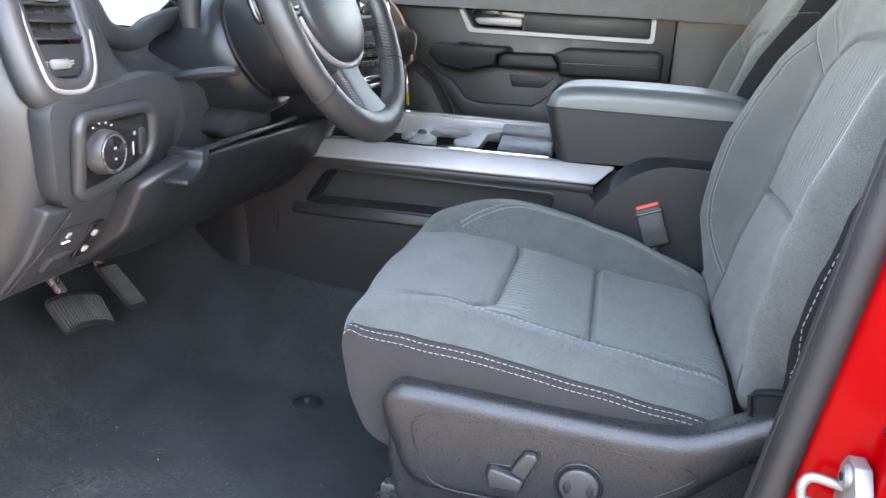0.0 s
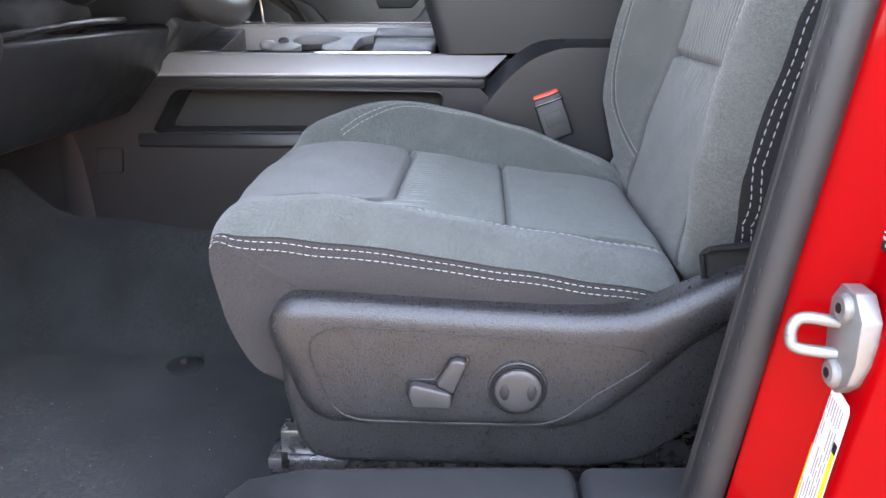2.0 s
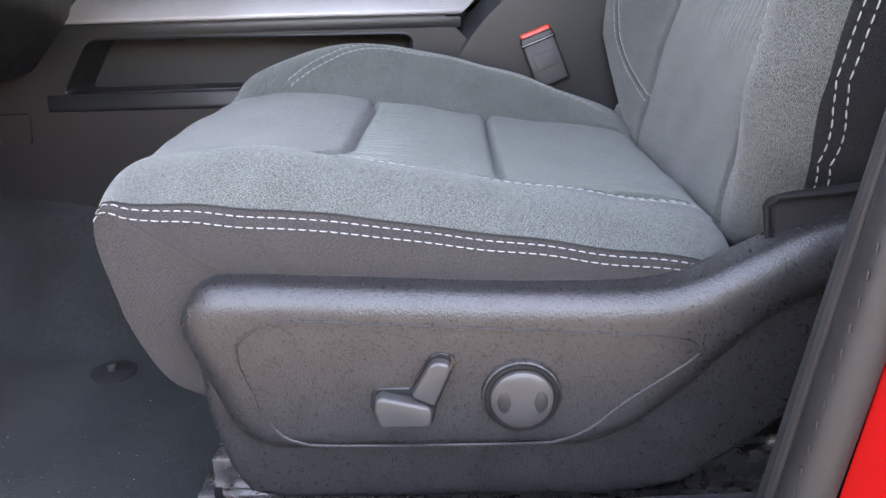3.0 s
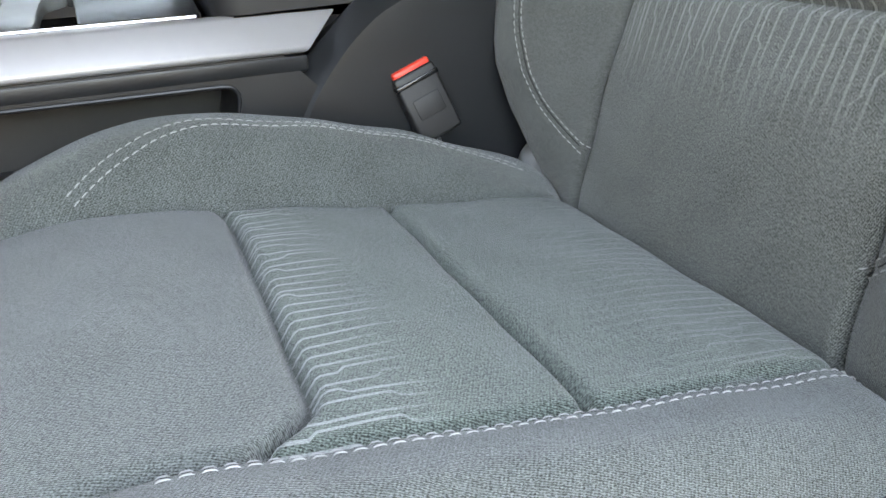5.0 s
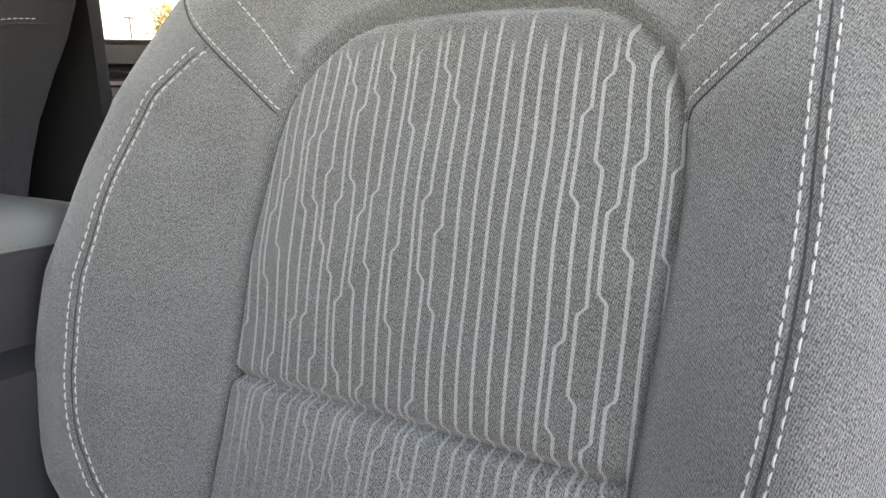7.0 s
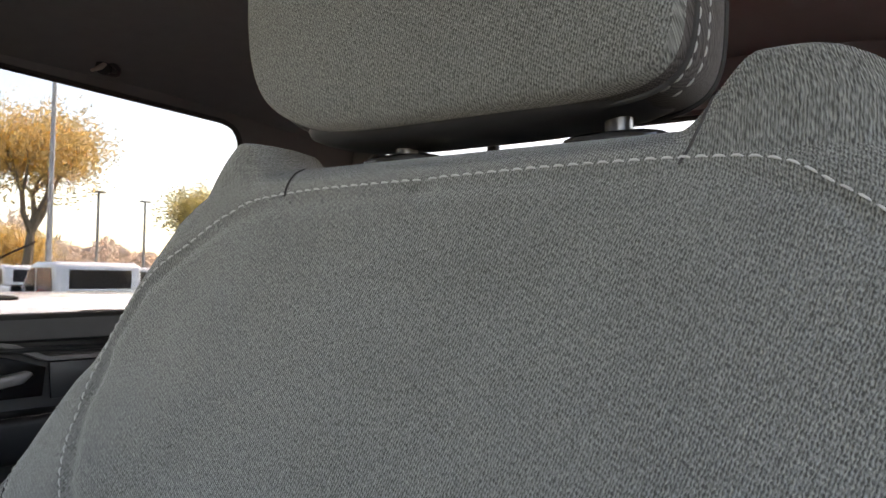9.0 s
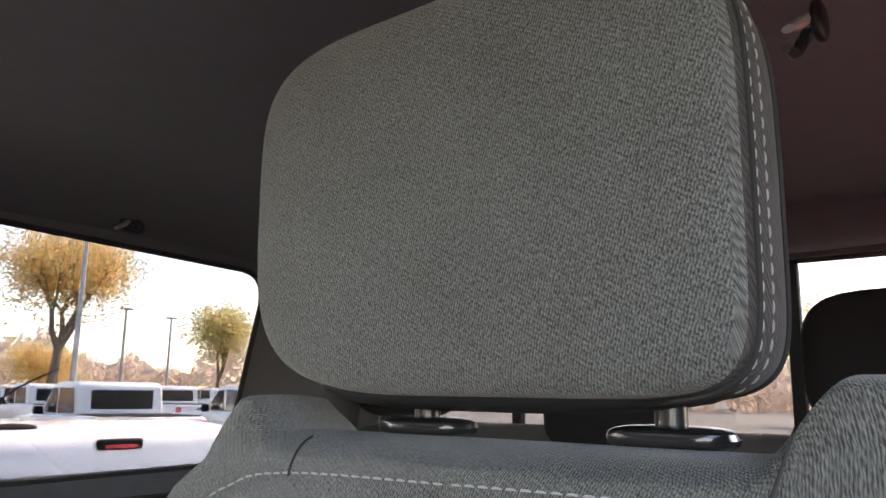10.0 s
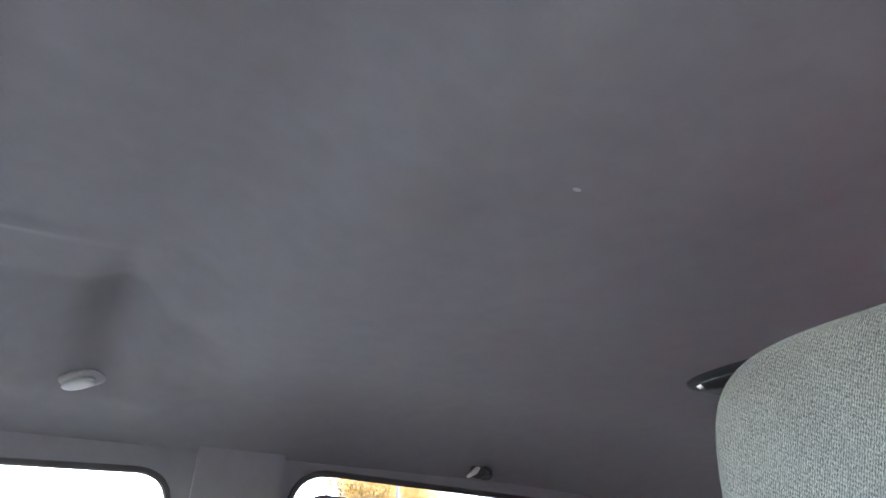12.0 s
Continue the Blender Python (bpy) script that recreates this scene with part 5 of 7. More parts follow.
def far_door(name, x0, x1, front, label):
    door = thing(name, label, "car door", ((x0 + x1) / 2, 1.50, 0.2), "far doors")
    top = 0.846 if front else 0.80
    part("panel", prism([(x0, 0.10), (x1 - (0.02 if front else 0), 0.10), (x1, 0.66), (x1, top), (x0, top)], "y", 1.487, 1.514, 0.008), FAR_TRIM, door)
    part("window_ledge", prism([(1.514, top - 0.01), (1.450, top - 0.008), (1.440, top), (1.446, top + 0.014), (1.514, top + 0.022)], "x", x0, x1, 0.004), PLASTIC_SOFT, door)
    part("ledge_seal", tube([(x0, 1.452, top + 0.018), (x1, 1.452, top + 0.024)], 0.006, 6), RUBBER, door)
    if front:
        outer = rounded_outline([(-0.112, 0.816), (0.066, 0.826), (0.090, 0.820), (0.122, 0.797), (0.488, 0.803), (0.490, 0.712), (-0.058, 0.712)], [0.008, 0.006, 0.008, 0.012, 0.014, 0.012, 0.012], 4)
        inner = rounded_outline([(-0.094, 0.802), (0.058, 0.811), (0.080, 0.806), (0.114, 0.786), (0.476, 0.791), (0.478, 0.7225), (-0.046, 0.7225)], [0.006, 0.006, 0.008, 0.012, 0.010, 0.010, 0.010], 4)
        part("silver_surround", pierced(outer, inner, lambda p, q, k: (p, (1.470, 1.487)[k], q)), SILVER, door, "satin silver trim loop")
        part("infill", prism([(0.108, 0.726), (0.474, 0.726), (0.472, 0.787), (0.118, 0.783)], "y", 1.477, 1.486, 0.003), PLASTIC_PLAIN, door, "dark textured infill")
        part("handle_bowl", prism([(-0.042, 0.727), (0.103, 0.727), (0.106, 0.785), (0.07, 0.801), (-0.085, 0.798)], "y", 1.482, 1.486, 0.001), PLASTIC_GLOSS, door)
        part("bowl_arch", prism([(-0.052, 0.768), (-0.047, 0.793), (0.030, 0.794), (0.040, 0.768), (0.032, 0.766), (0.025, 0.786), (-0.040, 0.786), (-0.044, 0.766)], "y", 1.470, 1.484, 0.002), PLASTIC_SOFT, door)
        part("inside_handle", prism([(-0.040, 0.748), (-0.034, 0.757), (0.098, 0.764), (0.106, 0.757), (0.106, 0.741), (0.098, 0.735), (-0.026, 0.736)], "y", 1.458, 1.478, 0.005, 3), SILVER, door, "satin silver inside handle")
        part("upper_moulding", tube([(0.10, 1.485, 0.815), (0.14, 1.484, 0.812), (0.455, 1.484, 0.818), (0.478, 1.485, 0.806)], 0.005, 8, count=24), PLASTIC_SOFT, door)
        part("switch_pod", prism([(-0.165, 0.645), (-0.158, 0.668), (-0.135, 0.678), (0.070, 0.678), (0.086, 0.668), (0.045, 0.652), (0.041, 0.622), (-0.05, 0.600), (-0.13, 0.612)], "y", 1.405, 1.487, 0.010, 3), VINYL_DARK, door, "dark armrest front with window switch")
        part("window_switch", box((-0.075, 1.42, 0.6775), (-0.005, 1.45, 0.683), 0.002), PLASTIC_GLOSS, door)
        part("pull_cup", prism([(0.046, 0.650), (0.066, 0.662), (0.205, 0.666), (0.228, 0.640), (0.226, 0.618), (0.046, 0.618)], "y", 1.415, 1.487, 0.010, 3), VINYL_DARK, door)
        part("armrest", prism([(0.208, 0.668), (0.250, 0.687), (0.500, 0.694), (0.520, 0.685), (0.520, 0.608), (0.232, 0.606), (0.230, 0.645)], "y", 1.395, 1.487, 0.012, 3), VINYL_DARK, door, "dark padded armrest with pale stitching")
        rows = stitches(lambda a, b: ((a, 1.3945, b), (0, -1, 0)), [(0.236, 0.643), (0.33, 0.646), (0.515, 0.650)], 0.008, 0.7, 0.0007)
        part("stitching", rows, THREAD, door)
        part("lower_pocket", prism([(-0.16, 0.60), (-0.095, 0.565), (-0.052, 0.515), (0.00, 0.506), (0.152, 0.507), (0.20, 0.540), (0.228, 0.582), (0.50, 0.598), (0.52, 0.44), (-0.04, 0.44), (-0.12, 0.52), (-0.20, 0.585)], "y", 1.470, 1.487, 0.008, 3), PLASTIC_SOFT, door, "moulded door pocket rim")
        part("reflector_plate", prism([(0.074, 0.597), (0.088, 0.560), (0.180, 0.562), (0.216, 0.598)], "y", 1.476, 1.487, 0.003), PLASTIC_SOFT, door)
        part("speaker_rib", tube([(-0.30, 1.485, 0.635), (-0.20, 1.476, 0.607), (-0.15, 1.472, 0.571), (-0.098, 1.472, 0.481), (-0.08, 1.474, 0.42)], 0.010, 8, count=24, squash=0.6), PLASTIC_SOFT, door)
        part("speaker_cover", prism([(-0.32, 0.60), (-0.22, 0.58), (-0.17, 0.545), (-0.12, 0.46), (-0.11, 0.40), (-0.32, 0.40)], "y", 1.478, 1.487, 0.006), PLASTIC_PLAIN, door)
    else:
        for k, zz_ in enumerate((0.775, 0.755)):
            part("ledge_rib", tube([(x0 + 0.02, 1.470, zz_ + 0.006), (x1 - 0.02, 1.470, zz_ + 0.002)], 0.006, 8), PLASTIC_SOFT, door)
        silver = rounded_outline([(1.13, 0.777), (1.165, 0.770), (1.222, 0.746), (1.56, 0.744), (1.56, 0.736), (1.218, 0.737), (1.160, 0.761), (1.13, 0.768)], 0.003, 2)
        part("silver_surround", prism(silver, "y", 1.466, 1.486, 0.0015, 1), SILVER, door, "satin silver trim line")
        part("handle_bowl", prism([(1.11, 0.672), (1.22, 0.672), (1.225, 0.725), (1.15, 0.748), (1.11, 0.752)], "y", 1.480, 1.486, 0.002), PLASTIC_GLOSS, door)
        part("inside_handle", prism([(1.115, 0.690), (1.178, 0.700), (1.196, 0.716), (1.188, 0.722), (1.115, 0.712)], "y", 1.462, 1.480, 0.004, 3), SILVER, door, "satin silver inside handle")
        part("infill", prism([(1.235, 0.665), (1.56, 0.665), (1.56, 0.733), (1.230, 0.734)], "y", 1.478, 1.486, 0.003), PLASTIC_SOFT, door)
        part("armrest", prism([(1.05, 0.655), (1.56, 0.648), (1.56, 0.57), (1.05, 0.57)], "y", 1.40, 1.487, 0.016, 4), VINYL_DARK, door, "dark padded armrest")
        part("stitching", stitches(lambda a, b: ((a, 1.405, 0.652), (0, -0.3, 1)), [(1.06, 0), (1.3, 0), (1.55, 0)], 0.008, 0.7, 0.0009), THREAD_DARK, door)
    return door


far_door("front_passenger_door", -0.70, 0.548, True, "dark plastic front door panel with silver trim and padded armrest")
far_door("rear_passenger_door", 0.80, 1.62, False, "dark plastic rear door panel with a silver trim line")

# the driver's own door, swung wide open beside the opening
door = thing("driver_door", "red driver door swung open with a dark inner panel", "car door", (-0.45, -0.30, 0.0))
swing = Matrix.Translation((-0.47, -0.31, 0.0)) @ Matrix.Rotation(radians(-118), 4, "Z")
for name_, mat, y0, y1, grow in (("inner_panel", PLASTIC_SOFT, 0.0, 0.055, 0.03), ("outer_skin", RED, -0.07, -0.0005, 0.0)):
    bm = prism([(0.0 + grow, -0.10 + grow), (1.02 - grow, -0.10 + grow), (1.05 - grow, 0.84), (0.0 + grow, 0.84)], "y", y0, y1, 0.012, 2)
    bm.transform(swing)
    part(name_, bm, mat, door)
bm = tube([(0.0, -0.01, 0.84), (0.35, -0.02, 1.18), (1.03, -0.03, 1.22), (1.05, -0.01, 0.84)], 0.03, 8)
bm.transform(swing)
part("window_frame", bm, RUBBER, door)

# the driver's side above the opening, and the front
solo("side_rail_driver", tube([(-0.35, -0.05, 1.10), (0.0, -0.085, 1.20), (0.5, -0.10, 1.245), (1.2, -0.10, 1.25), (1.98, -0.09, 1.22)], 0.045, 10, count=40, squash=0.8), HEADLINER, "dark cloth roof rail over the driver's door", "roof rail", kind="structure")
solo("rear_quarter_driver", holed(0.90, 1.98, 0.78, 1.25, rounded_outline([(1.0, 0.83), (1.55, 0.83), (1.58, 1.20), (1.02, 1.21)], 0.05), -0.17, -0.07, 0.008, -LEAN), HEADLINER, "dark rear door frame with a window opening", "body side", kind="structure")
solo("rear_side_driver", box((0.92, -0.18, -0.10), (1.98, -0.115, 0.777), 0.005), PLASTIC_PLAIN, "dark rear door panel of the driver's side", "body side", kind="structure")
solo("firewall", box((-1.02, -0.25, -0.12), (-0.955, 1.63, 0.80), 0.01), PLASTIC_PLAIN, "dark bulkhead behind the pedals", "bulkhead", kind="structure")
bm = bmesh.new()
quad = [(-1.05, -0.12, 0.84), (-1.05, 1.50, 0.84), (-0.33, 1.38, 1.27), (-0.33, 0.0, 1.27)]
a_, b_ = [bm.verts.new(q) for q in quad], [bm.verts.new((x + 0.004, y, z - 0.003)) for x, y, z in quad]
bm.faces.new(a_)
bm.faces.new(b_[::-1])
for k in range(4):
    bm.faces.new((a_[(k + 1) % 4], a_[k], b_[k], b_[(k + 1) % 4]))
shield_glass = solo("windscreen", bm, GLASS, "clear windscreen glass", "windscreen", kind="structure")
shield_glass.visible_shadow = False
for yy_ in (-0.10, 1.48):
    inner = 0.10 if yy_ < 0 else -0.10
    solo("screen_pillar", tube([(-1.05, yy_, 0.80), (-0.70, yy_ + inner * 0.4, 1.03), (-0.33, yy_ + inner, 1.25)], 0.040, 10, count=20), HEADLINER, "dark cloth windscreen pillar", "pillar", kind="structure")
solo("screen_header", tube([(-0.34, -0.02, 1.255), (-0.36, 0.69, 1.285), (-0.34, 1.40, 1.255)], 0.035, 10, count=20), HEADLINER, "dark windscreen header", "header", kind="structure")

# rear wall with the sliding window
BACK_HOLE = rounded_outline([(0.02, 0.86), (1.36, 0.86), (1.33, 1.215), (0.05, 1.215)], 0.05)


def back_wall():
    outer = [(-0.12, 0.80), (1.50, 0.80), (1.50, 1.30), (-0.12, 1.30)]
    return pierced(outer, BACK_HOLE, lambda y, z, k: ((1.93, 1.975)[k], y, z))


back = thing("wall_rear", "dark cloth rear cab wall round the sliding window", "cab wall", (1.95, 0.69, 0.8), kind="structure")
part("upper", back_wall(), HEADLINER, back)
part("lower", box((1.93, -0.20, -0.10), (1.99, 1.60, 0.797)), PLASTIC_PLAIN, back)
part("header_pad", pillow((1.895, 0.69, 1.262), (0.11, 1.38, 0.085), (5, 3), 14, 40), HEADLINER, back, "dark cloth header roll")
solo("window_3", box((1.958, 0.01, 0.85), (1.962, 1.37, 1.225)), GLASS_PRIVACY, "tinted sliding rear window glass", "car window", kind="structure")
for yy_ in (0.405, 0.972):
    part("slider_post", box((1.948, yy_ - 0.011, 0.86), (1.972, yy_ + 0.011, 1.22), 0.003), RUBBER, back, "black window slider post")
part("window_seal", tube([(1.945, y, z) for y, z in BACK_HOLE], 0.008, 6, True, up=(1, 0, 0)), RUBBER, back)

# rear bench with three headrests
bench = thing("rear_bench", "dark grey cloth rear bench seat", "bench seat", (1.6, 0.69, 0.0))
part("cushion", pillow((1.48, 0.69, 0.36), (0.50, 1.36, 0.18), (8, 4), 16, 60), CLOTH, bench)
part("base", box((1.30, 0.03, 0.0), (1.72, 1.35, 0.29), 0.02), PLASTIC_PLAIN, bench)
part("backrest", pillow((1.80, 0.69, 0.64), (0.16, 1.38, 0.56), (8, 6), 18, 60, turn=Euler((0, radians(8), 0)).to_matrix()), CLOTH, bench)
for yy_, w in ((0.225, 0.27), (0.69, 0.23), (1.155, 0.27)):
    low = 0.05 if yy_ == 0.69 else 0.0
    hr = part("headrest", pillow((1.80, yy_, 1.03 - low * 1.6), (0.10, w, 0.21 if low == 0 else 0.15), (4, 3.5), 16, 40), CLOTH_BLACK, bench, "black rear headrest")
    for dy in (-0.05, 0.05):
        part("post", lathe([(0.006, 0), (0.006, 0.16)], (1.81, yy_ + dy, 0.86), (0, 0, 1), 10), STEEL, hr)


def hook(name, at, side, label, size=1.0):
    """A coat hook: a base ring and two curled arms."""
    x, y, z = at
    h = thing(name, label, "coat hook", at, "coat hooks")
    mat = PLASTIC_SWITCH
    part("base", pillow((x, y, z), (0.032 * size, 0.012, 0.028 * size), (2.5, 2.5), 10, 20), PLASTIC_PLAIN, h)
    part("curl", tube([(x + 0.010 * size, y - 0.004 * side, z + 0.010 * size), (x + 0.018 * size, y - 0.014 * side, z), (x + 0.012 * size, y - 0.022 * side, z - 0.014 * size), (x - 0.006 * size, y - 0.024 * side, z - 0.017 * size)], [0.004 * size, 0.005 * size, 0.0045 * size, 0.003 * size], 8, count=20), mat, h, "curled hook arm")
    # The tongue's paleness is a painted highlight.
    part("tongue", tube([(x - 0.004 * size, y - 0.006 * side, z + 0.004 * size), (x - 0.016 * size, y - 0.012 * side, z - 0.006 * size), (x - 0.030 * size, y - 0.016 * side, z - 0.014 * size)], [0.006 * size, 0.0075 * size, 0.005 * size], 8, count=14, squash=0.6), HOOK_HIGHLIGHT, h, "hook tongue with its highlight put into the colour")
    return h


hook("coat_hook", (1.233, 1.330, 1.264), 1, "small dark plastic coat hook above the rear window")
hook("coat_hook", (1.165, 0.190, 1.272), -1, "black coat hook on the headliner, its tongue painted pale as a highlight", 1.15)
lamp = thing("dome_lamp", "dark oval roof lamp with a clear lens", "roof lamp", (1.33, 0.76, 1.33))
part("housing", pillow((1.318, 0.75, 1.318), (0.14, 0.22, 0.030), (3, 2.5), 12, 36), PLASTIC_PLAIN, lamp)
part("lens", pillow((1.262, 0.775, 1.304), (0.03, 0.09, 0.014), (3, 2), 10, 24), LENS, lamp, "clear ribbed lens")
solo("ceiling_fleck", pillow((0.80, 0.504, float(roof_height(0.80, 0.504)) - 0.001), (0.008, 0.005, 0.0015), (2, 2), 6, 10), GREY_INK, "small pale fleck stuck on the headliner", "fleck")
clip = thing("visor_clip", "small pale plastic clip on the headliner edge", "clip", (0.535, 1.16, 1.29))
clip_turn = Euler((radians(-22), 0, radians(-62))).to_matrix()
part("base", pillow((0.535, 1.163, 1.291), (0.085, 0.030, 0.010), (3, 2.5), 10, 20, turn=clip_turn), HEADLINER, clip)
part("tab", pillow((0.532, 1.160, 1.284), (0.068, 0.018, 0.010), (2.5, 2.5), 10, 20, turn=clip_turn), PLASTIC_GREY, clip, "pale plastic tab")
# ---- centre console ----
console = thing("center_console", "dark plastic centre console with satin silver edges and side pocket", "console", (0.1, 0.69, 0.1))
SIDE = [(-0.60, 0.08), (0.66, 0.08), (0.66, 0.42), (0.40, 0.42), (0.372, 0.450), (0.360, 0.463), (-0.60, 0.463)]
POCKET = rounded_outline([(-0.198, 0.366), (0.300, 0.372), (0.318, 0.440), (-0.150, 0.443)], [0.014, 0.012, 0.02, 0.02], 6)


def console_side(y0, y1):
    """One side of the console with its pocket sunk into it."""
    bm = pierced(SIDE, POCKET, lambda x, z, k: (x, (y0, y0 + 0.004)[k], z))
    liner = bmesh.new()
    b = [liner.verts.new((x, y0 + 0.0005, z)) for x, z in POCKET]
    c = [liner.verts.new((x * 0.97 + 0.002, y1, z * 0.96 + 0.014)) for x, z in POCKET]
    for k in range(len(b)):
        j = (k + 1) % len(b)
        liner.faces.new((b[k], b[j], c[j], c[k]))
    liner.faces.new(c)
    return bm, liner


side, liner = console_side(0.553, 0.632)
part("pocket_liner", liner, RUBBER, console, "black pocket lining")
part("near_side", side, PLASTIC, console, "grained side wall with an open pocket")
lip = tube([(x, 0.5532, z) for x, z in POCKET], 0.0022, 8, True, up=(0, 1, 0))
part("pocket_lip", lip, PLASTIC, console)
part("pocket_ledge", prism([(0.5545, 0.3655), (0.5525, 0.3650), (0.5490, 0.347), (0.5500, 0.343), (0.5545, 0.340)], "x", -0.222, 0.335, 0.0012, 2), PLASTIC, console, "sloping ledge under the pocket")
part("core", prism([(-0.60, 0.02), (0.70, 0.02), (0.70, 0.47), (0.30, 0.47), (0.30, 0.440), (-0.60, 0.440)], "y", 0.636, 0.777, 0.004), PLASTIC_PLAIN, console)
part("side_fill", prism([(-0.60, 0.02), (0.70, 0.02), (0.70, 0.30), (-0.60, 0.30)], "y", 0.559, 0.640), PLASTIC_PLAIN, console)
part("far_side", prism([(-0.60, 0.02), (0.66, 0.02), (0.66, 0.528), (0.475, 0.53), (0.385, 0.463), (-0.60, 0.463)], "y", 0.780, 0.827, 0.004), PLASTIC, console)
# raised rim running up over the rear box
EDGE = [(0.352, 0.43), (0.388, 0.458), (0.427, 0.493), (0.444, 0.507), (0.463, 0.518), (0.484, 0.524), (0.516, 0.526), (0.66, 0.525)]
CREASE = [(0.36, 0.36), (0.384, 0.413), (0.416, 0.455), (0.450, 0.486), (0.477, 0.501), (0.504, 0.510), (0.536, 0.513), (0.66, 0.512)]


def shoulder_shape():
    """The console's rear shoulder: a flat top, a broad chamfer that climbs beside the armrest, and an upright side."""
    edge, crease = smooth_line(EDGE, 40), smooth_line(CREASE, 40)
    bm = bmesh.new()
    rows = []
    for (x0, z0), (x1, z1) in zip(edge, crease):
        rows.append([bm.verts.new(q) for q in ((x0, 0.606, 0.44), (x0, 0.604, z0), (x0, 0.572, z0), (x1, 0.5485, z1), (x1 + 0.004, 0.5480, z1 - 0.006), (x1 + 0.004, 0.5480, 0.30), (x1 + 0.004, 0.606, 0.30))])
    for a, b in zip(rows, rows[1:]):
        for k in range(7):
            bm.faces.new((a[k], a[(k + 1) % 7], b[(k + 1) % 7], b[k]))
    bm.faces.new(rows[0][::-1])
    bm.faces.new(rows[-1])
    bmesh.ops.recalc_face_normals(bm, faces=bm.faces)
    return bm


part("rear_shoulder", shoulder_shape(), PLASTIC, console, "chamfered shoulder beside the armrest", 30)
part("pocket_brow", prism([(0.5525, 0.445), (0.5515, 0.4615), (0.600, 0.4615), (0.600, 0.445)], "x", -0.60, 0.384, 0.003), PLASTIC, console)
part("foot_ridge", tube([(-0.348, 0.5645, 0.10), (-0.348, 0.5645, 0.23), (-0.352, 0.5645, 0.34), (-0.360, 0.566, 0.42)], [0.048, 0.046, 0.042, 0.036], 24, count=20, squash=0.32, up=(0, 1, 0)), PLASTIC_GLOSS_SOFT, console, "rounded shiny footwell corner")
hatch = rounded_outline([(-0.306, 0.294), (-0.257, 0.294), (-0.252, 0.340), (-0.300, 0.340)], 0.006, 4)
part("access_cover", prism(hatch, "y", 0.5495, 0.556, 0.0012, 1), PLASTIC, console, "small square access cover")
# the satin silver edges with bright beads
for near in (True, False):
    q = (lambda w: w) if near else (lambda w: 2 * YV - w)
    bm = bmesh.new()
    prism([(q(0.5505), 0.4635), (q(0.5495), 0.469), (q(0.575), 0.4985), (q(0.583), 0.5005), (q(0.602), 0.4985), (q(0.602), 0.4635)], "x", -0.60, 0.383, 0.0025, 2, bm=bm)
    for v in bm.verts:
        if v.co.x > 0.3:
            v.co.x += (v.co.z - 0.4635) / 0.035 * 0.0385
    if not near:
        for v in bm.verts:
            v.co.z += 0.04 * max(0, v.co.z - 0.464) / 0.035
    part("silver_edge", bm, SILVER, console, "satin silver console edge")
    rise = 0.0 if near else 0.042
    part("bright_bead", tube([(-0.60, q(0.594), 0.5015 + rise), (0.29, q(0.594), 0.5005 + rise)], 0.0026, 8), CHROME, console, "bright bead")
def deck_z(y):
    """The deck's height, which rises towards the far side."""
    return 0.499 + (y - 0.604) * 0.198


part("deck", prism([(0.604, 0.4405), (0.604, deck_z(0.604)), (0.776, deck_z(0.776)), (0.776, 0.4405)], "x", -0.60, -0.085, 0.002), PLASTIC_PLAIN, console, "dark console deck")
# Well floor coloured near black to deepen the shade inside.
part("well_floor", prism([(0.604, 0.4405), (0.604, deck_z(0.604) - 0.040), (0.776, deck_z(0.776) - 0.040), (0.776, 0.4405)], "x", -0.0845, 0.299), RECESS_SHADE, console, "floor of the console well, its shade put into the colour")


def laid(outline, lo, hi, bevel):
    """A thin plate laid on the sloping deck."""
    bm = prism(outline, "z", lo, hi, bevel, 2)
    for v in bm.verts:
        v.co.z += deck_z(v.co.y)
    return bm


TRAY = smooth_line([(0.018, 0.608), (0.046, 0.616), (0.056, 0.642), (0.048, 0.656), (0.036, 0.664), (0.034, 0.684), (0.046, 0.702), (0.072, 0.709), (0.102, 0.706), (0.119, 0.692), (0.114, 0.674), (0.097, 0.656), (0.092, 0.640), (0.106, 0.612), (0.146, 0.608), (0.151, 0.650), (0.156, 0.694), (0.176, 0.716), (0.172, 0.738), (0.104, 0.736), (0.044, 0.736), (0.012, 0.712), (-0.002, 0.670), (0.000, 0.630)], 120, True)[:-1]
tray = part("cup_holder", laid([tuple(q) for q in TRAY], -0.012, 0.004, 0.003), PLASTIC_GREY, console, "pale grey moulded cup holder, open towards the driver")
part("gripper", pillow((-0.004, 0.640, deck_z(0.64) + 0.004), (0.026, 0.040, 0.018), (3, 2.5), 10, 20), PLASTIC_GREY, tray, "grey ribbed gripper")
part("gripper", pillow((0.019, 0.664, deck_z(0.664) + 0.004), (0.020, 0.012, 0.016), (3, 2.5), 10, 20), PLASTIC_PLAIN, tray, "dark sprung gripper")
part("cup_floor", laid([(0.076 + 0.046 * math.cos(a), 0.672 + 0.046 * math.sin(a)) for a in np.linspace(0, 2 * math.pi, 36, endpoint=False)], -0.0395, -0.034, 0.001), PLASTIC_PLAIN, tray, "dark round cup floor")
part("bin_cover", laid(rounded_outline([(0.186, 0.610), (0.296, 0.610), (0.296, 0.706), (0.182, 0.706)], 0.006, 4), -0.012, 0.001, 0.002), PLASTIC, console, "dark sliding bin cover")
part("rear_ledge", laid([(0.176, 0.712), (0.297, 0.712), (0.297, 0.774), (0.176, 0.774)], -0.012, 0.003, 0.002), PLASTIC_PLAIN, console, "dark ledge behind the bin cover")

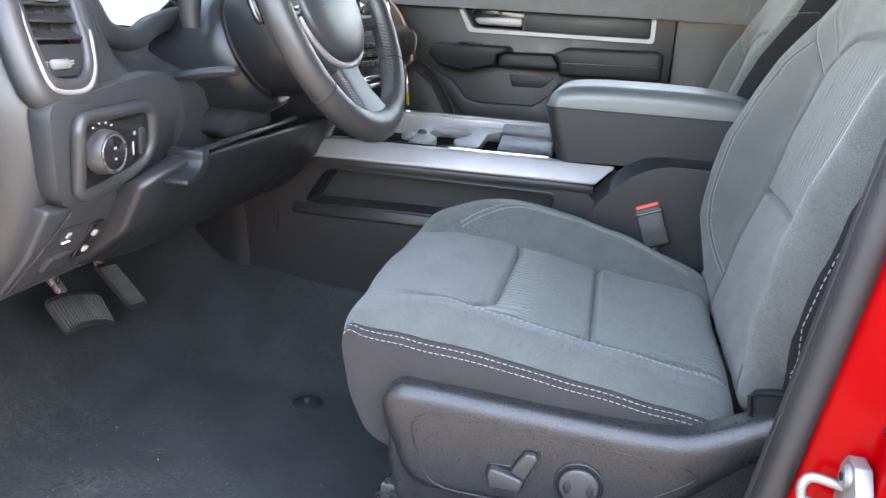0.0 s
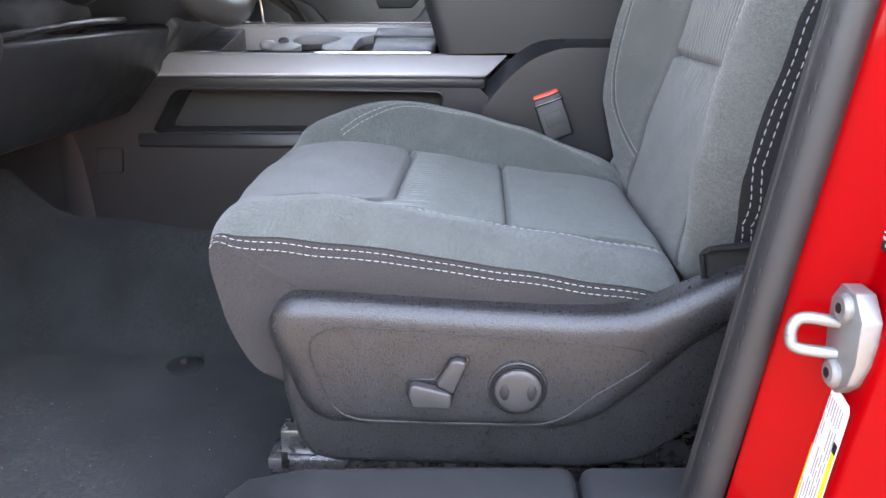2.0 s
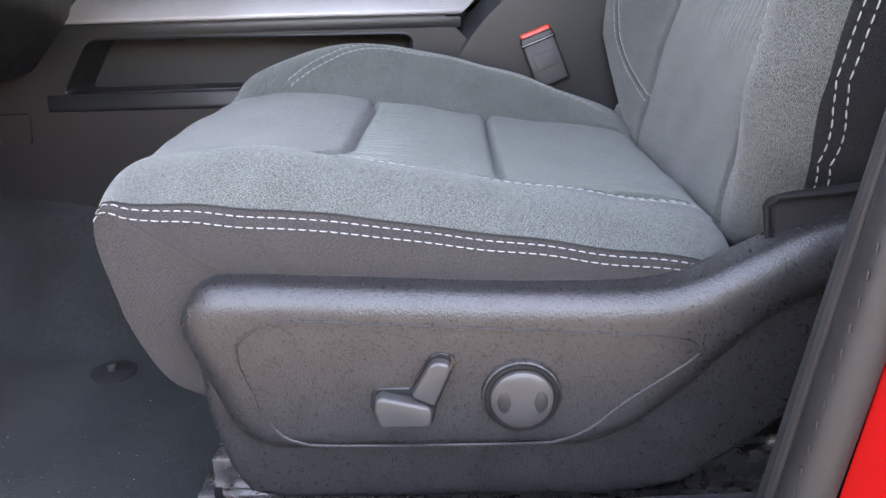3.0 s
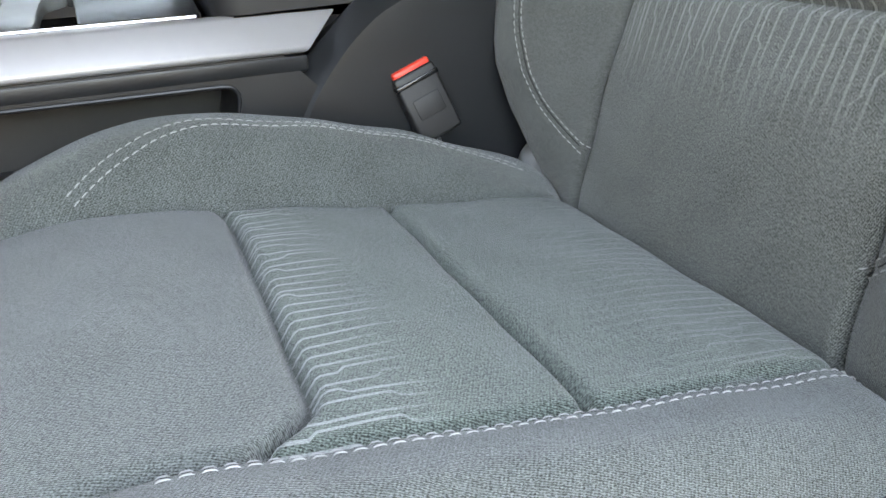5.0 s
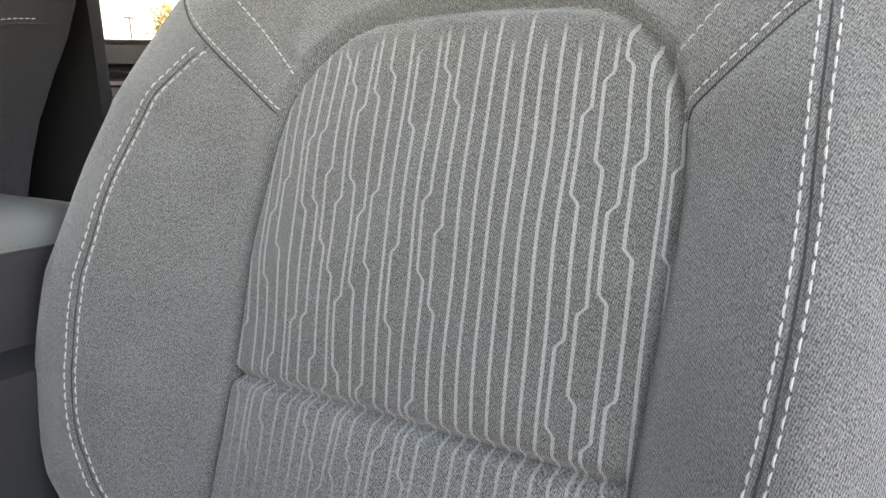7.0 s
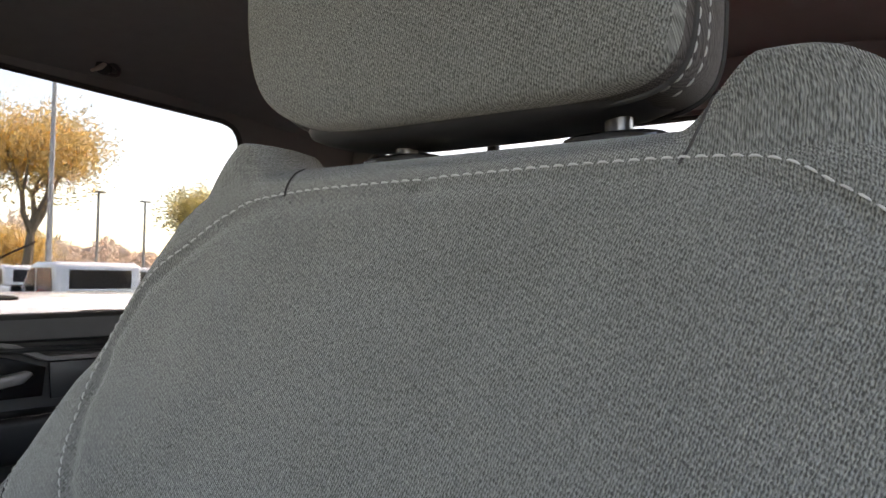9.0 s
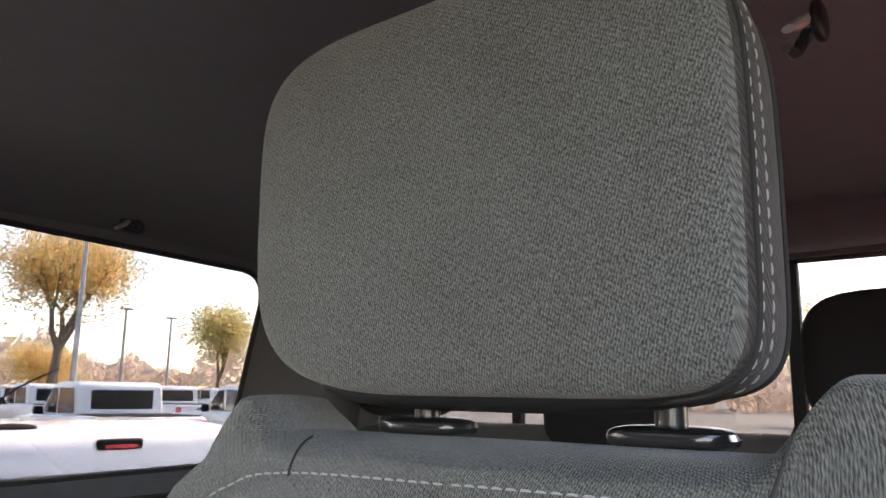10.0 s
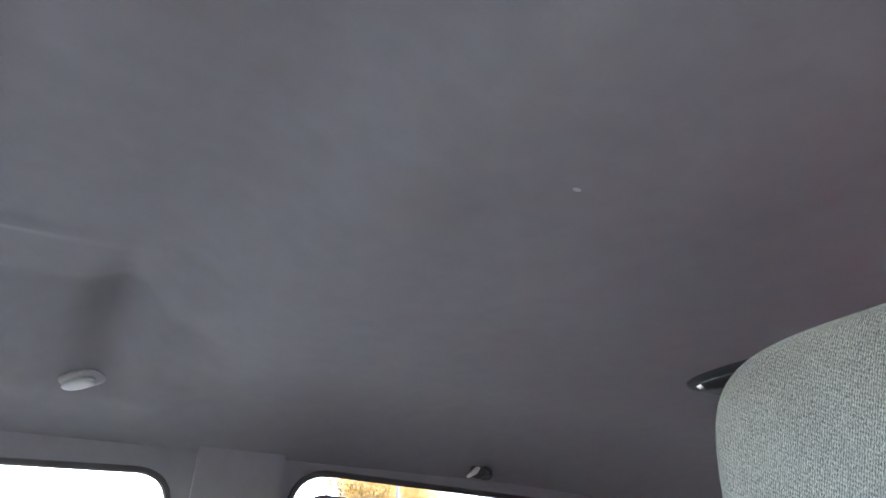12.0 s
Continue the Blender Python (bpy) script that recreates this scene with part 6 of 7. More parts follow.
lid = thing("console_armrest", "padded grey-green vinyl armrest lid on the console", "armrest", (0.46, 0.69, 0.50))
LID = [(0.345, 0.474), (0.314, 0.482), (0.297, 0.530), (0.281, 0.580), (0.279, 0.606), (0.300, 0.634), (0.37, 0.644), (0.50, 0.645), (0.60, 0.640), (0.672, 0.622), (0.690, 0.585), (0.688, 0.530), (0.670, 0.480)]


def lid_shape(points, y0, y1, r, bm=None):
    """A padded block: its side outline swept across with rounded shoulders."""
    line = smooth_line(points, 90, True)[:-1]
    t = np.roll(line, -1, 0) - np.roll(line, 1, 0)
    inward = np.stack([t[:, 1], -t[:, 0]], 1) / np.linalg.norm(t, axis=1)[:, None]
    inward *= np.sign(((line.mean(0) - line) * inward).sum())
    bm2 = bmesh.new()
    rows = []
    steps = 8
    ys = [(y0 + r * (1 - math.cos(t)), math.sin(t)) for t in np.linspace(0, math.pi / 2, steps)] + [(y1 - r * (1 - math.cos(t)), math.sin(t)) for t in np.linspace(math.pi / 2, 0, steps)]
    for y, k in ys:
        p = line + inward * r * (1 - k)
        rows.append([bm2.verts.new((q[0], y, q[1])) for q in p])
    for a, b in zip(rows, rows[1:]):
        for i in range(len(a)):
            j = (i + 1) % len(a)
            bm2.faces.new((a[i], a[j], b[j], b[i]))
    bm2.faces.new(rows[0][::-1])
    bm2.faces.new(rows[-1])
    bmesh.ops.recalc_face_normals(bm2, faces=bm2.faces)
    return joined(bm, bm2)


def lid_half(upper):
    """The padded lid's top or its skirt, cut apart at the stitched seam."""
    bm = lid_shape(LID, 0.576, 0.804, 0.026)
    bmesh.ops.bisect_plane(bm, geom=bm.verts[:] + bm.edges[:] + bm.faces[:], plane_co=(0, 0, 0.5995), plane_no=(0, 0, 1), clear_inner=upper, clear_outer=not upper)
    return bm


pad = part("pad", lid_half(True), VINYL, lid, "grey-green padded vinyl top")
part("skirt", lid_half(False), VINYL_DARK, lid, "dark vinyl skirt below the seam")
part("seam_groove", tube([(0.278, 0.595, 0.5995), (0.283, 0.5805, 0.5995), (0.31, 0.5762, 0.5995), (0.475, 0.5758, 0.5995), (0.65, 0.5762, 0.5995), (0.686, 0.582, 0.5995)], 0.0013, 6, count=60), SEAM, lid)
part("lid_body", prism([(0.312, 0.512), (0.300, 0.58), (0.33, 0.615), (0.65, 0.61), (0.665, 0.55), (0.65, 0.525)], "y", 0.61, 0.77, 0.01), PLASTIC_PLAIN, lid)
rows = stitches(lambda a, b: ((a, 0.5762, b), (0, -1, 0.2)), [(0.30, 0.6035), (0.34, 0.6035), (0.475, 0.6035), (0.62, 0.6035), (0.67, 0.6035)], 0.0075, 0.7, 0.0009)
part("stitching", rows, THREAD_DARK, lid, "fine tone-on-tone stitching")

# seat belt buckle between seat and console
buckle = thing("seat_belt_buckle", "black seat belt buckle with a red release button", "belt buckle", (0.50, 0.53, 0.33))
turn = Matrix.Rotation(radians(-21), 3, "Y") @ Matrix.Rotation(radians(-10), 3, "X")


def turned_box(center, size, bevel, local=(0, 0, 0)):
    bm = bmesh.new()
    bmesh.ops.create_cube(bm, size=1)
    for v in bm.verts:
        v.co = Vector((v.co.x * size[0], v.co.y * size[1], v.co.z * size[2]))
    rounded(bm, bevel, 3)
    bm.transform(Matrix.Translation(center) @ turn.to_4x4() @ Matrix.Translation(local))
    return bm


bc = (0.500, 0.545, 0.400)
part("body", turned_box(bc, (0.048, 0.024, 0.074), 0.004), RUBBER, buckle, "black plastic body")
part("release_button", turned_box(bc, (0.043, 0.019, 0.010), 0.003, (0, 0, 0.038)), RED_BUTTON, buckle, "red release button")
part("collar", turned_box(bc, (0.0495, 0.0255, 0.006), 0.002, (0, 0, 0.026)), PLASTIC_GLOSS, buckle)
part("face_plate", turned_box(bc, (0.030, 0.0016, 0.022), 0.0006, (0, -0.0125, -0.002)), RUBBER, buckle)
part("stalk", tube([(0.508, 0.542, 0.366), (0.522, 0.536, 0.31), (0.54, 0.532, 0.24)], 0.009, 8, count=12, squash=0.5), STEEL_DARK, buckle, "steel cable stalk")

# ---- dashboard ----
dash = thing("dashboard", "dark grey grained dashboard with a silver-edged vent and switch panel", "dashboard", (-0.4, 0.69, 0.4))
PROFILE = [(-1.0, 0.80), (-0.95, 0.845), (-0.55, 0.835), (-0.34, 0.81), (-0.27, 0.77), (-0.225, 0.70), (-0.205, 0.64), (-0.203, 0.60), (-0.210, 0.545), (-0.226, 0.50), (-0.250, 0.44), (-0.300, 0.39), (-0.40, 0.372), (-0.60, 0.40), (-1.0, 0.45)]


def dash_body():
    """The dash swept across the cab: its face bows back at the driver's end and at the middle."""
    line = smooth_line(PROFILE, 70)
    ys = np.linspace(-0.192, 1.54, 110)
    grid = np.zeros((len(ys), len(line), 3))
    for i, y in enumerate(ys):
        end = max(0.0, (-0.140 - y) / 0.057)
        far = max(0.0, (y - 1.40) / 0.14)
        mid = math.exp(-(((y - 0.69) / 0.20) ** 4))
        out = 0.16 * math.exp(-(((y - 0.268) / 0.235) ** 8))
        s = 1 - 0.12 * min(1, end) ** 2.5 - 0.16 * min(1, far) ** 2
        x = -0.6 + (line[:, 0] + 0.6) * s
        z = 0.58 + (line[:, 1] - 0.58) * s
        front = np.clip((line[:, 0] + 0.45) / 0.25, 0, 1)
        low = np.clip((0.50 - line[:, 1]) / 0.1, 0, 1)
        hollow = np.clip((line[:, 1] - 0.64) / 0.05, 0, 1) * front
        grid[i, :, 0] = x + 0.10 * mid * front * np.clip((line[:, 1] - 0.46) / 0.1, 0, 1) - out * hollow - 0.045 * min(1, max(0.0, (y - 0.90) / 0.06)) * np.clip((0.615 - line[:, 1]) / 0.03, 0, 1) * front
        grid[i, :, 1] = y
        grid[i, :, 2] = z
    return grid, line, ys


dgrid, dline, dys = dash_body()
grid_mesh("body", dgrid, np.stack([dgrid[..., 1], dgrid[..., 2]], -1), np.ones((len(dys) - 1, len(dline) - 1), bool), PLASTIC_SOFT, dash, "soft grained dash moulding")
bm = bmesh.new()
bm.faces.new([bm.verts.new(p) for p in dgrid[0]])
bm.faces.new([bm.verts.new(p) for p in dgrid[-1]])
part("end_cap", bm, PLASTIC_SOFT, dash)
# curved cover beside the dash end, towards the door hinges
part("kick_trim", tube([(-0.345, -0.215, 0.86), (-0.275, -0.232, 0.70), (-0.262, -0.238, 0.58), (-0.285, -0.240, 0.46), (-0.34, -0.235, 0.36), (-0.42, -0.22, 0.28)], [0.05, 0.05, 0.05, 0.05, 0.05, 0.05], 14, count=40, squash=1.0, up=(0, 1, 0)), PLASTIC, dash, "grained kick trim")

# air vent in a silver U
def dash_x(z):
    """The dash face's x at a height, left of the wheel."""
    face = [p for p in PROFILE[3:11]]
    return float(np.interp(z, [p[1] for p in face][::-1], [p[0] for p in face][::-1]))


def dash_plate(corners, radius, lift, thick, bevel=0.002, steps=5):
    """A plate over (y, z) corners that follows the dash face's slope."""
    line = rounded_outline(corners, radius, steps)
    bm = bmesh.new()
    lo = [bm.verts.new((dash_x(z) + lift, y, z)) for y, z in line]
    hi = [bm.verts.new((dash_x(z) + lift + thick, y, z)) for y, z in line]
    bm.faces.new(lo)
    bm.faces.new(hi[::-1])
    for k in range(len(lo)):
        j = (k + 1) % len(lo)
        bm.faces.new((lo[j], lo[k], hi[k], hi[j]))
    bmesh.ops.recalc_face_normals(bm, faces=bm.faces)
    rounded(bm, bevel, 2)
    return bm


U_LINE = [(-0.140, 0.805), (-0.150, 0.745), (-0.161, 0.705), (-0.159, 0.660), (-0.149, 0.646), (-0.125, 0.642), (-0.100, 0.644), (-0.082, 0.656), (-0.070, 0.677), (-0.055, 0.717), (-0.034, 0.772), (-0.024, 0.805)]
LEFT_LEG, RIGHT_LEG = U_LINE[:4][::-1], U_LINE[7:]


def vent_span(z, inset):
    """How far the vent's mouth reaches across at a height."""
    y0 = float(np.interp(z, [p[1] for p in LEFT_LEG], [p[0] for p in LEFT_LEG]))
    y1 = float(np.interp(z, [p[1] for p in RIGHT_LEG], [p[0] for p in RIGHT_LEG]))
    return y0 + inset, y1 - inset


def vent_ring(shrink, lift):
    """The bezel's line, drawn in towards the vent's middle and lifted off the dash."""
    return [(dash_x(z) + lift, -0.105 + (y + 0.105) * shrink, 0.72 + (z - 0.72) * (shrink if z < 0.72 else 1.0)) for y, z in U_LINE]


vent = part("vent_pod", tube(vent_ring(1.10, 0.006), 0.017, 14, count=70, up=(1, 0, 0)), PLASTIC_SOFT, dash, "raised vent surround")
part("vent_mouth", dash_plate([(-0.150, 0.80), (-0.160, 0.700), (-0.150, 0.650), (-0.090, 0.650), (-0.066, 0.690), (-0.030, 0.80)], 0.008, -0.002, 0.005, 0.001), RUBBER, vent, "black vent throat")
part("silver_u", tube(vent_ring(0.91, 0.0150), 0.0074, 12, count=70, up=(1, 0, 0), squash=0.8), PLASTIC_SWITCH, vent, "satin grey U-shaped bezel")
part("chrome_line", tube(vent_ring(1.0, 0.0205), 0.0030, 8, count=70, up=(1, 0, 0)), SILVER, vent, "bright bezel edge")
for k in range(6):
    z = 0.7015 + k * 0.0178
    y0, y1 = vent_span(z, 0.010)
    bm = box((-0.009, y0, -0.0014), (0.008, y1, 0.0014), 0.0008, 1)
    bm.transform(Matrix.Translation((dash_x(z) + 0.0115, 0, z)) @ Matrix.Rotation(radians(24), 4, "Y"))
    part("vane", bm, RUBBER, vent)
for k in range(5):
    y = -0.136 + k * 0.017
    bm = tube([(dash_x(z) + 0.0055, y + (z - 0.70) * 0.22, z) for z in (0.693, 0.72, 0.75, 0.79)], 0.0022, 6, squash=0.5)
    part("upright_vane", bm, PLASTIC_PLAIN, vent)
part("vent_tab", box((dash_x(0.742) + 0.014, -0.112, 0.7375), (dash_x(0.742) + 0.026, -0.082, 0.7455), 0.003), PLASTIC_GREY, vent, "grey vent tab")
part("vent_sill", dash_plate([(-0.150, 0.692), (-0.149, 0.662), (-0.138, 0.651), (-0.104, 0.651), (-0.088, 0.664), (-0.074, 0.692)], [0.002, 0.008, 0.01, 0.012, 0.01, 0.002], 0.002, 0.013, 0.002), PLASTIC_PLAIN, vent, "dark sill under the vanes")
part("vent_wheel", box((dash_x(0.672) + 0.012, -0.139, 0.6660), (dash_x(0.672) + 0.0205, -0.108, 0.6775), 0.004), PLASTIC_GREY, vent, "ribbed vent wheel")
for yy_ in (-0.1445, -0.1035):
    for dz in (-0.003, 0.0, 0.003):
        part("vent_mark", box((dash_x(0.672) + 0.0146, yy_ - 0.0030, 0.6715 + dz - 0.0008), (dash_x(0.672) + 0.0158, yy_ + 0.0030, 0.6715 + dz + 0.0008), 0.0002, 1), GREY_INK, vent)

# headlamp switch panel
INSET = [(-0.128, 0.612), (0.012, 0.617), (0.018, 0.558), (-0.012, 0.534), (-0.118, 0.517)]
pod = part("switch_pod", dash_plate([(-0.172, 0.632), (0.068, 0.660), (0.094, 0.620), (0.092, 0.562), (0.02, 0.522), (-0.118, 0.500), (-0.158, 0.525)], [0.022, 0.034, 0.03, 0.03, 0.06, 0.03, 0.03], -0.004, 0.027, 0.010, 9), PLASTIC_SOFT, dash, "raised switch surround")
part("inset", dash_plate(INSET, 0.017, 0.0195, 0.0045, 0.001, 8), PLASTIC_GLOSS, pod, "black switch plate")
part("inset_lip", tube([(dash_x(z) + 0.0215, y, z) for y, z in rounded_outline(INSET, 0.020, 8)], 0.0085, 14, True, up=(1, 0, 0)), PLASTIC_SOFT, pod)
kx = dash_x(0.570) + 0.022
knob = part("headlamp_knob", lathe([(0.0275, 0), (0.0265, 0.010), (0.0255, 0.018), (0.0245, 0.0205)], (kx, -0.088, 0.570), (1, 0, 0.02), 40), PLASTIC_SWITCH, pod, "round headlamp knob")
part("knob_ring", tube([(kx + 0.0208, -0.088 + 0.0215 * math.cos(a), 0.570 + 0.0215 * math.sin(a)) for a in np.linspace(0, 2 * math.pi, 40, endpoint=False)], 0.0008, 8, True, up=(1, 0, 0)), STEEL_DARK, knob, "bright knob ring")
part("knob_cap", lathe([(0.0195, 0), (0.0195, 0.0016), (0.018, 0.0024)], (kx + 0.0195, -0.088, 0.570), (1, 0, 0), 36), PLASTIC_GLOSS, knob)
for zz_ in (0.576, 0.563):
    part("lamp_mark", box((kx + 0.0216, -0.0903, zz_ - 0.0015), (kx + 0.0222, -0.0857, zz_ + 0.0015), 0.0007, 1), GREY_INK, knob)
for k, a in enumerate((118, 98, 78, 60)):
    r = 0.0345
    y, z = -0.088 + r * math.cos(radians(a)), 0.570 + r * math.sin(radians(a))
    part("setting_mark", box((dash_x(z) + 0.0238, y - 0.0017, z - 0.0009), (dash_x(z) + 0.0244, y + 0.0017, z + 0.0009), 0.0004, 1), WHITE_INK, pod)
part("setting_mark", box((dash_x(0.56) + 0.0238, -0.1228, 0.558), (dash_x(0.56) + 0.0244, -0.1200, 0.562), 0.0006, 1), GREY_INK, pod)
part("dimmer_wheel", box((dash_x(0.572) + 0.022, -0.017, 0.556), (dash_x(0.572) + 0.0295, -0.005, 0.590), 0.003), PLASTIC_PLAIN, pod, "ribbed dimmer wheel")
part("dimmer_mark", box((dash_x(0.566) + 0.0238, -0.0260, 0.556), (dash_x(0.566) + 0.0246, -0.0242, 0.574), 0.0005, 1), WHITE_INK, pod)
part("dimmer_mark", box((dash_x(0.588) + 0.0238, -0.0268, 0.582), (dash_x(0.588) + 0.0244, -0.0222, 0.587), 0.0006, 1), GREY_INK, pod)

# lower panel with the parking brake and pedal switches
low = part("lower_panel", prism([(-0.232, 0.515), (-0.205, 0.507), (-0.240, 0.445), (-0.290, 0.386), (-0.335, 0.372), (-0.345, 0.40)], "y", -0.158, 0.055, 0.006, 3), PLASTIC_SOFT, dash, "lower dash panel")
def low_x(z):
    return float(np.interp(z, [0.386, 0.445, 0.507], [-0.290, -0.240, -0.205]))
def low_plate(y0, y1, z0, z1, lift, mat, name, label="", bevel=0.002):
    bm = bmesh.new()
    pts = [(y0, z0), (y1, z0), (y1, z1), (y0, z1)]
    lo = [bm.verts.new((low_x(z) - 0.004, y, z)) for y, z in pts]
    hi = [bm.verts.new((low_x(z) + lift, y, z - lift * 0.6)) for y, z in pts]
    bm.faces.new(lo)
    bm.faces.new(hi[::-1])
    for k in range(4):
        bm.faces.new((lo[(k + 1) % 4], lo[k], hi[k], hi[(k + 1) % 4]))
    bmesh.ops.recalc_face_normals(bm, faces=bm.faces)
    rounded(bm, bevel, 2)
    return part(name, bm, mat, low, label)
low_plate(-0.122, -0.076, 0.414, 0.476, 0.0015, PLASTIC_PLAIN, "parking_brake_recess")
low_plate(-0.118, -0.080, 0.418, 0.440, 0.006, PLASTIC_SOFT, "parking_brake_switch", "sloping parking brake switch", 0.003)
low_plate(-0.1025, -0.0955, 0.4605, 0.4675, 0.0025, GREY_INK, "brake_mark", "", 0.0012)
low_plate(-0.1055, -0.0925, 0.4535, 0.4555, 0.0025, WHITE_INK, "brake_mark", "", 0.0004)
low_plate(-0.062, -0.038, 0.420, 0.472, 0.004, PLASTIC_GLOSS, "pedal_switch", "two-way pedal switch")
for z0 in (0.428, 0.452):
    low_plate(-0.0535, -0.0465, z0 + 0.001, z0 + 0.008, 0.0055, GREY_INK, "pedal_mark", "", 0.001)
part("panel_seam", tube([(low_x(0.500) + 0.004, 0.052, 0.500), (low_x(0.45) + 0.003, 0.040, 0.45), (low_x(0.40) + 0.003, 0.005, 0.398), (-0.293, -0.05, 0.388)], 0.0016, 6, count=30), SEAM, low)
part("panel_seam", tube([(low_x(0.500) + 0.004, -0.118, 0.500), (low_x(0.47) + 0.003, -0.132, 0.47), (low_x(0.40) + 0.003, -0.156, 0.398)], 0.0016, 6, count=30), SEAM, low)
# knee panel right of the switches, under the column
def knee_shape():
    """The knee panel, drawn back and down at its outer end."""
    bm = prism([(-0.165, 0.552), (-0.140, 0.545), (-0.170, 0.47), (-0.235, 0.400), (-0.33, 0.372), (-0.36, 0.42)], "y", -0.030, 0.560)
    for y in (0.0, 0.03, 0.06):
        bmesh.ops.bisect_plane(bm, geom=bm.verts[:] + bm.edges[:] + bm.faces[:], plane_co=(0, y, 0), plane_no=(0, 1, 0))
    for v in bm.verts:
        k = max(0.0, 0.07 - v.co.y)
        v.co.x -= 3.2 * k * k
        v.co.z -= 3.0 * k * k * max(0.0, min(1.0, (v.co.z - 0.40) / 0.1))
    rounded(bm, 0.008, 3)
    return bm


knee = part("knee_panel", knee_shape(), PLASTIC, dash, "dark knee panel")
part("knee_ledge", tube([(-0.150, 0.075, 0.549), (-0.140, 0.17, 0.557), (-0.134, 0.28, 0.562), (-0.15, 0.40, 0.56)], 0.0045, 8, count=24), PLASTIC, knee)
RELEASE = smooth_line([(0.040, 0.554), (0.036, 0.536), (0.018, 0.520), (-0.012, 0.5145), (-0.020, 0.519), (-0.012, 0.5245), (0.008, 0.530), (0.020, 0.541), (0.022, 0.555)], 44, True)[:-1]
part("hood_release", prism([(p[0] + 0.022, p[1]) for p in RELEASE], "x", -0.180, -0.126, 0.004, 2), PLASTIC, knee, "hooked hood release lever")
part("knee_screw", pillow((-0.275, 0.118, 0.399), (0.010, 0.012, 0.006), (3, 3), 6, 10), STEEL, knee)
part("tunnel_trim", prism([(-0.60, 0.30), (-0.20, 0.44), (-0.16, 0.50), (-0.12, 0.545), (-0.14, 0.57), (-0.4, 0.60), (-0.6, 0.6)], "y", 0.545, 0.835, 0.012, 3), PLASTIC_SOFT, dash, "centre stack base")
# centre stack: screen, buttons and a silver edge
stack = part("center_stack", prism([(-0.30, 0.84), (-0.17, 0.82), (-0.105, 0.66), (-0.08, 0.58), (-0.12, 0.56), (-0.32, 0.60)], "y", 0.57, 0.81, 0.010, 3), PLASTIC_GLOSS, dash, "glossy black centre stack")
part("screen", prism([(-0.158, 0.800), (-0.118, 0.702), (-0.121, 0.701), (-0.161, 0.799)], "y", 0.60, 0.78, 0.0005, 1, shear=None), CLUSTER, stack, "dark touch screen")
part("screen_shift", prism([(-0.1555, 0.798), (-0.1165, 0.703), (-0.1175, 0.7026), (-0.1565, 0.7976)], "y", 0.585, 0.66, 0.0002, 1), glowing("lit_map_screen", (0.62, 0.50, 0.30), 0.045), stack, "lit beige map on the screen")
for r_ in range(3):
    for c_ in range(5):
        zz_ = 0.684 - r_ * 0.017
        part("button", box((-0.108 + r_ * 0.006, 0.59 + c_ * 0.036, zz_ - 0.005), (-0.098 + r_ * 0.006, 0.616 + c_ * 0.036, zz_ + 0.005), 0.002), PLASTIC_PLAIN, stack)
part("silver_bar", box((-0.088, 0.575, 0.618), (-0.078, 0.805, 0.626), 0.003), CHROME, stack)
part("silver_bar", box((-0.084, 0.575, 0.604), (-0.074, 0.805, 0.611), 0.003), CHROME, stack)
part("dash_pad", pillow((-0.30, 1.165, 0.672), (0.22, 0.58, 0.115), (5, 3), 16, 40), PAD_MATTE, dash, "padded lower dash on the far side")
part("far_vent_ring", tube([(-0.165, 0.93 + 0.05 * math.cos(a), 0.77 + 0.035 * math.sin(a)) for a in np.linspace(0, 2 * math.pi, 24, endpoint=False)], 0.005, 8, True, up=(1, 0, 0)), CHROME, dash)

tie = thing("plastic_tie", "thin white plastic tie with a yellow band beside the dash", "tie", (-0.215, 1.358, 0.55))
part("strip", tube([(-0.216, 1.326, 0.630), (-0.213, 1.350, 0.575), (-0.214, 1.372, 0.525)], 0.0026, 8, count=12, squash=0.5), WHITE_INK, tie)
part("yellow_band", tube([(-0.214, 1.372, 0.525), (-0.215, 1.388, 0.488)], 0.0036, 8, squash=0.6), YELLOW_INK, tie, "yellow end band")

# instrument cluster and its hood
cl = part("instrument_hood", tube([(-0.268, -0.006, 0.772), (-0.262, 0.010, 0.736), (-0.262, 0.042, 0.702), (-0.266, 0.104, 0.692), (-0.272, 0.168, 0.712), (-0.275, 0.268, 0.725), (-0.272, 0.368, 0.712), (-0.266, 0.432, 0.692), (-0.262, 0.494, 0.702), (-0.262, 0.526, 0.736), (-0.268, 0.542, 0.772), (-0.258, 0.51, 0.835), (-0.25, 0.268, 0.85), (-0.258, 0.026, 0.835)], 0.016, 10, True, count=80, up=(1, 0, 0)), PLASTIC_SOFT, dash, "rounded instrument hood")
face = rounded_outline([(0.025, 0.69), (0.511, 0.69), (0.511, 0.84), (0.025, 0.84)], 0.03, 5)
bm = bmesh.new()
lo = [bm.verts.new((-0.335 + (z - 0.69) * -0.28, y, z)) for y, z in face]
bm.faces.new(lo)
part("instrument_glass", bm, CLUSTER, cl, "shiny instrument glass")

# ---- steering column and wheel ----
wheel = thing("steering_wheel", "black leather steering wheel with silver spoke trim and cross stitching", "steering wheel", (-0.03, YC, 0.735))
W0 = Vector((-0.0278, 0.265, 0.7503))
AX = Vector((0.9103, -0.0423, 0.4119))  # towards the driver
RT = Vector((0.0464, 0.9989, 0))
UPW = AX.cross(RT)
RIM_R, RIM_W, RIM_H = 0.1868, 0.0212, 0.0205


def wp(r, a, h=0.0):
    """A point of the wheel: radius, angle from the right, height towards the driver."""
    return W0 + RT * (r * math.cos(a)) + UPW * (r * math.sin(a)) + AX * h


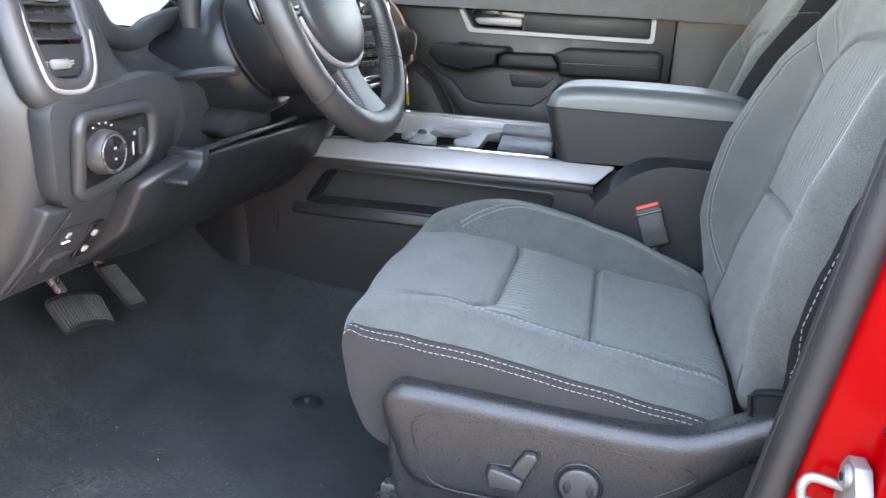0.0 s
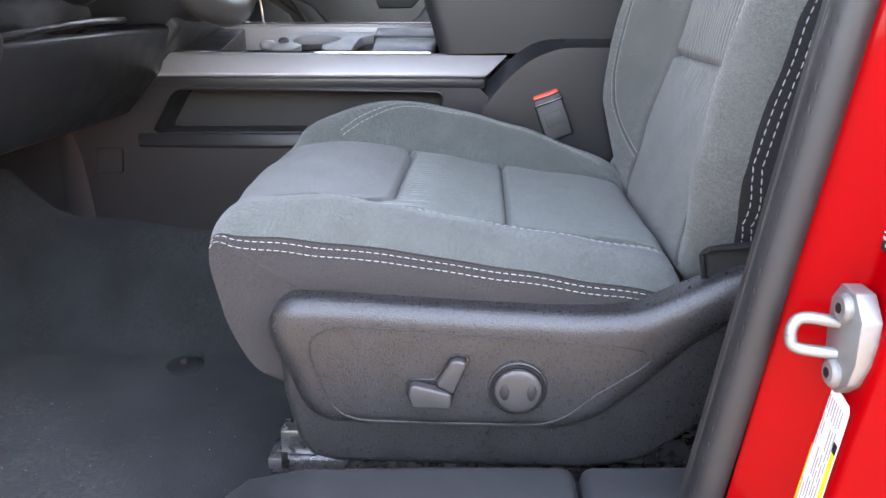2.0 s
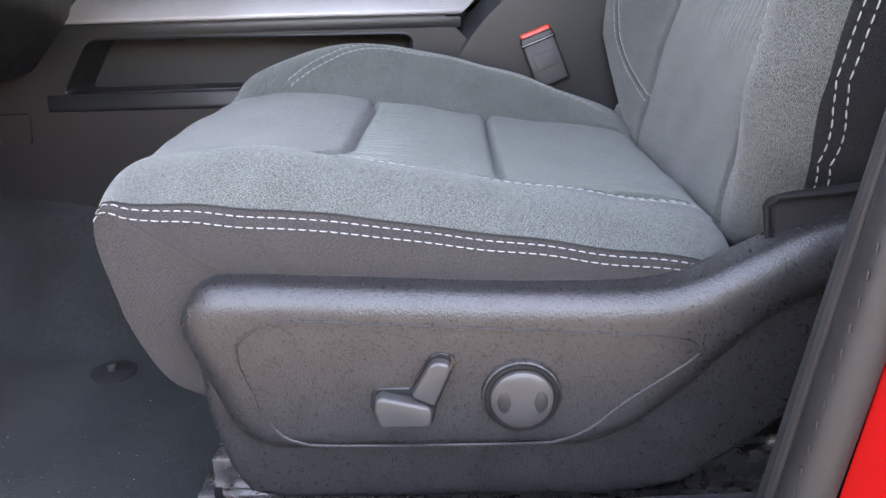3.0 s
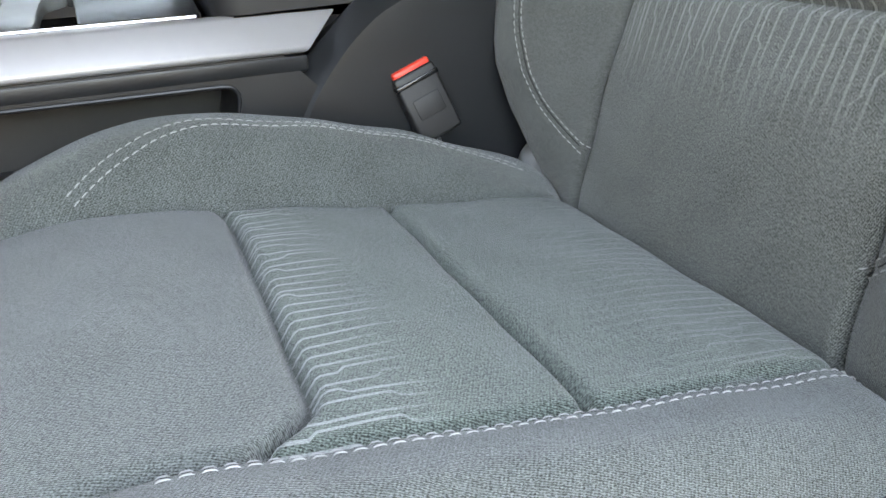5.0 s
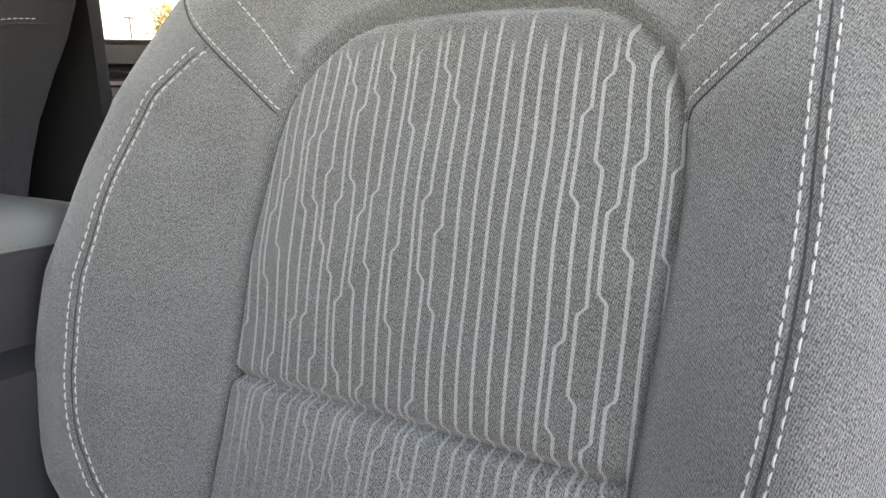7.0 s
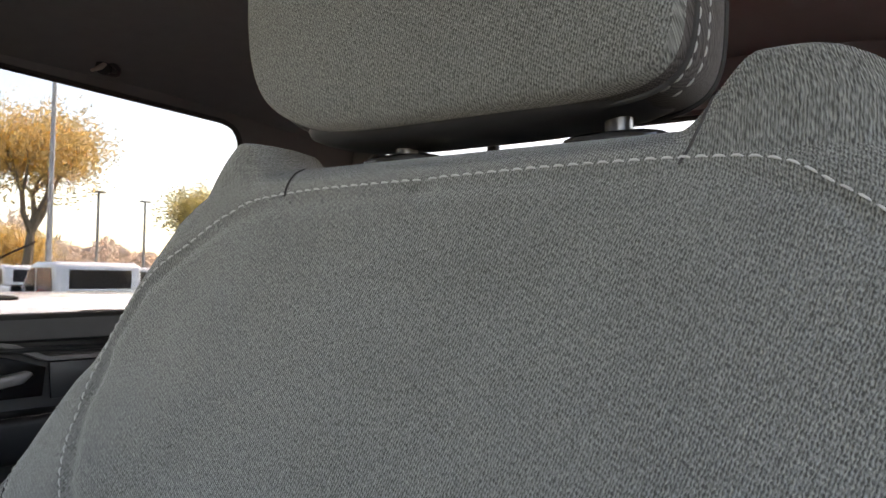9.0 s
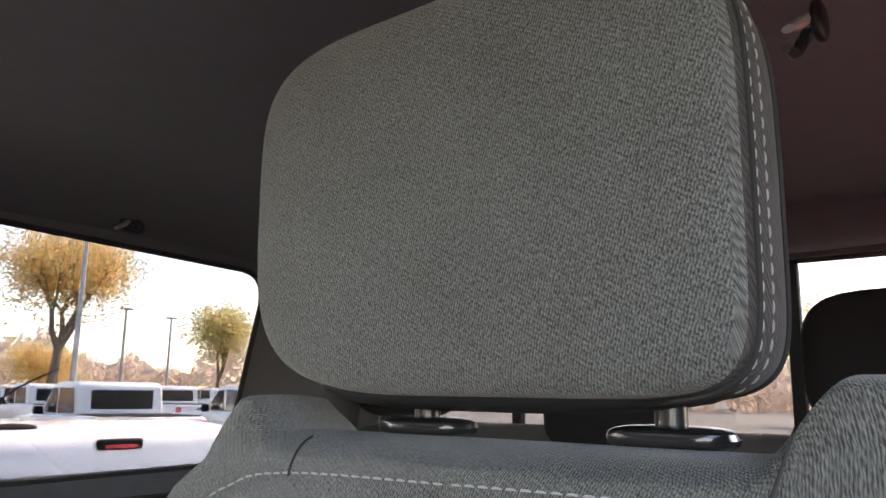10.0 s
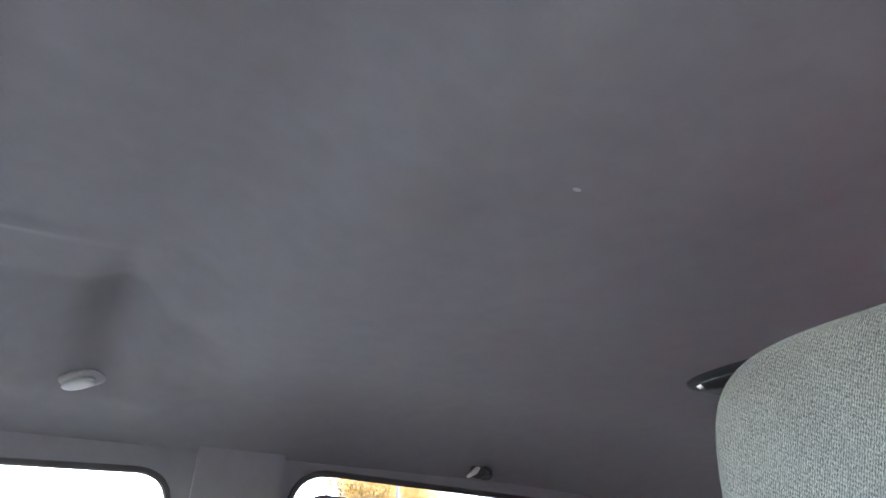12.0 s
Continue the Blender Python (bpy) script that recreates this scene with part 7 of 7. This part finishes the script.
def rim_shape():
    bm = bmesh.new()
    n, m = 110, 16
    rings = []
    for i in range(n):
        a = 2 * math.pi * i / n
        r0, w, h = RIM_R, RIM_W, RIM_H
        w *= 1 + 0.18 * math.exp(-(((a % (2 * math.pi)) - 1.5 * math.pi) / 0.5) ** 2)
        ring = []
        for k in range(m):
            b = 2 * math.pi * k / m
            ring.append(bm.verts.new(wp(r0 + w * math.cos(b), a, h * math.sin(b))))
        rings.append(ring)
    for i in range(n):
        r, s = rings[i], rings[(i + 1) % n]
        for k in range(m):
            bm.faces.new((r[k], r[(k + 1) % m], s[(k + 1) % m], s[k]))
    bmesh.ops.recalc_face_normals(bm, faces=bm.faces)
    return bm


rim = part("rim", rim_shape(), LEATHER, wheel, "black leather rim")
for a in (radians(220), radians(331), radians(150), radians(30)):
    part("rim_seam", tube([wp(RIM_R + (RIM_W + 0.0002) * math.cos(b), a, (RIM_H + 0.0002) * math.sin(b)) for b in np.linspace(0, 2 * math.pi, 20, endpoint=False)], 0.0009, 5, True), SEAM, rim)
for a0, a1 in ((radians(224), radians(256)), (radians(288), radians(352)), (radians(188), radians(216))):
    bm = bmesh.new()
    for a in np.arange(a0, a1, 0.036):
        tube([wp(RIM_R - 0.0188, a, 0.0105), wp(RIM_R - 0.0212, a + 0.010, 0.0045), wp(RIM_R - 0.0218, a + 0.034, 0.0)], 0.0009, 5, bm=bm)
    part("cross_stitching", bm, THREAD_DARK, rim, "grey cross stitching")
SHIELD = smooth_line([(-0.098, 0.045), (-0.102, 0.012), (-0.098, -0.018), (-0.084, -0.044), (-0.060, -0.066), (-0.030, -0.078), (0, -0.081), (0.030, -0.078), (0.060, -0.066), (0.084, -0.044), (0.098, -0.018), (0.102, 0.012), (0.098, 0.045), (0.068, 0.070), (0, 0.078), (-0.068, 0.070)], 64, True)[:-1]


def shield_point(p, grow, h):
    return W0 + RT * (p[0] * grow) + UPW * (p[1] * grow) + AX * h


def cushion_dome():
    """The padded hub: a shield outline that swells towards the driver."""
    bm = bmesh.new()
    rings = [[bm.verts.new(shield_point(p, k, h)) for p in SHIELD] for k, h in ((0.94, -0.034), (0.99, -0.018), (1.0, -0.008), (0.988, -0.002), (0.95, 0.002), (0.82, 0.007), (0.5, 0.011), (0.2, 0.012))]
    for a, b in zip(rings, rings[1:]):
        for k in range(len(a)):
            j = (k + 1) % len(a)
            bm.faces.new((a[k], a[j], b[j], b[k]))
    bm.faces.new(rings[-1])
    bm.faces.new(rings[0][::-1])
    bmesh.ops.recalc_face_normals(bm, faces=bm.faces)
    return bm


hub = part("airbag_cover", cushion_dome(), PLASTIC_SOFT, wheel, "grained airbag cover")
part("badge", lathe([(0.017, 0), (0.017, 0.002), (0.013, 0.0035)], wp(0.026, math.pi / 2, 0.0105), AX, 6), CHROME, hub, "bright metal badge")
for a, reach, halves, highs in ((0.0, (0.085, 0.12, 0.150, 0.172), (0.026, 0.024, 0.026, 0.032), (-0.016, -0.014, -0.008, 0.002)), (math.pi, (0.085, 0.12, 0.150, 0.172), (0.026, 0.024, 0.026, 0.032), (-0.016, -0.014, -0.008, 0.002)), (1.5 * math.pi, (0.072, 0.100, 0.130, 0.155, 0.174), (0.046, 0.038, 0.040, 0.046, 0.054), (-0.014, -0.008, -0.001, 0.008, 0.013))):
    bm = bmesh.new()
    rows = []
    side = RT * -math.sin(a) + UPW * math.cos(a)
    for r, half, top in zip(reach, halves, highs):
        c = wp(r, a, top)
        rows.append([bm.verts.new(c + side * half - AX * 0.006), bm.verts.new(c + side * half * 0.86), bm.verts.new(c - side * half * 0.86), bm.verts.new(c - side * half - AX * 0.006), bm.verts.new(c - side * half * 0.9 - AX * 0.022), bm.verts.new(c + side * half * 0.9 - AX * 0.022)])
    for p_, q_ in zip(rows, rows[1:]):
        for k in range(6):
            bm.faces.new((p_[k], p_[(k + 1) % 6], q_[(k + 1) % 6], q_[k]))
    bm.faces.new(rows[0][::-1])
    bm.faces.new(rows[-1])
    bmesh.ops.recalc_face_normals(bm, faces=bm.faces)
    rounded(bm, 0.003, 2)
    part("spoke", bm, LEATHER if a > 4 else PLASTIC_SOFT, wheel, "leather lower spoke" if a > 4 else "dark side spoke")
bezel = [(x * 1.13, y * 1.22) for x, y in SHIELD if y < -0.03]
bezel = sorted(bezel, key=lambda q: q[0]) + [(0.062, -0.050), (-0.062, -0.050)]
bm = bmesh.new()
lo, hi = [bm.verts.new(shield_point(q, 1.0, -0.030)) for q in bezel], [bm.verts.new(shield_point(q, 0.985, -0.0135)) for q in bezel]
bm.faces.new(lo)
bm.faces.new(hi[::-1])
for k in range(len(lo)):
    bm.faces.new((lo[(k + 1) % len(lo)], lo[k], hi[k], hi[(k + 1) % len(lo)]))
bmesh.ops.recalc_face_normals(bm, faces=bm.faces)
part("lower_bezel", rounded(bm, 0.002, 2), PLASTIC_SOFT, wheel, "dark bezel under the airbag cover")
for sgn in (1, -1):
    bm = bmesh.new()
    for k in range(11):
        r = 0.106 + k * 0.0046
        half = float(np.interp(r, (0.100, 0.130, 0.155, 0.174), (0.038, 0.040, 0.046, 0.054))) * sgn
        c = wp(r, 1.5 * math.pi, float(np.interp(r, (0.100, 0.130, 0.155, 0.174), (-0.008, -0.001, 0.008, 0.013))))
        tube([c + RT * (half * 0.84) - UPW * 0.0018 + AX * 0.0002, c + RT * (half * 0.93) - AX * 0.0022, c + RT * (half * 1.0) + UPW * 0.0018 - AX * 0.0055], 0.0009, 5, bm=bm)
    part("cross_stitching", bm, THREAD_DARK, wheel, "dark cross stitching on the spoke's edge")
CHIN = sorted([p for p in SHIELD if p[1] < -0.008], key=lambda p: math.atan2(p[0], -p[1]))
part("silver_chin", tube([shield_point(p, 1.055, -0.0105) for p in CHIN], [0.0034, 0.0052, 0.0046, 0.0052, 0.0034], 10), SILVER, wheel, "satin silver trim round the airbag cover")
BASIS = Matrix((AX, RT, UPW)).transposed()
for sgn in (1, -1):
    mid = W0 + RT * (0.138 * sgn) + UPW * 0.018 - AX * 0.010
    pad = part("switch_pad", pillow(mid, (0.020, 0.054, 0.050), (6, 5), 12, 24, turn=BASIS), PLASTIC_GLOSS, wheel, "black steering wheel switch pad")
    loop = [mid + RT * q[0] + UPW * q[1] + AX * 0.004 for q in rounded_outline([(-0.029, -0.027), (0.029, -0.024), (0.029, 0.026), (-0.029, 0.026)], 0.010, 5)]
    part("pad_frame", tube(loop, 0.0028, 8, True, up=AX), SILVER, pad, "satin silver switch frame")
    for k in range(3):
        part("key", pillow(mid + AX * 0.010 + UPW * (0.014 * (k - 1)), (0.005, 0.036, 0.010), (4, 3), 8, 14, turn=BASIS), RUBBER, pad)
    rear = W0 + RT * (0.160 * sgn) + UPW * 0.010 - AX * 0.040
    button = part("rear_switch", pillow(rear, (0.018, 0.020, 0.042), (3, 3), 10, 20, turn=BASIS), PLASTIC_GLOSS, wheel, "oval switch behind the spoke")
    part("switch_rim", tube([rear + RT * (0.0105 * sgn * math.cos(q)) + UPW * (0.021 * math.sin(q)) for q in np.linspace(0, 2 * math.pi, 24, endpoint=False)], 0.0014, 6, True, up=AX), SILVER, button, "thin silver rim")

column = thing("steering_column", "dark plastic steering column shroud with stalks", "steering column", (-0.2, YC, 0.65))
C0 = W0 - AX * 0.035
part("front_shroud", lathe([(0.075, 0.010), (0.096, 0.004), (0.104, -0.015), (0.102, -0.055), (0.096, -0.088), (0.090, -0.098), (0.075, -0.099)], C0, AX, 44), PLASTIC, column, "round column shroud")
part("rear_shroud", lathe([(0.066, -0.1045), (0.092, -0.105), (0.098, -0.112), (0.100, -0.135), (0.099, -0.19), (0.088, -0.25)], C0 - UPW * 0.006, AX, 40), PLASTIC, column)
part("shroud_gap", lathe([(0.0870, -0.1047), (0.0870, -0.0985)], C0, AX, 40), SEAM, column)
def boot_shape():
    """A soft boot under the column with creases."""
    bm = pillow((-0.200, 0.250, 0.570), (0.12, 0.14, 0.05), (3, 3), 18, 40)
    for v in bm.verts:
        w = math.sin(v.co.x * 130 + v.co.y * 60) * math.sin(v.co.y * 95 - v.co.z * 40)
        v.co += Vector((0.4, -0.5, -0.6)) * 0.006 * w
    return bm


part("boot", boot_shape(), SOFT_BLACK, column, "creased black column boot")
S0, S1, S2 = Vector((-0.200, 0.150, 0.712)), Vector((-0.200, 0.148, 0.745)), Vector((-0.198, 0.146, 0.835))
stalk = part("wiper_stalk", tube([S0, S1, S2], [0.013, 0.018, 0.021], 14, count=18), PLASTIC_PLAIN, column, "black multi-function stalk")
part("stalk_ring", lathe([(0.0205, 0), (0.0208, 0.003), (0.0205, 0.006)], S1 + (S2 - S1) * 0.38, S2 - S1, 20), PLASTIC_GLOSS, stalk)
part("tilt_lever", tube([(-0.245, 0.165, 0.634), (-0.225, 0.148, 0.640), (-0.190, 0.136, 0.647), (-0.150, 0.131, 0.654), (-0.118, 0.131, 0.658)], [0.008, 0.010, 0.011, 0.011, 0.009], 10, count=24, squash=0.75), PLASTIC_SOFT, column, "flat tilt lever")
part("shroud_seam", tube([(-0.196, 0.190, 0.685), (-0.170, 0.182, 0.650), (-0.140, 0.20, 0.622)], 0.0012, 6, count=16), SEAM, column)

# ---- pedals ----
def pedal(name, center, right, up, w, h, ribs, label, mat_rib, arch=0.0, taper=0.0):
    """A ribbed pad on an arm; arch bows the pad downwards at its ends, taper narrows its lower edge."""
    p = thing(name, label, "pedal", center)
    r, u = Vector(right).normalized(), Vector(up).normalized()
    n = r.cross(u).normalized()
    m = Matrix((r, u, n)).transposed().to_4x4()
    m.translation = center

    def shaped(bm):
        for v in bm.verts:
            k = v.co.x / (w / 2)
            v.co.x *= 1 - taper * (0.5 - v.co.y / h)
            v.co.y -= arch * k * k
            v.co.z -= arch * 0.5 * k * k
        bm.transform(m)
        return bm

    plate = rounded_outline([(-w / 2, -h / 2), (w / 2, -h / 2), (w / 2, h / 2), (-w / 2, h / 2)], min(w, h) * 0.2, 5)
    pad = prism(plate, "z", -0.006, 0.003, 0.0)
    for f in np.linspace(-w / 2, w / 2, 9)[1:-1]:
        bmesh.ops.bisect_plane(pad, geom=pad.verts[:] + pad.edges[:] + pad.faces[:], plane_co=(f, 0, 0), plane_no=(1, 0, 0))
    part("pad", shaped(rounded(pad, 0.0015, 2, 60)), RUBBER, p, "worn rubber pad")
    for k in range(ribs):
        f = -w / 2 + w * (k + 0.8) / (ribs + 0.6)
        part("rib", shaped(box((f - w / ribs * 0.22, -h / 2 + 0.008, 0.0025), (f + w / ribs * 0.22, h / 2 - 0.008, 0.0062), 0.0012, 1)), mat_rib, p)
    base = Vector(center)
    part("arm", tube([base - n * 0.012, base - n * 0.05 + Vector((-0.03, 0, 0.10)), base + Vector((-0.20, 0.0, 0.25))], 0.010, 8, count=14), STEEL_DARK, p, "dark steel pedal arm")
    return p


PED = material("worn_pedal_rubber", (0.050, 0.048, 0.046), 0.5, vary=0.45, scale=60, spec=0.3)
pedal("brake_pedal", (-0.475, 0.214, 0.214), (0.10, 1, -0.22), (-0.62, 0.12, 0.78), 0.128, 0.070, 17, "arched ribbed rubber brake pedal, scuffed grey", PED, 0.010, 0.12)
pedal("accelerator_pedal", (-0.500, 0.362, 0.204), (0.10, 1, -0.10), (-0.62, -0.10, 0.78), 0.048, 0.11, 9, "narrow ribbed rubber accelerator pedal", PED)

# ---- outside: the car park ----
G = -0.78


def ground_sheet():
    xs = np.r_[-3000, -400, -60, np.linspace(-20, 70, 60), 120, 400, 3000]
    ys = np.r_[-3000, -400, -60, np.linspace(-15, 90, 60), 140, 400, 3000]
    xx, yy = np.meshgrid(xs, ys, indexing="ij")
    pts = np.stack([xx, yy, np.full_like(xx, G)], -1)
    return tagged(grid_mesh("ground", pts, np.stack([xx, yy], -1), np.ones((len(xs) - 1, len(ys) - 1), bool), ASPHALT), "grey asphalt car park", "ground", kind="structure")


ground_sheet()
# Added, never in view: keeps bright horizon light off the cab's upright faces.
LIGHT_BLOCK = material("light_blocking_wall", (0.11, 0.105, 0.098), 0.9, vary=0.25, scale=6, bump=0.3, bump_scale=40)
solo("horizon_blocker", box((-14, -3.9, G), (14, -3.6, G + 1.9), 0.03), LIGHT_BLOCK, "plain dark wall added out of view on the driver's side to block low light", "wall", kind="structure")


def wheel_at(parent, x, y, r=0.39, face=-1):
    tyre = part("wheel", lathe([(r * 0.62, -0.12), (r * 0.95, -0.12), (r, -0.09), (r, 0.09), (r * 0.95, 0.12), (r * 0.62, 0.12)], (x, y, G + r), (0, 1, 0), 28), RUBBER, parent, "black tyre")
    part("rim", lathe([(r * 0.6, -0.121), (r * 0.55, -0.10), (r * 0.2, -0.095), (r * 0.15, -0.11), (0, -0.11)], (x, y, G + r), (0, 1, 0), 24), SILVER, tyre)


def pickup(name, m, label):
    """A crew-cab pickup along its own x, nose to -x."""
    car = thing(name, label, "pickup truck", (0, 0, 0), "parked trucks")
    h = G
    part("lower_body", prism([(-2.75, h + 0.45), (-2.85, h + 0.75), (-2.75, h + 1.12), (-1.30, h + 1.22), (2.85, h + 1.26), (2.92, h + 0.70), (2.85, h + 0.45)], "y", -0.98, 0.98, 0.07, 3), WHITE, car)
    part("cab", prism([(-1.35, h + 1.20), (-0.55, h + 1.83), (-0.2, h + 1.90), (0.85, h + 1.90), (1.02, h + 1.84), (1.12, h + 1.22)], "y", -0.86, 0.86, 0.08, 3), WHITE, car)
    for s_ in (-1, 1):
        y0 = 0.865 * s_
        part("front_side_window", prism([(-1.02, h + 1.26), (-0.50, h + 1.74), (-0.18, h + 1.78), (-0.16, h + 1.26)], "y", y0, y0 + 0.006 * s_, 0.0), GLASS_TINT, car)
        part("rear_side_window", prism([(-0.06, h + 1.26), (-0.06, h + 1.78), (0.78, h + 1.77), (0.90, h + 1.28)], "y", y0, y0 + 0.006 * s_, 0.0), GLASS_TINT, car)
        part("mirror", pillow((-0.85, 1.02 * s_, h + 1.30), (0.14, 0.20, 0.18), (4, 4), 8, 14), BLACK_INK, car)
        part("tail_lamp", box((2.84, 0.80 * s_ - 0.09, h + 0.80), (2.935, 0.80 * s_ + 0.19 * (1 if s_ > 0 else 1) - (0.10 if s_ < 0 else 0.0), h + 1.18), 0.02), TAIL_RED, car, "red tail lamp")
        for x in (-1.85, 1.85):
            wheel_at(car, x, 0.86 * s_)
            part("arch", tube([(x + 0.47 * math.cos(a), 0.985 * s_, h + 0.40 + 0.47 * math.sin(a)) for a in np.linspace(0, math.pi, 16)], 0.03, 6), BLACK_INK, car)
    part("windscreen", prism([(-1.30, h + 1.235), (-0.60, h + 1.80), (-0.62, h + 1.815), (-1.325, h + 1.245)], "y", -0.76, 0.76), GLASS_TINT, car)
    part("rear_window", box((1.075, -0.62, h + 1.36), (1.10, 0.62, h + 1.74), 0.0), GLASS_TINT, car)
    part("bed_floor", box((1.2, -0.88, h + 1.262), (2.8, 0.88, h + 1.275)), BLACK_INK, car)
    part("tailgate_handle", box((2.905, -0.12, h + 1.08), (2.935, 0.12, h + 1.14), 0.01), BLACK_INK, car)
    part("bumper", box((2.86, -0.95, h + 0.48), (3.02, 0.95, h + 0.68), 0.03), CHROME, car)
    car.matrix_world = m
    return car


first = pickup("white_pickup", pose(9.1, 15.9, 0, 0, 0, -98.6), "white crew-cab pickup parked in the sun")
for x, y, a in ((12.6, 26.1, -96), (17.1, 26.3, -97), (21.6, 26.8, -95), (13.6, 16.4, -97), (8.0, 27.0, -96), (24.0, 40.0, -92), (29.5, 40.5, -90), (35.0, 39.5, -91), (19.0, 44.0, -93)):
    copy_thing(first, pose(x, y, 0, 0, 0, a))

# the white car next to the truck: its roof with a brake lamp and antenna
car = thing("white_car", "white parked car with a dark brake lamp on its roof", "car", (3.3, 6.0, G))
part("roof", prism([(4.93, 0.40), (4.955, 0.60), (4.99, 0.668), (5.10, 0.706), (5.6, 0.738), (6.6, 0.735), (7.3, 0.62), (7.3, 0.40)], "x", 2.30, 4.35, 0.05, 4), WHITE, car)
part("body", prism([(3.9, G + 0.25), (3.85, -0.05), (4.0, 0.18), (4.80, 0.28), (4.93, 0.398), (7.3, 0.398), (8.5, 0.12), (8.8, -0.1), (8.8, G + 0.25)], "x", 2.22, 4.43, 0.06, 3), WHITE, car)
part("rear_window", box((2.55, 4.90, 0.30), (4.10, 4.93, 0.395), 0.01), GLASS_TINT, car)
lamp_box = part("brake_lamp", box((3.165, 4.93, 0.580), (3.485, 4.985, 0.652), 0.02, 3), BLACK_INK, car, "dark lamp housing")
part("lamp_lens", box((3.21, 4.922, 0.592), (3.44, 4.935, 0.616), 0.006), TAIL_RED, lamp_box, "red lamp lens")
part("roof_fin", pillow((2.76, 5.30, 0.725), (0.34, 0.16, 0.05), (2.5, 2), 8, 20), BLACK_INK, car, "dark roof fin")
part("antenna", tube([(2.50, 5.35, 0.72), (2.68, 5.35, 0.88), (2.84, 5.35, 0.995), (3.06, 5.35, 1.11)], [0.009, 0.008, 0.006], 6, count=16), BLACK_INK, car, "thin black whip antenna")


def tree(name, at, height, spread, mat, label, seed, clumps=900):
    """A tapered trunk with forking limbs and many small leaf tufts with gaps."""
    r = random.Random(seed)
    t = thing(name, label, "tree", at, "trees")
    bm = bmesh.new()
    tips = []
    base = Vector(at)

    def grow(p, d, ln, rad, level):
        q = p + d * ln
        mid = p + d * ln * 0.5 + Vector((r.uniform(-1, 1), r.uniform(-1, 1), r.uniform(-0.3, 0.3))) * ln * 0.06
        tube([p, mid, q], [rad, rad * 0.8, rad * 0.62], 6, bm=bm)
        if level >= 2:
            tips.append((mid, ln))
            tips.append((q, ln))
        if level < 4:
            for _ in range(4 if level == 0 else 3):
                a = r.uniform(0, 2 * math.pi)
                tilt_ = r.uniform(0.35, 0.75)
                nd = (d + Vector((math.cos(a), math.sin(a), 0.1)) * tilt_).normalized()
                grow(q, nd, ln * r.uniform(0.58, 0.8), rad * 0.55, level + 1)

    grow(base, Vector((0.02, 0, 1)), height * 0.30, height * 0.026, 0)
    part("trunk", bm, BARK, t, "grey-brown trunk and limbs")
    verts, faces = [], []
    for _ in range(clumps):
        p, ln = r.choice(tips)
        c = p + Vector((r.gauss(0, 1), r.gauss(0, 1), r.gauss(0, 0.8))) * spread
        for _ in range(5):
            q = c + Vector((r.gauss(0, 1), r.gauss(0, 1), r.gauss(0, 1))) * 0.22
            u = Vector((r.gauss(0, 1), r.gauss(0, 1), r.gauss(0, 1))).normalized() * 0.12
            w = u.orthogonal().normalized() * 0.07
            k = len(verts)
            verts += [tuple(q - u), tuple(q + w), tuple(q + u), tuple(q - w)]
            faces.append((k, k + 1, k + 2, k + 3))
    me = bpy.data.meshes.new("crown")
    me.from_pydata(verts, [], faces)
    me.materials.append(mat)
    crown = new("crown", me)
    crown.parent, crown.location = t, -t.location
    tagged(crown, "thin golden autumn leaves")
    return t


tree("tree", (19.6, 40.5, G), 12.5, 0.85, LEAVES, "tall spreading tree with thin golden autumn leaves", 3, 3000)
tree("tree", (33.0, 45.0, G), 8.6, 0.75, LEAVES_GREEN, "green-gold tree behind the parked trucks", 8, 1700)
tree("tree", (29.0, 62.0, G), 5.5, 0.7, LEAVES, "small yellow tree far across the car park", 11, 1500)
tree("tree", (62.0, 25.0, G), 9.5, 1.0, LEAVES_GREEN, "yellow-green tree beyond the rear window", 21, 2200)
tree("tree", (55.0, 11.0, G), 8.5, 1.0, LEAVES, "golden tree beyond the rear window", 25, 2200)
tree("tree", (48.0, 3.5, G), 8.0, 1.0, LEAVES, "golden tree beyond the rear window", 29, 2000)


def woods():
    """A far belt of bare brown woodland: many small tufts of uneven height, haze painted in by a pale colour."""
    r = random.Random(9)
    verts, faces = [], []
    for _ in range(26000):
        a = r.uniform(-0.25, 1.75)
        d = r.uniform(95, 130)
        x, y = d * math.cos(a), d * math.sin(a)
        top = 6.0 + 1.6 * math.sin(a * 23) + 1.0 * math.sin(a * 61 + 1) + 0.6 * math.sin(a * 140)
        z = G + r.random() ** 0.7 * top
        s = r.uniform(0.3, 0.9)
        u = Vector((r.gauss(0, 1), r.gauss(0, 1), r.gauss(0, 1.2))).normalized() * s
        w = u.orthogonal().normalized() * s * 0.6
        q = Vector((x, y, z))
        k = len(verts)
        verts += [tuple(q - u), tuple(q + w), tuple(q + u), tuple(q - w)]
        faces.append((k, k + 1, k + 2, k + 3))
    me = bpy.data.meshes.new("far_woods")
    me.from_pydata(verts, [], faces)
    me.materials.append(WOODS)
    return tagged(new("far_woods", me), "far belt of bare brown winter woodland, paled in colour for haze", "woodland", kind="stuff")


woods()
for x, y, hgt in ((15.4, 30.0, 10.5), (27.5, 48.0, 7.0), (36.0, 56.0, 7.5)):
    p = thing("street_lamp", "pale metal car park lamp post", "street lamp", (x, y, G), "lamp posts")
    part("pole", lathe([(0.13, 0), (0.10, hgt * 0.5), (0.075, hgt)], (x, y, G), (0, 0, 1), 12), POST, p)
    part("head", box((x - 0.45, y - 0.15, G + hgt), (x + 0.45, y + 0.15, G + hgt + 0.14), 0.03), POST, p)
